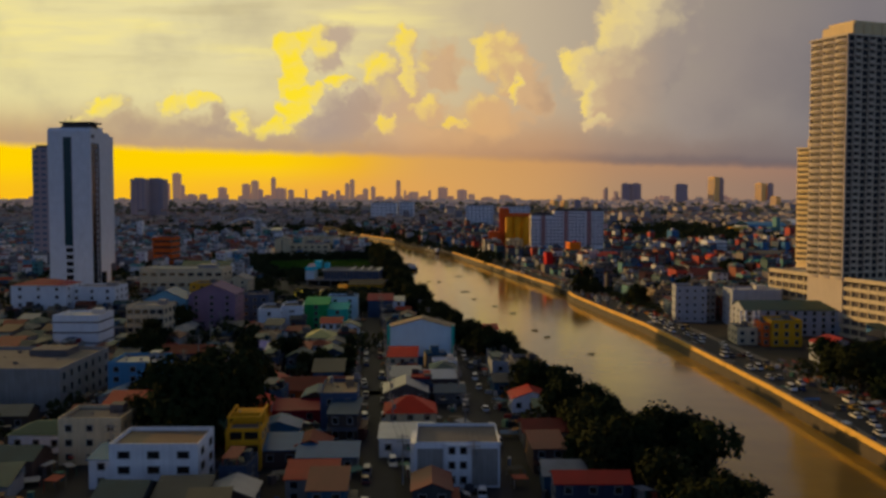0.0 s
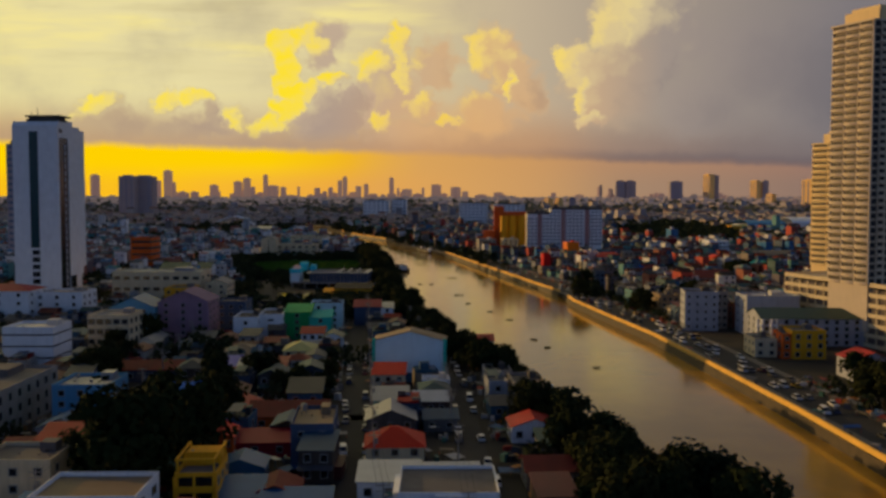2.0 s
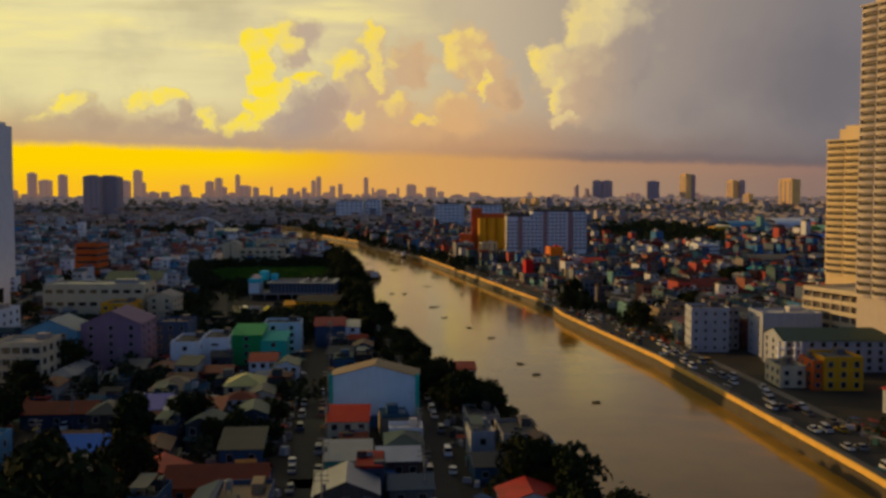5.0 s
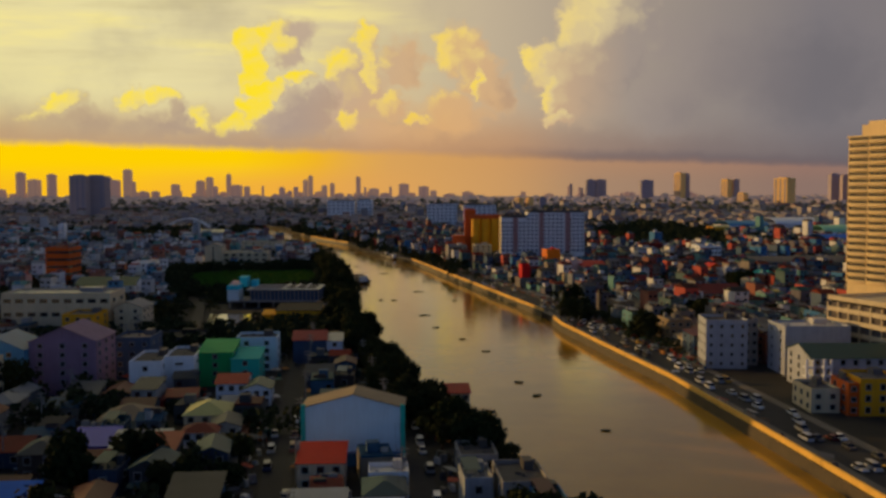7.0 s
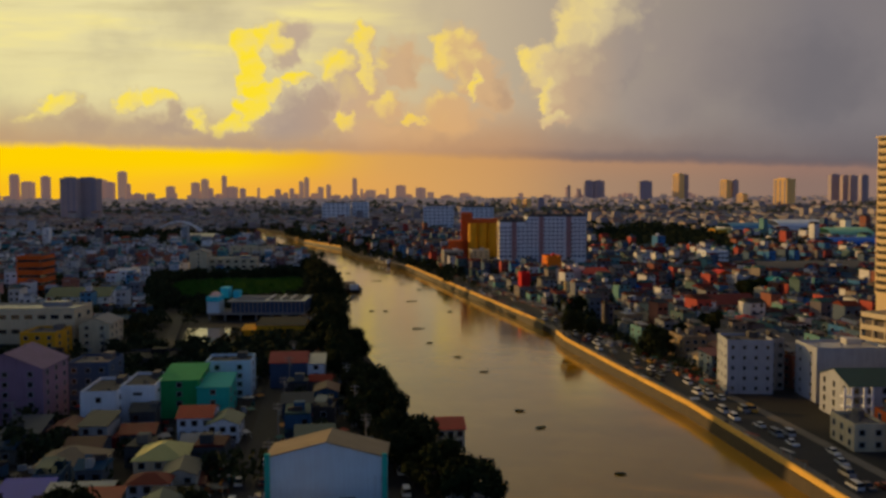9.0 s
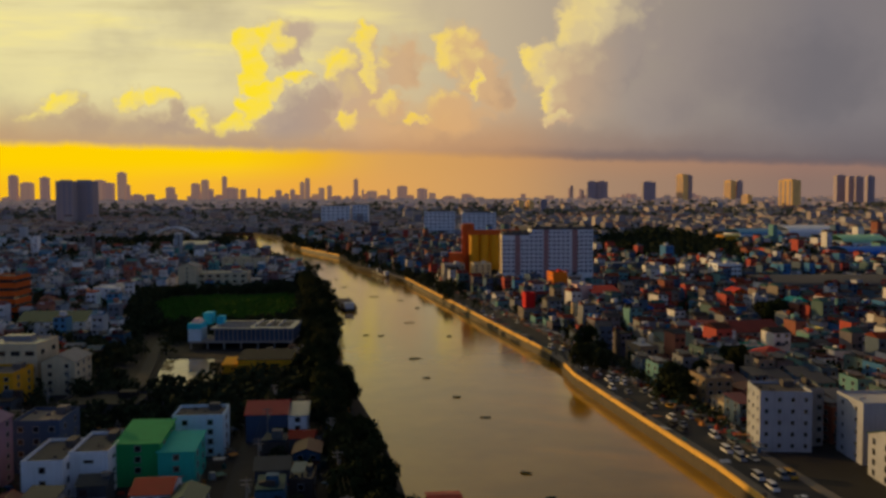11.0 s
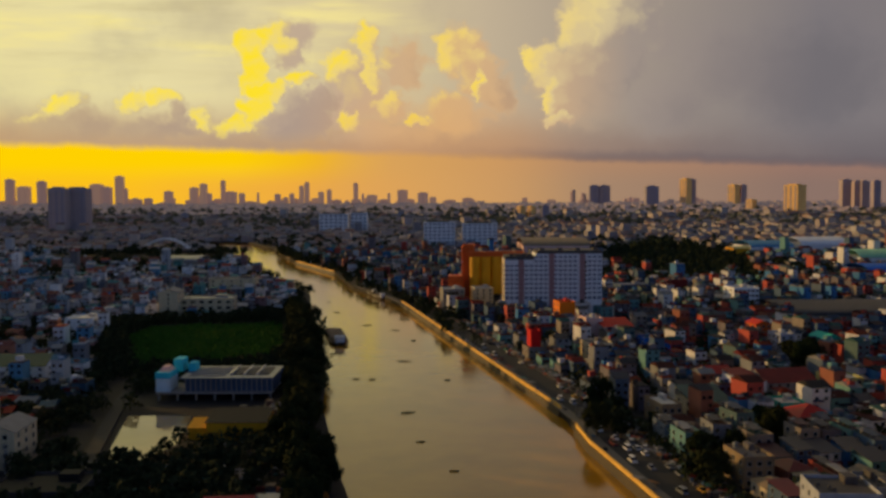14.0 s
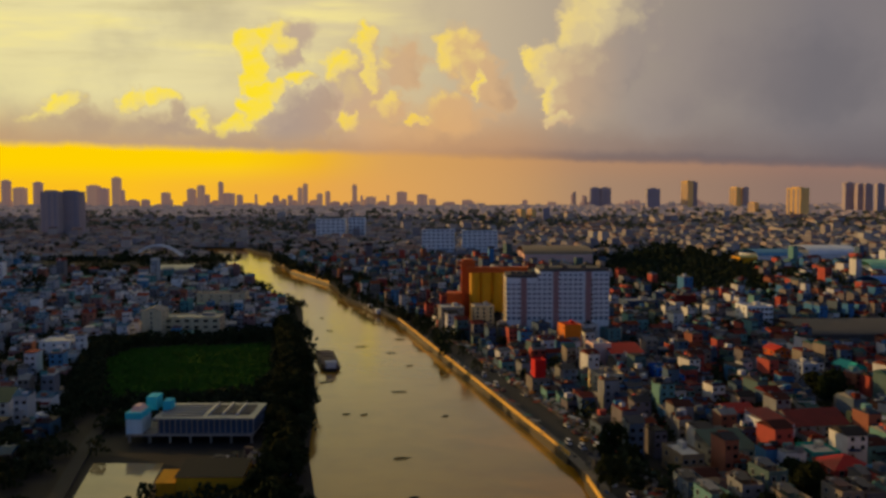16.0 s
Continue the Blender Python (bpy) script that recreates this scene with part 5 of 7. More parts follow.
H(-192, 655, 34, 20, 8.5, "gable", M["white"], M["green_roof"], "white building with a green sheet roof", rot=1.2, along="x", cols=(7, 2))
H(-185.8, 886.1, 13.6, 19.8, 18.2, "gable", M["cream"], M["concrete"], "tall cream gabled wing", rot=2.4, cols=(1, 2), rise=2.5)
H(-162.1, 897.3, 37.1, 21, 12.2, "flat", M["cream"], M["grey_roof"], "long cream building with grouped windows", rot=3.6, floors=3, cols=(6, 2), ww=3.0, wh=1.6, frame=False, name="building", category="building")
H(-174.3, 1033.7, 39.2, 19.8, 14.2, "flat", M["cream"], M["deck"], "cream building with a yellow-lit roof edge", rot=2.4, floors=4, cols=(5, 2), name="building", category="building")
H(5.5, 378.6, 7, 13.2, 4.7, "gable", M["cream"], M["red_roof"], "house with a red roof beside the trees", rot=4.8, along="x")
H(9, 309.5, 8, 11.9, 5.6, "flat", M["concrete"], M["concrete_dark"], "grey unfinished house with bare columns", rot=4.8, cols=(3, 2), ww=1.6, wh=1.8)
H(17, 288, 9, 14.8, 6.5, "flat", M["concrete"], M["concrete_dark"], "grey bare concrete house", rot=4.8, cols=(3, 2), ww=1.6, wh=1.8)
H(16, 251.6, 11, 9.5, 3.7, "gable", M["white"], M["red_roof"], "house with a red and white roof", rot=4.8)
H(22.1, 235.7, 12, 8.3, 3.7, "shed", M["wall_l"], M["green_roof"], "shed with a green roof", rot=4.8)
H(18.1, 215.4, 12, 9.5, 3.7, "gable", M["wall_l"], M["rust_roof"], "house with a red-brown roof", rot=4.8, along="x")
H(23, 171, 14, 7.2, 5, "gable", M["wall_l"], M["red_roof"], "house with a dull red roof under the trees", rot=2.4, along="x")


def river_terminal():
    """The long hall on stilts over the pond, with its turquoise tower."""
    root = thing("pond_hall", pose(-89.8, 620, LAND) @ Matrix.Diagonal((0.92, 1.6, 1, 1)), "long grey glazed hall on concrete stilts over a pond", "hall")
    w, d = 53, 17
    m = Mesh()
    m.box(-w / 2, 0, 3.0, w / 2, d, 3.8)
    part("floor_slab", m, M["concrete"], root)
    m = Mesh()
    m.box(-w / 2 + 13, 1.2, 3.8, w / 2, d - 0.5, 9.2)
    part("glazed_wall", m, M["navy"], root)
    for i in range(18):
        m = Mesh()
        x = -w / 2 + 13 + i * (w - 13.4) / 17
        m.box(x, 0.9, 3.8, x + 0.4, 1.25, 9.2)
        part("mullion", m, M["concrete"], root)
    m = Mesh()
    m.box(-w / 2 + 11, 0.2, 9.2, w / 2 + 0.4, d, 9.9)
    part("roof", m, M["grey_roof"], root)
    for i in range(5):
        m = Mesh()
        m.box(-w / 2 + 14, 2.4 + i * 2.8, 9.9, -w / 2 + 31, 2.9 + i * 2.8, 10.3)
        part("roof_rib", m, M["concrete"], root)
    for i in range(3):
        m = Mesh()
        m.box(-w / 2 + 34 + i * 6, 4, 9.9, -w / 2 + 38.5 + i * 6, 14, 10.3)
        part("skylight", m, M["concrete_dark"], root)
        m = Mesh()
        m.box(-w / 2 + 33 + i * 6, 3, 9.9, -w / 2 + 33.6 + i * 6, 15, 10.9)
        part("upstand", m, M["pale_roof"], root)
    for i in range(7):
        for y in (0.8, d - 1.5):
            m = Mesh()
            m.box(-w / 2 + 0.6 + i * 8.5, y, -0.4, -w / 2 + 1.4 + i * 8.5, y + 0.8, 3.0)
            part("stilt", m, M["concrete"], root)
    m = Mesh()
    m.box(-w / 2, 0.3, 3.8, -w / 2 + 6.5, 8, 9.5)
    part("tower_base", m, M["paleblue"], root)
    m = Mesh()
    m.box(-w / 2 - 0.15, 0.15, 9.5, -w / 2 + 6.6, 8.1, 12.0)
    m.box(-w / 2 + 4, 9, 9.9, -w / 2 + 8.5, 14, 15.2)
    m.box(-w / 2 + 11, 9, 9.9, -w / 2 + 14.5, 13, 13.5)
    part("turquoise_block", m, M["teal"], root, "turquoise painted roof blocks")
    m = Mesh()
    m.hull([(-w / 2 + 0.8, 1.5, 12), (-w / 2 + 5.8, 1.5, 12), (-w / 2 + 5.8, 7, 12), (-w / 2 + 0.8, 7, 12)], [(-w / 2 + 2, 3, 13.8), (-w / 2 + 4.6, 3, 13.8), (-w / 2 + 4.6, 6, 13.8), (-w / 2 + 2, 6, 13.8)])
    part("cap", m, M["pink"], root, "pale cap on the tower")
    take(-90.6, 619.9, 59.1, 35.8)
    H(-66.5, 556, 21, 16, 6.3, "shed", M["yellow"], M["black"], "ochre yellow annexe with a dark roof in front of the hall", rot=1.2, rise=1.6, cols=(0, 1))
    H(-80.5, 557, 6, 10, 4.2, "shed", M["yellow"], M["yellow"], "low ochre wing of the annexe", rot=1.2, cols=None)
    H(-56.6, 574.7, 5, 11.5, 5.6, "flat", M["concrete"], M["concrete"], "small stair house beside the annexe", rot=1.2, cols=(1, 1))


river_terminal()
POND = [(-102, 520), (-90, 536), (-86, 552), (-92, 594), (-117, 594)]
pond = Mesh()
pond.quad([(x, y, LAND + 0.05) for x, y in POND])
solid("water_pond", pond, [M["pond"]], "still pond with the pale sky reflection put into its colour", "pond", kind="structure")
DYKE = [(-100, 490), (-105, 513), (-129, 623), (-140, 690)]
rd = Mesh()
sweep(rd, DYKE, [(-2.5, LAND), (-2.5, LAND + 0.9), (2.5, LAND + 0.9), (2.5, LAND)])
solid("road_dyke", rd, [M["asphalt"]], "dark dyke road beside the pond", "road", kind="structure")
take(-103.5, 577.7, 58.6, 110.2)
FIELD_WOOD = [(-144.1, 622.6), (-45.8, 638.2), (-55.8, 721.2), (-97.2, 924.3), (-147, 884.6), (-217.6, 868.4), (-181.4, 730)]
SOUTH_WOOD = [(-127.5, 435.1), (-47.6, 473.3), (-41.8, 565.6), (-59.5, 563.2), (-86.3, 528.2), (-119.1, 510.4)]
take(-132.7, 577.5, 11.5, 175, 4.8)
FIELD = [(-146.9, 686.1), (-83.1, 702.6), (-81.3, 758), (-102.9, 864.6), (-185.3, 846.6), (-188.2, 807.5)]


def arch_bridge():
    root = thing("arch_bridge", pose(-413, 1661, LAND) @ Matrix.Diagonal((0.73, 1, 0.82, 1)), "pale grey tied-arch road bridge", "bridge")
    deck = Mesh()
    deck.box(-260, -6, 5.6, 120, 6, 7.2)
    part("deck", deck, M["concrete"], root)
    for s in (-6.2, 6.2):
        rib = Mesh()
        n = 20
        pts = [(-48 + 96 * i / n, s, 6.5 + 19 * (1 - (2 * i / n - 1) ** 2)) for i in range(n + 1)]
        for a, b in zip(pts, pts[1:]):
            rib.rod(a, b, 1.6, 6)
        part("arch_rib", rib, M["white"], root)
        for i in range(2, n - 1, 2):
            h = Mesh()
            h.rod((pts[i][0], s, 6.5), pts[i], 0.18, 4)
            part("hanger", h, M["steel"], root)
    for i in range(12):
        p = Mesh()
        p.box(-255 + i * 30, -4, -0.4, -252 + i * 30, 4, 5.7)
        part("pier", p, M["concrete"], root)


arch_bridge()
take(-417.1, 1561.4, 322.3, 189.8)
for i in range(8):
    building(56 + (i % 5) * 14.5 + (i // 5) * 9, 848 - (i // 5) * 18, 8.5, 13, (11, 14, 10, 13.5, 10.5, 9.5, 12, 9)[i], "flat", M["wall_r"], M["roof_r"], "weathered four-storey house crowding the apartment block", rot=14, cols=(2, 1), group="houses of the district")


# ---- distant towers ----
def far_tower(x0, x1, y, top, wall, label, group, gaps=3, d=None, rot=0.0):
    w = x1 - x0
    d = w * 0.8 if d is None else d
    root = thing("high_rise", pose((x0 + x1) / 2, y, LAND, 0, 0, rot), label, "tower", group)
    h = top - LAND
    b = Mesh()
    b.box(-w / 2, 0, -0.2, w / 2, d, h)
    b.box(-w * 0.3, d * 0.2, h, w * 0.25, d * 0.8, h + max(2.5, h * 0.03))
    part("wall", b, wall, root)
    for i in range(gaps):
        s = Mesh()
        xx = -w / 2 + w * (i + 0.5) / gaps
        s.box(xx - w * 0.06, -0.4, h * 0.06, xx + w * 0.06, 0.1, h * 0.96)
        part("window_strip", s, M["tower_grey"] if wall is M["tower_gold"] else wall, root)
    return root


GREY, GOLDEN = "distant grey residential tower with haze in its colour", "distant cream tower with low-sun gold put into its colour"
for x0, x1, y, z in ((-865, -827, 2320, 106), (-841, -793, 2350, 106), (671, 713, 4550, 125), (717, 765, 4560, 125), (874, 928, 4300, 119), (599, 612, 4600, 105), (652, 662, 4600, 86), (1085, 1118, 4420, 149), (1342, 1368, 4500, 125), (1566, 1605, 3950, 138), (1591, 1624, 3900, 132), (1611, 1642, 3880, 132), (1621, 1649, 3800, 132), (325, 348, 3300, 52)):
    far_tower(x0, x1, y, z, M["tower_grey"], GREY, "far grey towers")
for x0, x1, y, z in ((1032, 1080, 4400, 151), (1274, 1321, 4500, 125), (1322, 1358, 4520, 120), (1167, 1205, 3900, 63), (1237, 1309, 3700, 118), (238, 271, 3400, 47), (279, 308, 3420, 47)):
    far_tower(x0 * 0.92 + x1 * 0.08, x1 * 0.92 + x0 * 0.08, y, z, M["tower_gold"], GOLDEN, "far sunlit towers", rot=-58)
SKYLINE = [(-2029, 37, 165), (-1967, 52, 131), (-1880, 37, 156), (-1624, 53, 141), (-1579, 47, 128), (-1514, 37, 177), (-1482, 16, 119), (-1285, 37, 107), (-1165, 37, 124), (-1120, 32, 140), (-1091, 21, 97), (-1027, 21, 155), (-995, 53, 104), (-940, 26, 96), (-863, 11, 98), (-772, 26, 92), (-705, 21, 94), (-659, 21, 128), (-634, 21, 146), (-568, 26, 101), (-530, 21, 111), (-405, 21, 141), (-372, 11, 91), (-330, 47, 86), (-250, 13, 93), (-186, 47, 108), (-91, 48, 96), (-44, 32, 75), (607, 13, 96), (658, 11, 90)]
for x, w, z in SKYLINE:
    far_tower(x - w / 2, x + w / 2, 4680, z, M["haze_tower"], "skyline tower with mauve haze in its colour and glow", "skyline towers", 2)

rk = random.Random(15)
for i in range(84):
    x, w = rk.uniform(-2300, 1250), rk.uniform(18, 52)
    far_tower(x - w / 2, x + w / 2, 4700 + i, rk.uniform(48, 70) + (rk.uniform(6, 26) if x < 0 and rk.random() < 0.35 else 0), M["haze_tower"], "low far skyline block with haze in its colour and glow", "skyline blocks", 0)

# ---- trees ----
rng = random.Random(7)


def crown_mesh(seed, rad, height, clumps, leaves, size):
    r = random.Random(seed)
    m = Mesh()
    lumps = []
    for i in range(clumps):
        a, k = r.uniform(0, 2 * math.pi), math.sqrt(r.random())
        z = r.uniform(0.0, 1.0)
        reach = rad * (0.45 + 0.55 * math.sin(math.pi * min(1, 0.25 + 0.7 * z)))
        lumps.append((Vector((math.cos(a) * k * reach * 0.8, math.sin(a) * k * reach * 0.8, height * (0.38 + 0.56 * z))), rad * r.uniform(0.24, 0.46)))
    for c, cr in lumps:
        for j in range(leaves):
            n = Vector((r.gauss(0, 1), r.gauss(0, 1), r.gauss(0, 0.8) + 0.15)).normalized()
            p = c + n * cr * r.uniform(0.62, 1.08)
            t = n.orthogonal().normalized()
            t = (Matrix.Rotation(r.uniform(0, 6.3), 3, n) @ t + n * r.uniform(-0.7, 0.7)).normalized()
            b = n.cross(t).normalized() + n * r.uniform(-0.5, 0.5)
            s = size * r.uniform(0.6, 1.3)
            m.quad([p - t * s, p - b * s * 0.6, p + t * s, p + b * s * 0.6])
    return m, lumps


def tree_thing(seed, rad, height, clumps, leaves, size, label):
    root = thing("tree", pose(0, 0, 0), label, "tree", "street and river trees")
    m, lumps = crown_mesh(seed, rad, height, clumps, leaves, size)
    part("crown", m, M["leaf"], root)
    t = Mesh()
    t.rod((0, 0, -0.4), (0.1, 0.1, height * 0.36), 0.42, 8, 0.28)
    for c, cr in lumps[:7]:
        t.rod((0.1, 0.1, height * 0.34), c, 0.2, 5, 0.05)
    part("trunk", t, M["bark"], root)
    return root


TREES = [tree_thing(11, 5.2, 9.5, 22, 62, 0.55, "broad dark green mango-like tree"), tree_thing(12, 4.2, 8.5, 18, 58, 0.5, "rounded dark green street tree"), tree_thing(13, 6.5, 12.0, 28, 66, 0.62, "large spreading dark green tree"),
         tree_thing(14, 3.4, 8.0, 14, 56, 0.45, "small dark green tree"), tree_thing(15, 5.6, 10.0, 20, 60, 0.6, "dense dark green river bank tree"), tree_thing(16, 4.8, 11.0, 20, 58, 0.55, "tall uneven dark green tree")]
used = [False] * len(TREES)
TREE_SPOTS = []


LEAFY = []


def plant(x, y, kind=None, s=1.0):
    if inside(x, y, POND):
        return
    if len(TREE_SPOTS) >= 292:
        LEAFY.append((x, y, 4.6 * s))
        return
    k = rng.randrange(len(TREES)) if kind is None else kind
    m = pose(x, y, LAND - 0.05, 0, 0, rng.uniform(0, 360)) @ Matrix.Diagonal((s * rng.uniform(0.9, 1.15), s * rng.uniform(0.9, 1.15), s * rng.uniform(0.85, 1.15), 1))
    if used[k]:
        copy_thing(TREES[k], m)
    else:
        used[k] = True
        TREES[k].matrix_basis = m
    TREE_SPOTS.append((x, y, 4.5 * s))


def grove(spots, s=1.0, spread=3.0, each=3):
    for x, y in spots:
        for i in range(each):
            px, py = x + rng.uniform(-spread, spread), y + rng.uniform(-spread, spread)
            if free(px, py, 1.5) and not inside(px, py, RIVER):
                plant(px, py, None, s * rng.uniform(0.8, 1.15))


# shade trees between the nearest houses and along the near bank
def thicket(x0, x1, y0, y1, n, s):
    while n:
        x, y = rng.uniform(x0, x1), rng.uniform(y0, y1)
        n -= 1
        if free(x, y, 1.2) and not inside(x, y, RIVER) and near_line(x, y, WEST) > 6.5 and not any(near_line(x, y, q) < 5 for q in STREETS):
            plant(x, y, None, s * rng.uniform(0.85, 1.2))


thicket(21, 45, 176, 246, 30, 0.92)
thicket(-80, -54, 203, 248, 13, 1.4)
thicket(-90, -60, 248, 285, 6, 0.95)
thicket(-56, -38, 283, 318, 6, 0.85)
thicket(-76, -62, 292, 316, 6, 0.95)
thicket(-120, -92, 285, 340, 8, 1.0)
thicket(-128, -98, 345, 430, 13, 1.0)
thicket(112, 140, 262, 322, 22, 1.1)
thicket(104, 126, 334, 348, 5, 0.9)
thicket(180, 197, 680, 706, 8, 1.2)
thicket(110, 126, 543, 570, 9, 1.1)
thicket(60, 72, 556, 600, 8, 1.0)
thicket(84, 104, 500, 530, 8, 0.95)
for x, y, s in ((-77.5, 209.8, 1.0), (-69, 207.5, 1.15), (-63.8, 218.5, 1.1), (-73.5, 237, 1.2), (-58.5, 209.4, 0.85), (-83.4, 232.6, 0.9), (-71.3, 273.3, 0.9), (-44.4, 324.9, 0.9)):
    plant(x, y, None, s)
for i in range(60):
    x, y = rng.uniform(-162, -112), rng.uniform(500, 628)
    if free(x, y, 2.0) and not inside(x, y, SOUTH_WOOD) and near_line(x, y, DYKE) > 6:
        LEAFY.append((x, y, rng.uniform(2.6, 4.6)))
for i in range(22):
    LEAFY.append((rng.uniform(-155, -135), rng.uniform(565, 612), rng.uniform(2.8, 4.4)))
for i in range(26):
    LEAFY.append((rng.uniform(-262, -205), rng.uniform(440, 505), rng.uniform(2.4, 4.0)))
for x, y, s in ((-95, 563.2, 0.8), (-100.4, 543, 0.9), (-86.4, 539.4, 0.9), (-93.2, 582.2, 0.7), (-101.6, 572.6, 0.7), (-51.7, 551.6, 1.0), (-47.8, 572.2, 1.1), (-46.8, 594.3, 1.1)):
    plant(x, y, None, s)
for x, y in resample(offset_line(road_line, 20.5), 8.5):
    if 270 < y < 640 and free(x, y, 1.2) and rng.random() < 0.75:
        LEAFY.append((x + rng.uniform(-1, 1), y + rng.uniform(-1.5, 1.5), rng.uniform(2.2, 3.8)))
# bushes and trees about the pond and its dyke road
for i in range(150):
    x, y = rng.uniform(-165, -64), rng.uniform(498, 640)
    if near_line(x, y, DYKE) > 5 and not inside(x, y, POND) and (x < -118 or y < 552) and not (-84 < x < -54 and 550 < y < 575):
        LEAFY.append((x, y, rng.uniform(2.8, 4.8)))
# the wooded west bank
for x, y in resample([(-56.7, 695.5), (-100.1, 912.8)], 7.5):
    plant(x - 3.0 + rng.uniform(-1.5, 1.5), y + rng.uniform(-2, 2), rng.choice((0, 2, 4)), rng.uniform(1.0, 1.3))
for x, y in resample([(-153.8, 1116.4), (-252.5, 1478.5)], 13):
    LEAFY.append((x - 8 + rng.uniform(-2, 2), y, rng.uniform(4, 5.5)))
for x, y in resample(offset_line([(-63.9, 1134.9), (-84.7, 1213.3), (-118.3, 1341), (-186.7, 1452.9), (-236.2, 1599.4)], 8), 11):
    LEAFY.append((x + rng.uniform(-2, 4), y, rng.uniform(6.5, 9.5)))
for i in range(70):
    LEAFY.append((rng.uniform(-540, -285), rng.uniform(1550, 1640), rng.uniform(5, 7.5)))
bank = resample(WEST[1:14], 6.5)
for x, y in bank:
    if 150 < y < 800:
        for off, s in ((7.0, 0.85), (14.0, 0.95)):
            px, py = x - off + rng.uniform(-2, 2), y + rng.uniform(-2.5, 2.5)
            if free(px, py, 2.0) and rng.random() < (0.95 if off < 5 else 0.7):
                plant(px, py, rng.choice((0, 2, 4, 4, 5, 1)), s)
def woods(ring, step, s, share):
    xs, ys = [p[0] for p in ring], [p[1] for p in ring]
    y = min(ys)
    while y < max(ys):
        x = min(xs)
        while x < max(xs):
            px, py = x + rng.uniform(-2.5, 2.5), y + rng.uniform(-2.5, 2.5)
            if inside(px, py, ring) and not inside(px, py, FIELD) and not inside(px, py, RIVER) and free(px, py, 1.0):
                if rng.random() < share:
                    plant(px, py, None, s * rng.uniform(0.75, 1.15))
                else:
                    LEAFY.append((px, py, 4.4 * s * rng.uniform(0.75, 1.15)))
            x += step
        y += step


grove([(38.7, 185.4), (42.8, 204), (30.3, 202.1), (34.3, 224.3), (26.1, 234.2), (47.3, 187), (24.1, 259.4), (28.1, 274.2)], 1.0, 4, 3)
grove([(-103.2, 353.3), (-73.1, 229.1), (-90.4, 277), (-48.2, 324.1), (-102.8, 398.3), (-78.4, 258.1), (-52.9, 313.7), (-110.1, 387.1), (-42.5, 352.9), (-98.6, 260.9), (-95.2, 372.7)], 0.95, 6, 3)
woods(SOUTH_WOOD, 7.5, 1.0, 0.7)
woods(FIELD_WOOD, 7.0, 1.0, 0.3)
grove([(-167, 630.3), (-119.3, 525.5), (-138.5, 603.8), (-47.8, 597.8), (-54.7, 633.5), (-63.6, 661.6)], 1.0, 6, 3)
grove([(106.1, 486.6), (112.2, 523.4), (102.6, 536.1), (124.9, 532.8), (138.8, 542.7), (154.9, 563.7), (114.6, 491.7), (155.5, 532.1), (131.7, 509.3), (145, 501.6), (106.3, 465.2), (98.1, 431.6), (96.2, 413.5)], 0.95, 4, 2)
grove([(68.4, 582.2), (72.5, 571.8), (85, 508.4), (89.1, 523.3), (119.3, 555), (126.7, 565.2), (114, 566.6), (133.8, 598.6), (139.7, 658.6), (146.1, 654.4), (202.6, 722.5), (207.4, 709.5), (123.6, 373.5), (140.7, 340), (150.1, 332.6), (131.5, 351.2), (161.8, 322.7), (131.1, 551.8)], 1.05, 5, 3)
grove([(-20, 982.5), (-5, 931.8), (10, 873.6), (-255.7, 1404.9), (-244.3, 1387.5), (-267.9, 1418.1), (-234.4, 1315.6), (-205.7, 1230.2), (-54.9, 1162.9), (-69.8, 1234.7), (-99.6, 1377.9), (-40, 1127.4)], 1.3, 9, 3)
grove([(-266.7, 803.4), (-244.5, 855.9), (-226.7, 707.2), (-300.8, 862.5), (-207.6, 957.9), (-166.6, 998.5), (-245.5, 491.4), (-218, 454.4), (-261.6, 490.6), (-217.8, 558.2), (-212.4, 655.5)], 1.1, 9, 4)

# ---- rows of houses ----
HOUSE_KINDS = {}


def house_kind(side, i):
    """A few house types for each bank, built once and copied."""
    key = (side, i)
    wall, roofing = M["wall_" + side], M["roof_" + side]
    w, d, h, roof, cols, along = [(7, 11, 5.2, "gable", (2, 0), "y"), (6.5, 12, 8.0, "flat", (2, 2), "y"), (8.5, 10, 3.6, "gable", (2, 0), "x"), (5.5, 11, 8.0, "shed", (2, 2), "y"), (8, 11, 5.2, "hip", (2, 0), "y"), (6.5, 11, 10.6, "flat", (2, 2), "y"), (7, 10, 5.6, "shed", (2, 0), "y"), (9.5, 10, 3.4, "shed", (2, 0), "x"), (5.5, 10, 5.6, "flat", (1, 1), "y")][i]
    name = ["two-storey house with a pitched sheet roof", "three-storey flat-roofed concrete house", "low house with a pitched sheet roof", "narrow three-storey house with a lean-to roof", "two-storey house with a hip roof", "tall four-storey concrete house", "two-storey house with a lean-to sheet roof", "low shed with a sheet roof", "small two-storey flat-roofed house"][i]
    if key not in HOUSE_KINDS:
        HOUSE_KINDS[key] = [None, w, d, (w, d, h, roof, wall, roofing, "weathered " + name, cols, along)]
    return HOUSE_KINDS[key]


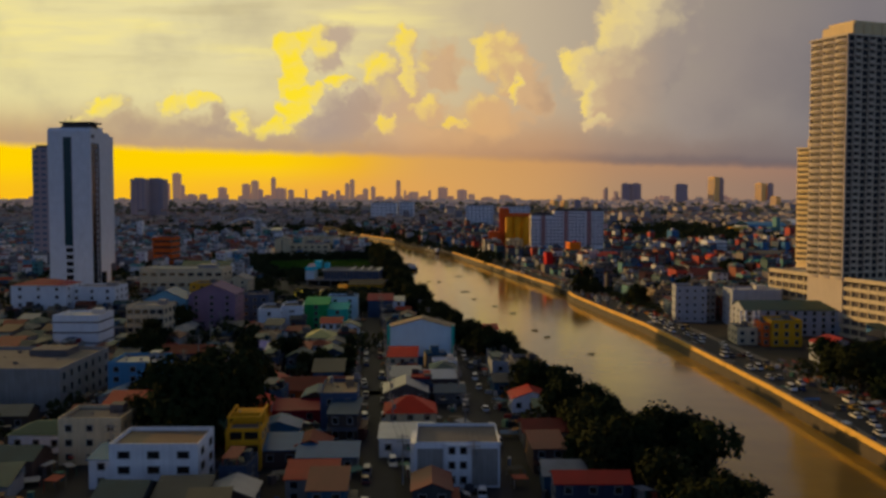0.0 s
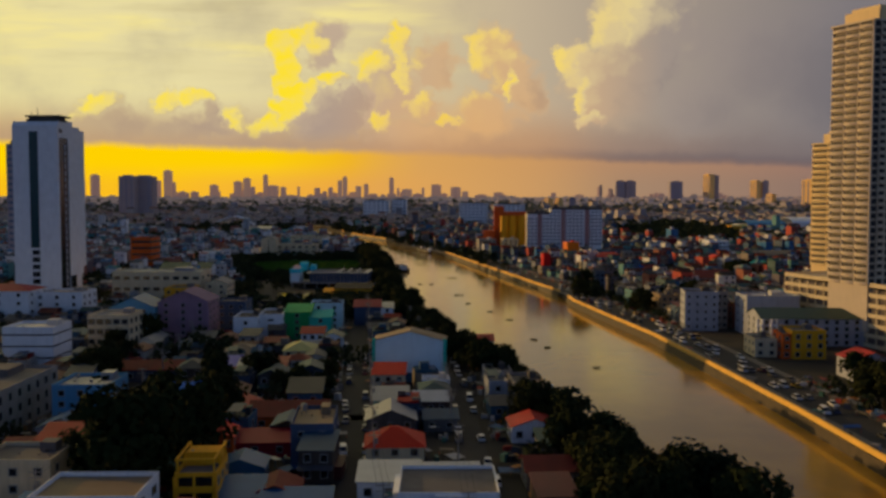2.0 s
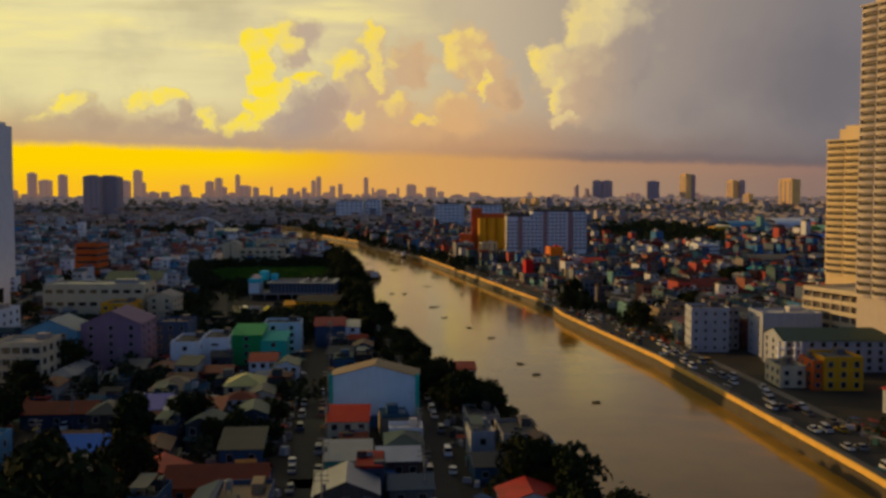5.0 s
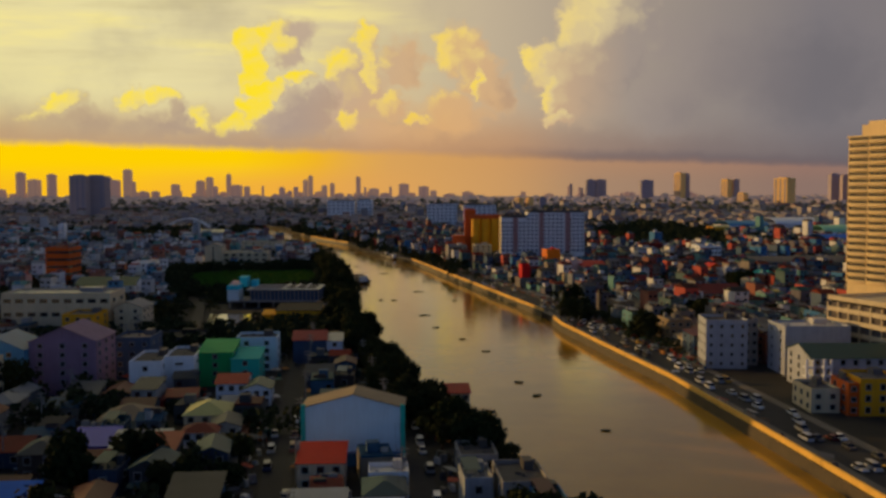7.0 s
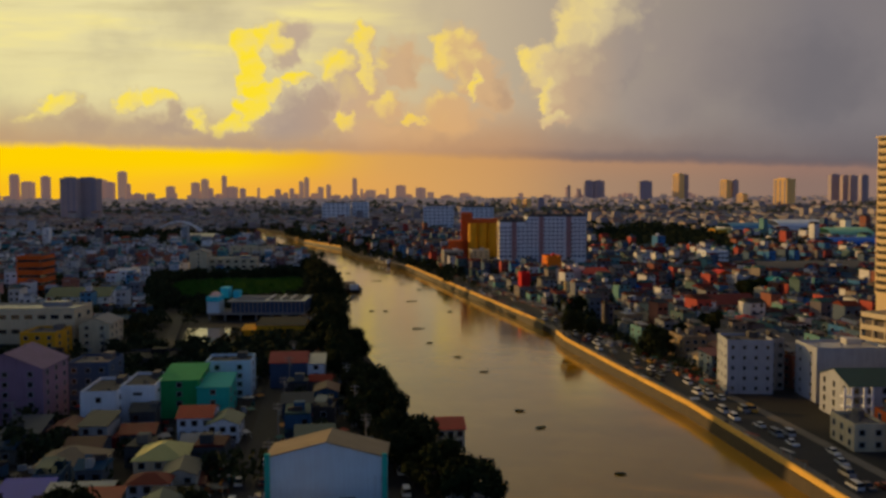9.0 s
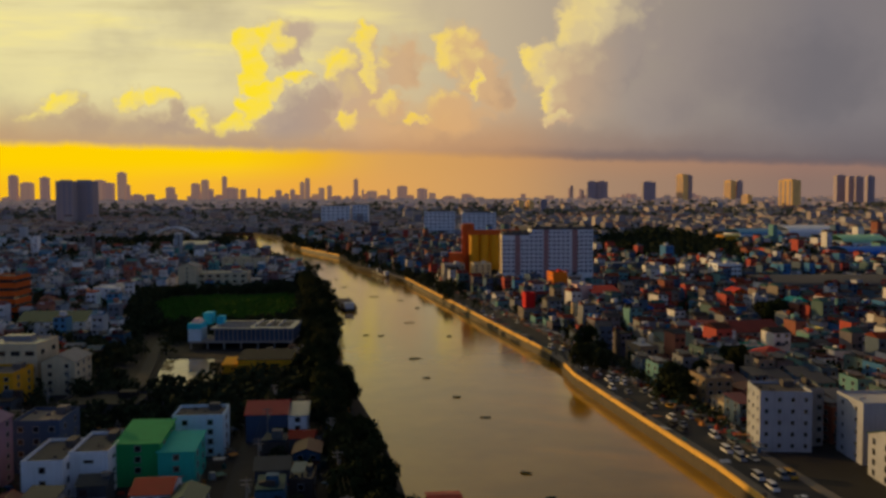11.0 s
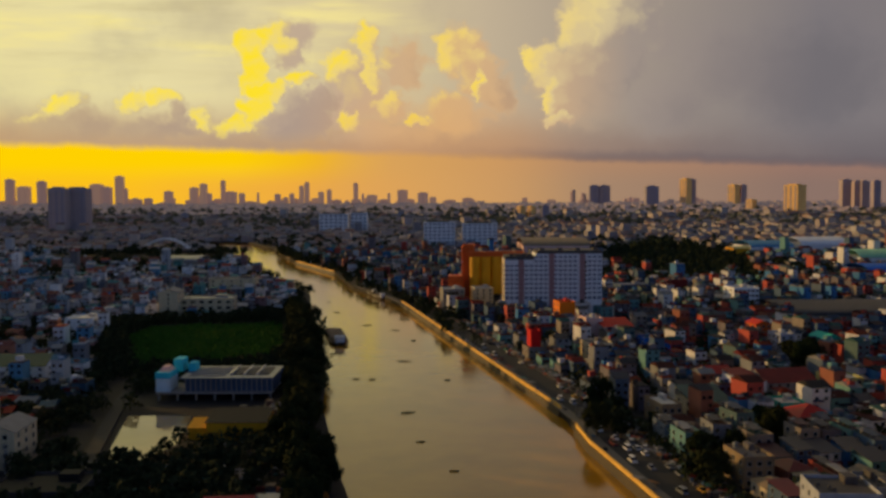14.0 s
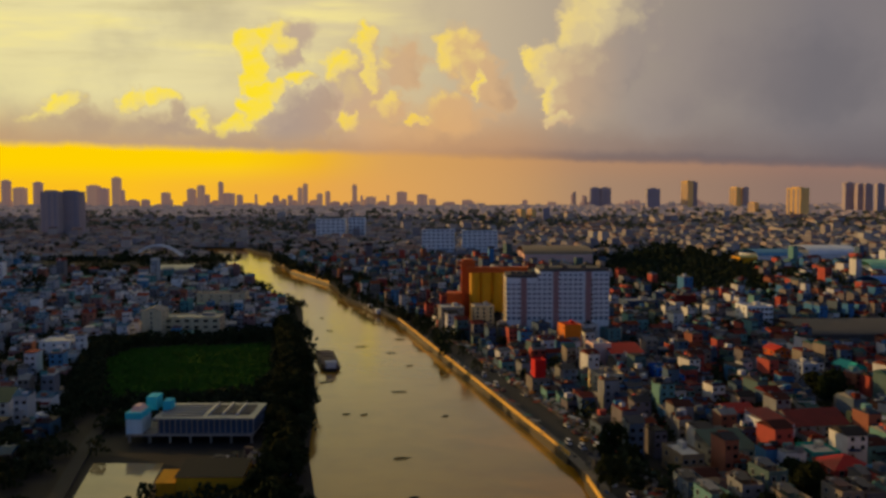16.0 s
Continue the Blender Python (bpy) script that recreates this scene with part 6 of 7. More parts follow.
def put_house(side, i, x, y, rot):
    k = house_kind(side, i)
    w, d, h, roof, wall, roofing, label, cols, along = k[3]
    if k[0] is None:
        r = radians(rot)
        k[0] = root = building(x + math.sin(r) * d / 2, y - math.cos(r) * d / 2, w, d, h, roof, wall, roofing, label, rot, cols=cols, along=along, sides=("front", "left" if side == "r" else "right"), group="houses of the district", claim=False, tank=(i in (1, 5)))
        if i in (0, 1, 3, 5, 6):
            aw = Mesh()
            aw.shed(-w / 2, -d / 2 - 1.6, w / 2, -d / 2 - 0.1, 2.5, 0.5, 0.1, 0.08)
            part("awning", aw, M["roof_" + ("r" if side == "l" else "l")], root, "sheet metal awning over the front")
        if i in (1, 5, 8):
            aw = Mesh()
            aw.shed(-w * 0.45, -d * 0.35, w * 0.1, d * 0.4, h + 1.9, 0.4, 0.1, 0.08)
            for ax, ay in ((-w * 0.43, -d * 0.33), (w * 0.08, -d * 0.33), (-w * 0.43, d * 0.38), (w * 0.08, d * 0.38)):
                aw.box(ax - 0.06, ay - 0.06, h, ax + 0.06, ay + 0.06, h + 2.0)
            part("roof_shelter", aw, roofing, root, "sheet roof shelter on the terrace")
        if i in (0, 6):
            aw = Mesh()
            aw.box(w / 2 - 0.05, -d * 0.3, -0.2, w / 2 + 1.5, d * 0.4, 2.3)
            aw.shed(w / 2 - 0.1, -d * 0.3, w / 2 + 1.6, d * 0.4, 2.3, 0.5, 0.2, 0.08)
            part("side_lean_to", aw, roofing, root)
    else:
        copy_thing(k[0], pose(x, y, LAND, 0, 0, rot) @ Matrix.Diagonal((1, 1, rng.uniform(0.85, 1.2), 1)))
    take(x, y, w, d, rot)


def in_view(x, y, wide=1.0):
    return -0.54 * y - 25 < x < 0.48 * y + 25 and y > 140


road_far = offset_line(road_line, 10)


def rows(side, x0, x1, y0, y1, step, rot, limit, tree_share):
    """Fill a stretch with houses on a turned grid."""
    n, deep = 0, step * 1.5
    c, s = math.cos(radians(rot)), math.sin(radians(rot))
    cells = []
    for a in range(-90, 90):
        for b in range(-90, 90):
            x, y = a * step * c - b * deep * s, 600 + a * step * s + b * deep * c
            if x0 < x < x1 and y0 < y < y1:
                cells.append((y + abs(x) * 0.2, x, y))
    cells.sort()
    for _, x, y in cells:
        x, y = x + rng.uniform(-1.6, 1.6), y + rng.uniform(-1.6, 1.6)
        turn = rot + rng.uniform(-5, 5)
        i = rng.choice((0, 2, 4, 6, 7, 8, 0, 2, 6, 2, 7) if side == "l" else (0, 1, 1, 3, 5, 6, 8, 0, 4, 3, 1))
        w, d = house_kind(side, i)[1:3]
        r = max(w, d) / 2 - 1.2
        if not in_view(x, y) or inside(x, y, RIVER) or inside(x, y, FIELD):
            continue
        if side == "l" and (x > 60 or near_line(x, y, WEST) < 17 or any(near_line(x, y, q) < 7 for q in STREETS)):
            continue
        if side == "r" and near_line(x, y, road_far) < 15.5:
            continue
        if not free(x, y, r) or inside(x, y, FIELD_WOOD) or inside(x, y, SOUTH_WOOD) or any(math.hypot(x - tx, y - ty) < 3.0 + tr * 0.4 for tx, ty, tr in TREE_SPOTS):
            continue
        if rng.random() < tree_share:
            plant(x, y, None, rng.uniform(0.6, 0.95))
            continue
        put_house(side, i, x, y, turn)
        n += 1
        if n >= limit:
            break


rows("l", -330, 40, 150, 600, 9.2, 5, 125, 0.2)
rows("r", 20, 420, 270, 1000, 8.4, 10, 130, 0.05)


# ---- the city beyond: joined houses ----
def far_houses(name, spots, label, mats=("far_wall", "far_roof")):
    m = Mesh()
    r = random.Random(len(spots))
    for x, y, w, d, h, rot in spots:
        c, s = math.cos(rot), math.sin(rot)

        def at(a, b, z):
            return (x + a * c - b * s, y + a * s + b * c, z)

        base = land_at(y)
        hw, hd, z1 = w / 2, d / 2, base + h
        ring = ((-hw, -hd), (hw, -hd), (hw, hd), (-hw, hd))
        m.hull([at(a, b, base - 0.2) for a, b in ring], [at(a, b, z1) for a, b in ring], 0)
        if r.random() < 0.55:
            o, q = 0.4, h * 0.05 + min(w, d) * 0.18
            m.hull([at(-hw - o, -hd - o, z1), at(hw + o, -hd - o, z1), at(hw + o, hd + o, z1), at(-hw - o, hd + o, z1)], [at(-hw - o, -0.1, z1 + q), at(hw + o, -0.1, z1 + q), at(hw + o, 0.1, z1 + q), at(-hw - o, 0.1, z1 + q)], 1)
        else:
            m.hull([at(a * 0.96, b * 0.96, z1) for a, b in ring], [at(a * 0.96, b * 0.96, z1 + 0.5) for a, b in ring], 1)
            if r.random() < 0.5:
                a, b = hw * r.uniform(-0.4, 0.4), hd * r.uniform(-0.4, 0.4)
                m.hull([at(a - 1.4, b - 1.4, z1 + 0.4), at(a + 1.4, b - 1.4, z1 + 0.4), at(a + 1.4, b + 1.4, z1 + 0.4), at(a - 1.4, b + 1.4, z1 + 0.4)], [at(a - 1.4, b - 1.4, z1 + 2.6), at(a + 1.4, b - 1.4, z1 + 2.6), at(a + 1.4, b + 1.4, z1 + 2.6), at(a - 1.4, b + 1.4, z1 + 2.6)], 0)
        if y < 1380:
            if r.random() < 0.6:
                a, e, q = r.uniform(-0.3, 0.3) * w, r.uniform(0.25, 0.45) * w, h * r.uniform(0.35, 0.7)
                m.hull([at(a - e, -hd - 1.8, LAND + q), at(a + e, -hd - 1.8, LAND + q), at(a + e, -hd, LAND + q + 0.5), at(a - e, -hd, LAND + q + 0.5)], [at(a - e, -hd - 1.8, LAND + q + 0.1), at(a + e, -hd - 1.8, LAND + q + 0.1), at(a + e, -hd, LAND + q + 0.6), at(a - e, -hd, LAND + q + 0.6)], 1)
            for k in range(r.choice((0, 1, 2, 3))):
                a, b, e, q, u = r.uniform(-0.4, 0.4) * w, r.uniform(-0.4, 0.4) * d, r.uniform(0.5, 1.6), r.uniform(0.5, 1.4), r.uniform(0.8, 2.6)
                m.hull([at(a - e, b - q, z1 - 0.2), at(a + e, b - q, z1 - 0.2), at(a + e, b + q, z1 - 0.2), at(a - e, b + q, z1 - 0.2)], [at(a - e, b - q, z1 + u), at(a + e, b - q, z1 + u), at(a + e, b + q, z1 + u * 0.8), at(a - e, b + q, z1 + u * 0.8)], r.choice((0, 0, 1)))
            for k in range(max(1, int(h / 3))):
                for e in (-0.42, 0.42):
                    if r.random() < 0.8:
                        zz, a0 = LAND + 1.2 + k * 3, e * w * 0.62
                        m.hull([at(a0 - 0.7, -hd - 0.08, zz), at(a0 + 0.7, -hd - 0.08, zz), at(a0 + 0.7, -hd + 0.02, zz), at(a0 - 0.7, -hd + 0.02, zz)], [at(a0 - 0.7, -hd - 0.08, zz + 1.3), at(a0 + 0.7, -hd - 0.08, zz + 1.3), at(a0 + 0.7, -hd + 0.02, zz + 1.3), at(a0 - 0.7, -hd + 0.02, zz + 1.3)], 2)
    solid(name, m, [M[mats[0]], M[mats[1]], M["window"]], label, "houses", kind="stuff")


def far_crowns(name, spots, label, leaf="leaf_far"):
    """Far trees as heaps of leaf clumps, each with its own uneven outline."""
    m = Mesh()
    r = random.Random(len(spots) + 3)
    for x, y, s in spots:
        base = land_at(y)
        for j in range(70 if y < 1000 else 24):
            a, k, z = r.uniform(0, 6.3), math.sqrt(r.random()), r.random()
            p = Vector((x + math.cos(a) * k * s * (1.1 - 0.6 * z), y + math.sin(a) * k * s * (1.1 - 0.6 * z), base + s * (0.25 + 1.25 * z)))
            n = Vector((r.gauss(0, 1), r.gauss(0, 1), r.gauss(0.4, 0.8))).normalized()
            t = n.orthogonal().normalized()
            b = n.cross(t)
            q = s * r.uniform(0.13, 0.26) if y < 1000 else s * r.uniform(0.22, 0.42)
            m.quad([p - t * q, p - b * q * 0.8 + n * q * 0.3, p + t * q, p + b * q * 0.8 + n * q * 0.3])
        m.hull([(x - 0.3, y - 0.3, base - 0.2), (x + 0.3, y - 0.3, base - 0.2), (x, y + 0.3, base - 0.2)], [(x - 0.15, y - 0.15, base + s), (x + 0.15, y - 0.15, base + s), (x, y + 0.15, base + s)])
    solid(name, m, [M[leaf]], label, "trees", kind="stuff")


def wooded(x, y):
    v = noise.noise(Vector((x * 0.0035, y * 0.0022, 3.1)))
    park = math.exp(-(((x - 300 - (y - 1510) * 0.19) / 115) ** 2 + ((y - 1510) / 340) ** 2)) * 1.7 + math.exp(-(((x + 350) / 110) ** 2 + ((y - 1470) / 110) ** 2)) * 1.4 + math.exp(-(((x + 236) / 57) ** 2 + ((y - 740) / 110) ** 2)) * 0.6
    return (0.27 if x < -40 and y < 2000 else 0.12) + max(0.0, v) * 0.5 + park * 0.8


nearby, near, west, mid, far, leafy = [], [], [], [], [], LEAFY
step, y = 12.0, 270.0
while y < 4680:
    step = 8.2 if y < 1130 else 10.5 if y < 1640 else (15.0 if y < 2500 else 24.0)
    x = -0.56 * y - 60
    while x < 0.5 * y + 60:
        px, py = x + rng.uniform(-0.3, 0.3) * step, y + rng.uniform(-0.5, 0.5) * step
        x += step
        if inside(px, py, RIVER) or inside(px, py, FIELD) or not free(px, py, step * 0.42):
            continue
        if py < 2370 and (near_line(px, py, EAST) < 12 or near_line(px, py, WEST) < 14):
            if rng.random() < 0.75 and py > 760:
                leafy.append((px, py, rng.uniform(3.5, 6.5)))
            continue
        if py < 930 and (inside(px, py, FIELD_WOOD) or inside(px, py, SOUTH_WOOD)):
            leafy.append((px, py, rng.uniform(3.0, 5.0)))
            continue
        if near_line(px, py, road_far) < 13 or (py < 700 and any(near_line(px, py, q) < 7.5 for q in STREETS)):
            continue
        if any(abs(px - tx) < tr + 3 and abs(py - ty) < tr + 3 for tx, ty, tr in TREE_SPOTS):
            continue
        if py < 4100 and rng.random() < wooded(px, py):
            leafy.append((px, py, step * rng.uniform(0.4, 0.62)))
            continue
        tall = 2.0 if rng.random() < (0.0 if py < 1130 else 0.04 if py < 4000 else 0.015) else 1.0
        close = px < 40 and py < 640
        if close and rng.random() < 0.1:
            leafy.append((px, py, rng.uniform(3.4, 5.0)))
            continue
        h = rng.choice((3, 3.4, 4, 4.5, 5.5, 6.5) if close else (4, 5, 6, 6.5, 7, 8, 9.5, 12, 13.5)) * tall
        item = (px, py, step * rng.uniform(*((0.55, 0.95) if py < 1640 else (0.75, 1.05))), step * 1.6 * rng.uniform(*((0.55, 0.95) if py < 1640 else (0.75, 1.05))), h, radians((10 if px > 0 else 5) + rng.uniform(-6, 6)))
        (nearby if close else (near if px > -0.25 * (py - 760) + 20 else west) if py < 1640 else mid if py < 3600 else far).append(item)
    y += step * 1.7
far_houses("close_houses", nearby, "low crowded houses with dark sheet roofs among trees", ("close_wall", "close_roof"))
far_houses("middle_houses", near, "dense weathered houses with mixed roofs", ("mid_wall", "mid_roof"))
far_houses("west_houses", west, "dense grey and white houses with mixed roofs", ("west_wall", "west_roof"))
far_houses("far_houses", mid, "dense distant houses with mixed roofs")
far_houses("horizon_houses", far, "low city blocks towards the horizon with haze in their colour", ("horizon", "horizon"))
far_crowns("middle_trees", [s for s in leafy if s[1] < 2040], "dark trees among the crowded houses")
far_crowns("far_trees", [s for s in leafy if s[1] >= 2040], "green trees among the distant houses with haze in their colour", "leaf_hazy")


# ---- grass field ----
def grass():
    m = Mesh()
    r = random.Random(5)
    base = [(x, y, LAND + 0.03) for x, y in FIELD]
    m.quad(base)
    n = 0
    while n < 15000:
        x, y = r.uniform(-196, -72), r.uniform(690, 895)
        if not inside(x, y, FIELD):
            continue
        n += 1
        h, w = r.uniform(0.5, 1.5) * (1.4 if noise.noise(Vector((x * 0.06, y * 0.06, 0))) > 0.1 else 0.8), r.uniform(0.3, 0.9)
        a = r.uniform(0, 3.1)
        dx, dy = math.cos(a) * w, math.sin(a) * w
        m.quad([(x - dx, y - dy, LAND), (x + dx, y + dy, LAND), (x + dx * 0.6 + r.uniform(-0.3, 0.3), y + dy * 0.6, LAND + h), (x - dx * 0.6, y - dy * 0.6 + r.uniform(-0.3, 0.3), LAND + h * 0.8)])
    solid("grass_field", m, [M["grass"]], "overgrown field of tall green grass", "grass", kind="stuff")


grass()


# ---- river traffic ----
def barge(x, y, rot, L, W, label, house=True):
    root = thing("barge", pose(x, y, 0, 0, 0, rot), label, "boat", "moored barges")
    m = Mesh()
    prof = [(-L / 2, 0.55), (-L / 2 + 3, 0.95), (L / 2 - 5, 1.0), (L / 2, 0.5)]
    low = [(px, -W / 2 * k * 0.85, -0.8) for px, k in prof] + [(px, W / 2 * k * 0.85, -0.8) for px, k in prof[::-1]]
    high = [(px, -W / 2 * k, 1.7) for px, k in prof] + [(px, W / 2 * k, 1.7) for px, k in prof[::-1]]
    m.hull(low, high)
    part("hull", m, M["hull"], root)
    m = Mesh()
    m.box(-L / 2 + 4, -W / 2 + 0.8, 1.7, L / 2 - 8, W / 2 - 0.8, 2.4)
    for i in range(5):
        xx = -L / 2 + 6 + i * (L - 16) / 5
        m.box(xx, -W / 2 + 1.2, 2.4, xx + (L - 20) / 7, W / 2 - 1.2, 2.9)
    part("hatch", m, M["hatch"], root)
    if house:
        m = Mesh()
        m.box(-L / 2 + 1.5, -W / 4, 1.7, -L / 2 + 6, W / 4, 5.0)
        m.box(-L / 2 + 1.0, -W / 4 - 0.4, 5.0, -L / 2 + 6.5, W / 4 + 0.4, 5.25)
        cabin = part("deckhouse", m, M["white"], root)
        m = Mesh()
        m.rod((-L / 2 + 4, 0, 5.2), (-L / 2 + 4, 0, 10), 0.12)
        part("mast", m, M["steel"], cabin)
    for a in (-1, 1):
        m = Mesh()
        m.box(-L / 2 + 4, a * (W / 2 - 0.15) - 0.06, 1.7, L / 2 - 6, a * (W / 2 - 0.15) + 0.06, 2.5)
        part("rail", m, M["steel"], root)


barge(-61, 816, 101, 66, 11, "dark barge with a grey deck moored at the wooded bank")
barge(-60.9, 1085.9, 105, 60, 9, "dark barge moored by the quay")
barge(-49.9, 1044.8, 105, 39, 7, "small dark barge moored by the quay")
barge(-73.8, 1139.5, 105, 45, 8, "dark barge moored beyond the quay")
barge(-225.6, 1883.8, 123.2, 90, 12, "distant dark barge at the river bend", False)
rh = random.Random(21)
for x, y, s in ((-15, 729.6, 2.2), (-8, 609.6, 1.8), (-25, 845.8, 1.8), (-45.9, 870, 2.4), (-28, 679.8, 0.9), (-35.9, 681.1, 0.9), (-53.8, 754.3, 2.2), (-119, 1109.9, 2.6), (-112.1, 1050.5, 1.6), (-22, 900.5, 2.0), (-12, 800.7, 1.0), (19, 495.4, 0.9), (27, 432.1, 0.8), (31.1, 410.5, 0.8), (45.3, 366.4, 0.7), (10, 527.9, 0.9), (-2, 564.2, 0.8), (-74.7, 942.1, 1.2), (-89.5, 1013.4, 1.0), (8, 677.1, 0.8)):
    m = Mesh()
    for i in range(60):
        a, k = rh.uniform(0, 6.3), math.sqrt(rh.random())
        px, py, q = math.cos(a) * k * s * 2.0, math.sin(a) * k * s * 0.8, rh.uniform(0.15, 0.4)
        m.quad([(px - q, py, 0.02), (px, py - q, 0.05 + q * 0.5), (px + q, py, 0.3 + q), (px, py + q, 0.1 + q * 0.4)])
    m.box(-s * 1.4, -s * 0.5, -0.1, s * 1.4, s * 0.5, 0.12, inset=0.1)
    ob = solid("hyacinth_raft", m, [M["hyacinth"]], "drifting raft of water hyacinth", "plants", "drifting rafts")
    ob.matrix_basis = pose(x, y, 0, 0, 0, rh.uniform(-30, 30))


# ---- vehicles ----
def car_thing(paint, van, label):
    root = thing("car", pose(0, 0, 0), label, "car", "vehicles on the streets")
    L, W = (4.9, 1.85) if van else (4.4, 1.75)
    m = Mesh()
    h = 1.05 if van else 0.82
    m.hull([(-L / 2, -W / 2, 0.3), (L / 2, -W / 2, 0.3), (L / 2, W / 2, 0.3), (-L / 2, W / 2, 0.3)], [(-L / 2 + 0.08, -W / 2 + 0.05, h), (L / 2 - 0.18, -W / 2 + 0.05, h - 0.1), (L / 2 - 0.18, W / 2 - 0.05, h - 0.1), (-L / 2 + 0.08, W / 2 - 0.05, h)])
    top = 1.95 if van else 1.45
    m.hull([(-L / 2 + (0.2 if van else 0.75), -W / 2 + 0.2, top - 0.08), (L / 2 - (1.3 if van else 1.9), -W / 2 + 0.2, top - 0.08), (L / 2 - (1.3 if van else 1.9), W / 2 - 0.2, top - 0.08), (-L / 2 + (0.2 if van else 0.75), W / 2 - 0.2, top - 0.08)],
           [(-L / 2 + (0.3 if van else 0.95), -W / 2 + 0.28, top), (L / 2 - (1.5 if van else 2.0), -W / 2 + 0.28, top), (L / 2 - (1.5 if van else 2.0), W / 2 - 0.28, top), (-L / 2 + (0.3 if van else 0.95), W / 2 - 0.28, top)])
    part("body", m, paint, root)
    g = Mesh()
    g.hull([(-L / 2 + 0.12 if van else -L / 2 + 0.35, -W / 2 + 0.08, h - 0.03), (L / 2 - (0.85 if van else 1.2), -W / 2 + 0.08, h - 0.08), (L / 2 - (0.85 if van else 1.2), W / 2 - 0.08, h - 0.08), (-L / 2 + 0.12 if van else -L / 2 + 0.35, W / 2 - 0.08, h - 0.03)],
           [(-L / 2 + (0.2 if van else 0.75), -W / 2 + 0.22, top - 0.09), (L / 2 - (1.3 if van else 1.9), -W / 2 + 0.22, top - 0.09), (L / 2 - (1.3 if van else 1.9), W / 2 - 0.22, top - 0.09), (-L / 2 + (0.2 if van else 0.75), W / 2 - 0.22, top - 0.09)])
    part("glazing", g, M["window"], root)
    w = Mesh()
    a = [2 * math.pi * i / 10 for i in range(10)]
    w.hull([(0.32 * math.cos(t), -0.1, 0.32 * math.sin(t)) for t in a], [(0.32 * math.cos(t), 0.1, 0.32 * math.sin(t)) for t in a])
    wd = w.data("wheel", M["tyre"])
    for px in (-L / 2 + 0.8, L / 2 - 0.85):
        for py in (-W / 2 + 0.08, W / 2 - 0.08):
            link_part("wheel", wd, root, "", pose(px, py, 0.32))
    return root


CARS = [car_thing(M["car_w"], False, "pale saloon car on the street"), car_thing(M["car_d"], False, "dark saloon car on the street"), car_thing(M["car_w"], True, "pale van on the street"), car_thing(M["car_d"], True, "dark van on the street")]
car_used = [False] * 4
rc = random.Random(33)


def park_car(x, y, turn):
    k = rc.choice((0, 0, 1, 2, 2, 3))
    m = pose(x, y, LAND + 0.06, 0, 0, turn + rc.choice((0, 180)))
    if car_used[k]:
        copy_thing(CARS[k], m)
    else:
        car_used[k] = True
        CARS[k].matrix_basis = m


def cars_along(line, offsets, spacing, chance, y0, y1):
    for off in offsets:
        pts = resample(offset_line(line, off), spacing)
        for (ax, ay), (bx, by) in zip(pts, pts[1:]):
            if y0 < ay < y1 and rc.random() < chance:
                park_car(ax + rc.uniform(-0.3, 0.3), ay + rc.uniform(-0.3, 0.3), math.degrees(math.atan2(by - ay, bx - ax)) + rc.uniform(-3, 3))


cars_along(road_line, (7.0, 10.0, 13.5, 16.0), 8.5, 0.36, 200, 620)
cars_along(road_line, (7.5, 14.5), 12.0, 0.3, 620, 800)
cars_along(smooth_line(STREETS[0]), (-2.7, 2.7), 7.0, 0.42, 155, 400)
cars_along(smooth_line(STREETS[1]), (-2.7, 2.7), 7.0, 0.36, 155, 390)
cars_along(smooth_line(STREETS[3]), (-2.7, 2.7), 11.0, 0.25, 190, 420)


# ---- clutter of the streets and yards ----
def clutter(name, spots, label, seed):
    m = Mesh()
    r = random.Random(seed)
    for x, y in spots:
        a, c = r.uniform(0, 3.1), r.uniform(0.4, 1.6)
        w, d, h = r.uniform(0.6, 2.4), r.uniform(0.5, 1.6), r.uniform(0.8, 2.4)
        ca, sa = math.cos(a), math.sin(a)

        def at(px, py, pz):
            return (x + px * ca - py * sa, y + px * sa + py * ca, LAND + pz)

        if r.random() < 0.5:
            t = r.uniform(0.1, 0.5)
            m.hull([at(-w, -d, h), at(w, -d, h), at(w, d, h + t), at(-w, d, h + t)], [at(-w, -d, h + 0.06), at(w, -d, h + 0.06), at(w, d, h + t + 0.06), at(-w, d, h + t + 0.06)])
            for px, py in ((-w, -d), (w, -d), (w, d), (-w, d)):
                m.hull([at(px * 0.95 - 0.05, py * 0.95, -0.1), at(px * 0.95 + 0.05, py * 0.95, -0.1), at(px * 0.95, py * 0.95 + 0.08, -0.1)], [at(px * 0.95 - 0.05, py * 0.95, h), at(px * 0.95 + 0.05, py * 0.95, h), at(px * 0.95, py * 0.95 + 0.08, h)])
        else:
            q = 0.85
            m.hull([at(-w / 2, -d / 2, -0.1), at(w / 2, -d / 2, -0.1), at(w / 2, d / 2, -0.1), at(-w / 2, d / 2, -0.1)], [at(-w / 2 * q, -d / 2 * q, h * 0.8), at(w / 2 * q, -d / 2 * q, h * 0.8), at(w / 2 * q, d / 2 * q, h * 0.8), at(-w / 2 * q, d / 2 * q, h * 0.8)])
    solid(name, m, [M["clutter"]], label, "clutter", kind="stuff")


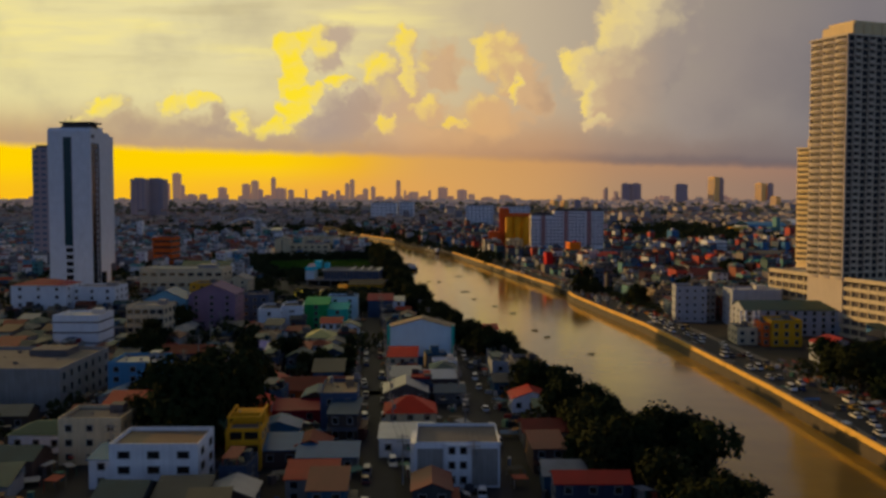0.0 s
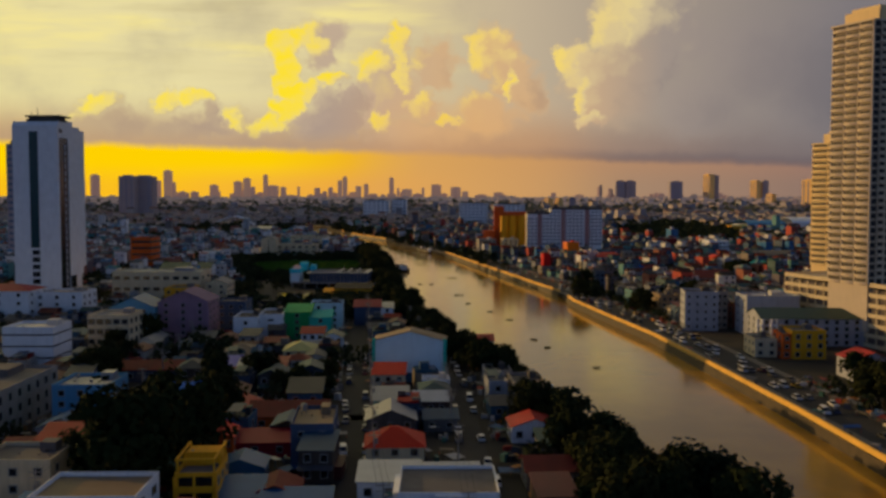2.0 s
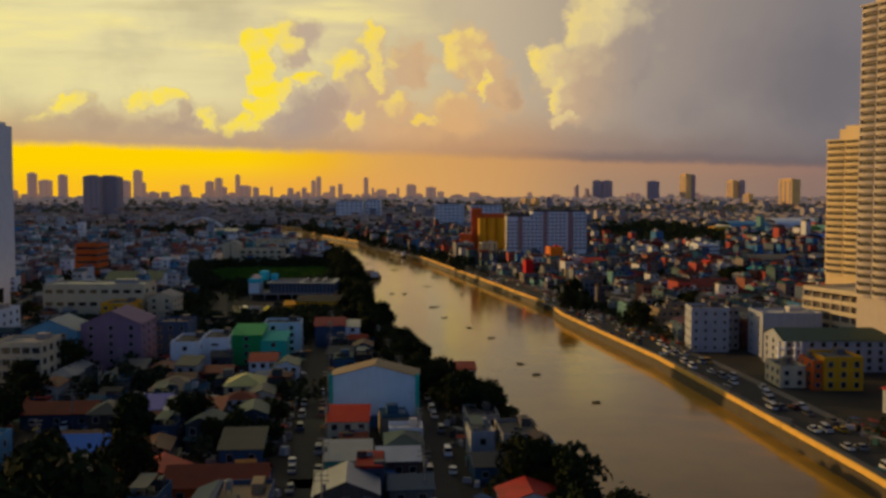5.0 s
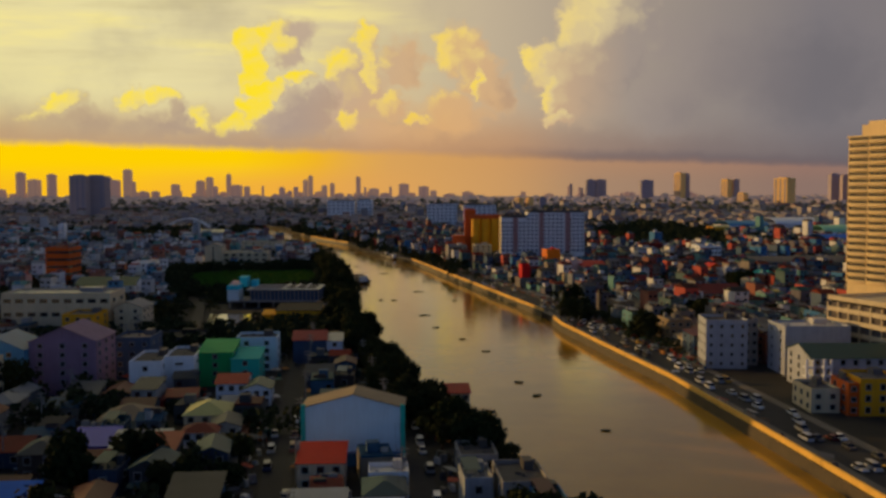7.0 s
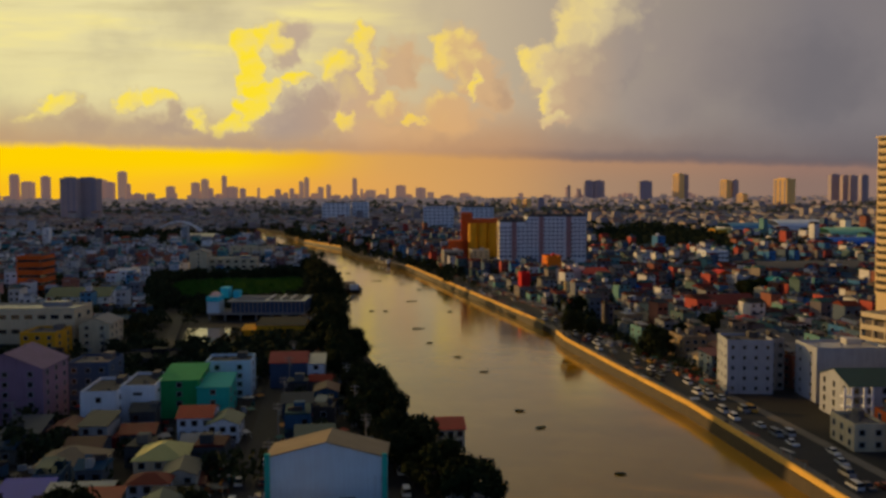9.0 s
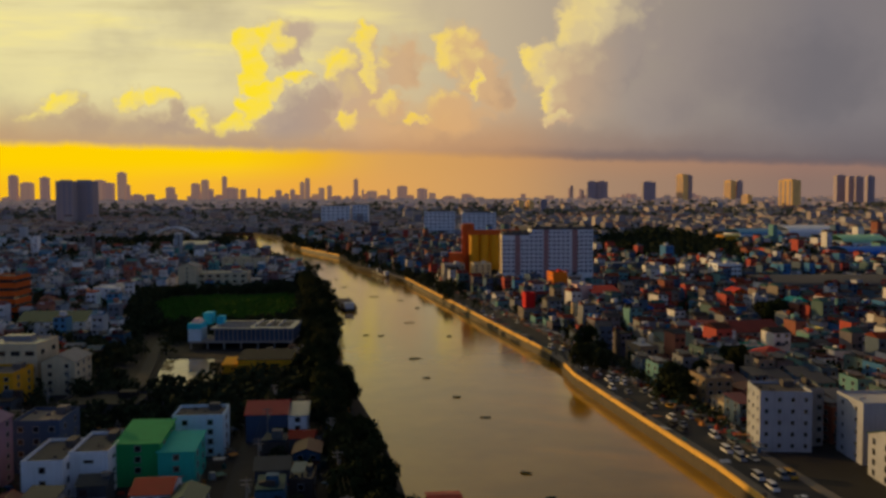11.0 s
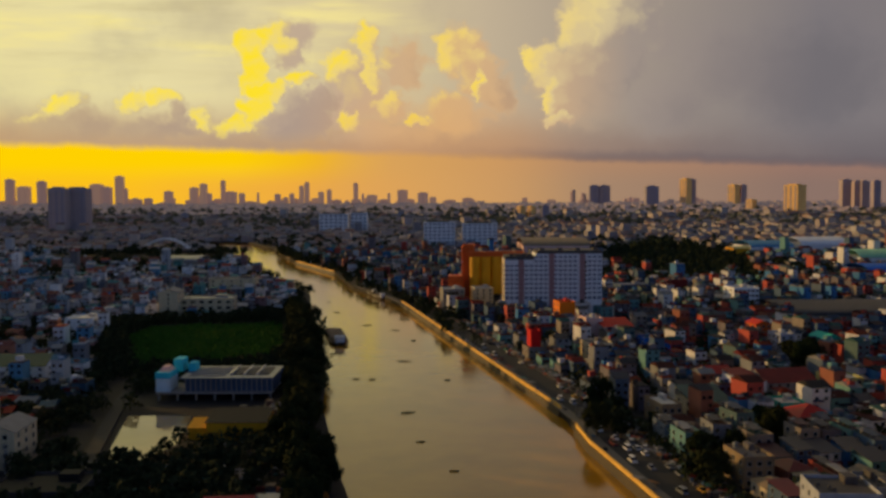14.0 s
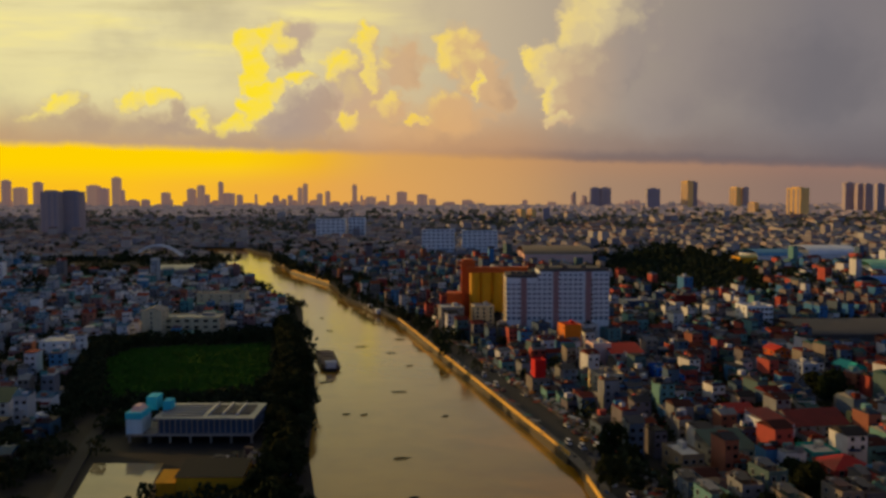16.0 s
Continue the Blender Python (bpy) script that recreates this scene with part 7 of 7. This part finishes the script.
rs = random.Random(77)
stalls = []
for off in (16.8, 18.2, 19.6, 21.2, 23.0, 2.5):
    for x, y in resample(offset_line(road_line, off), 3.2):
        if 170 < y < 860 and rs.random() < (0.75 if off > 10 else 0.25):
            px, py = x + rs.uniform(-1.2, 1.2), y + rs.uniform(-1.2, 1.2)
            if free(px, py, 0.8):
                stalls.append((px, py))
clutter("street_stalls", stalls, "crowded roadside stalls, awnings and parked motorcycles", 5)
yards = []
while len(yards) < 2000:
    px, py = rs.uniform(-280, 40), rs.uniform(150, 600)
    if in_view(px, py) and not inside(px, py, RIVER) and near_line(px, py, WEST) > 6 and free(px, py, 0.9) and not any(near_line(px, py, q) < 4 for q in STREETS) and not inside(px, py, FIELD):
        yards.append((px, py))
clutter("yard_clutter", yards, "small sheds, tarpaulins and crates between the houses", 6)


# ---- poles and wires ----
def pole_thing():
    root = thing("utility_pole", pose(0, 0, 0), "grey concrete utility pole with cross-arms", "pole", "street poles")
    m = Mesh()
    m.rod((0, 0, -0.3), (0, 0, 10.5), 0.2, 7, 0.12)
    part("post", m, M["concrete"], root)
    for z in (9.9, 8.9):
        m = Mesh()
        m.box(-1.3, -0.07, z, 1.3, 0.07, z + 0.16)
        part("cross_arm", m, M["concrete"], root)
    m = Mesh()
    m.cyl(0.5, 0.1, 7.2, 8.4, 0.3, 9)
    part("transformer", m, M["steel"], root)
    return root


POLE = pole_thing()
first = True
for line, side in ((STREETS[0], 4.3), (STREETS[1], -4.3), (STREETS[3], 4.3)):
    pts = [p for p in resample(offset_line(line, side), 34) if p[1] > 150]
    for (ax, ay), (bx, by) in zip(pts, pts[1:]):
        turn = math.degrees(math.atan2(by - ay, bx - ax)) - 90
        if first:
            POLE.matrix_basis = pose(ax, ay, LAND, 0, 0, turn)
            first = False
        else:
            copy_thing(POLE, pose(ax, ay, LAND, 0, 0, turn))
        for o in (-1.1, 0.0, 1.1):
            m = Mesh()
            m.tube([(ax + (bx - ax) * i / 8 + o, ay + (by - ay) * i / 8, 13.0 - 3.2 * i / 8 * (1 - i / 8)) for i in range(9)], 0.03, 3)
            solid("power_line", m, [M["black"]], "sagging black power line between poles", "cable", "street wires")
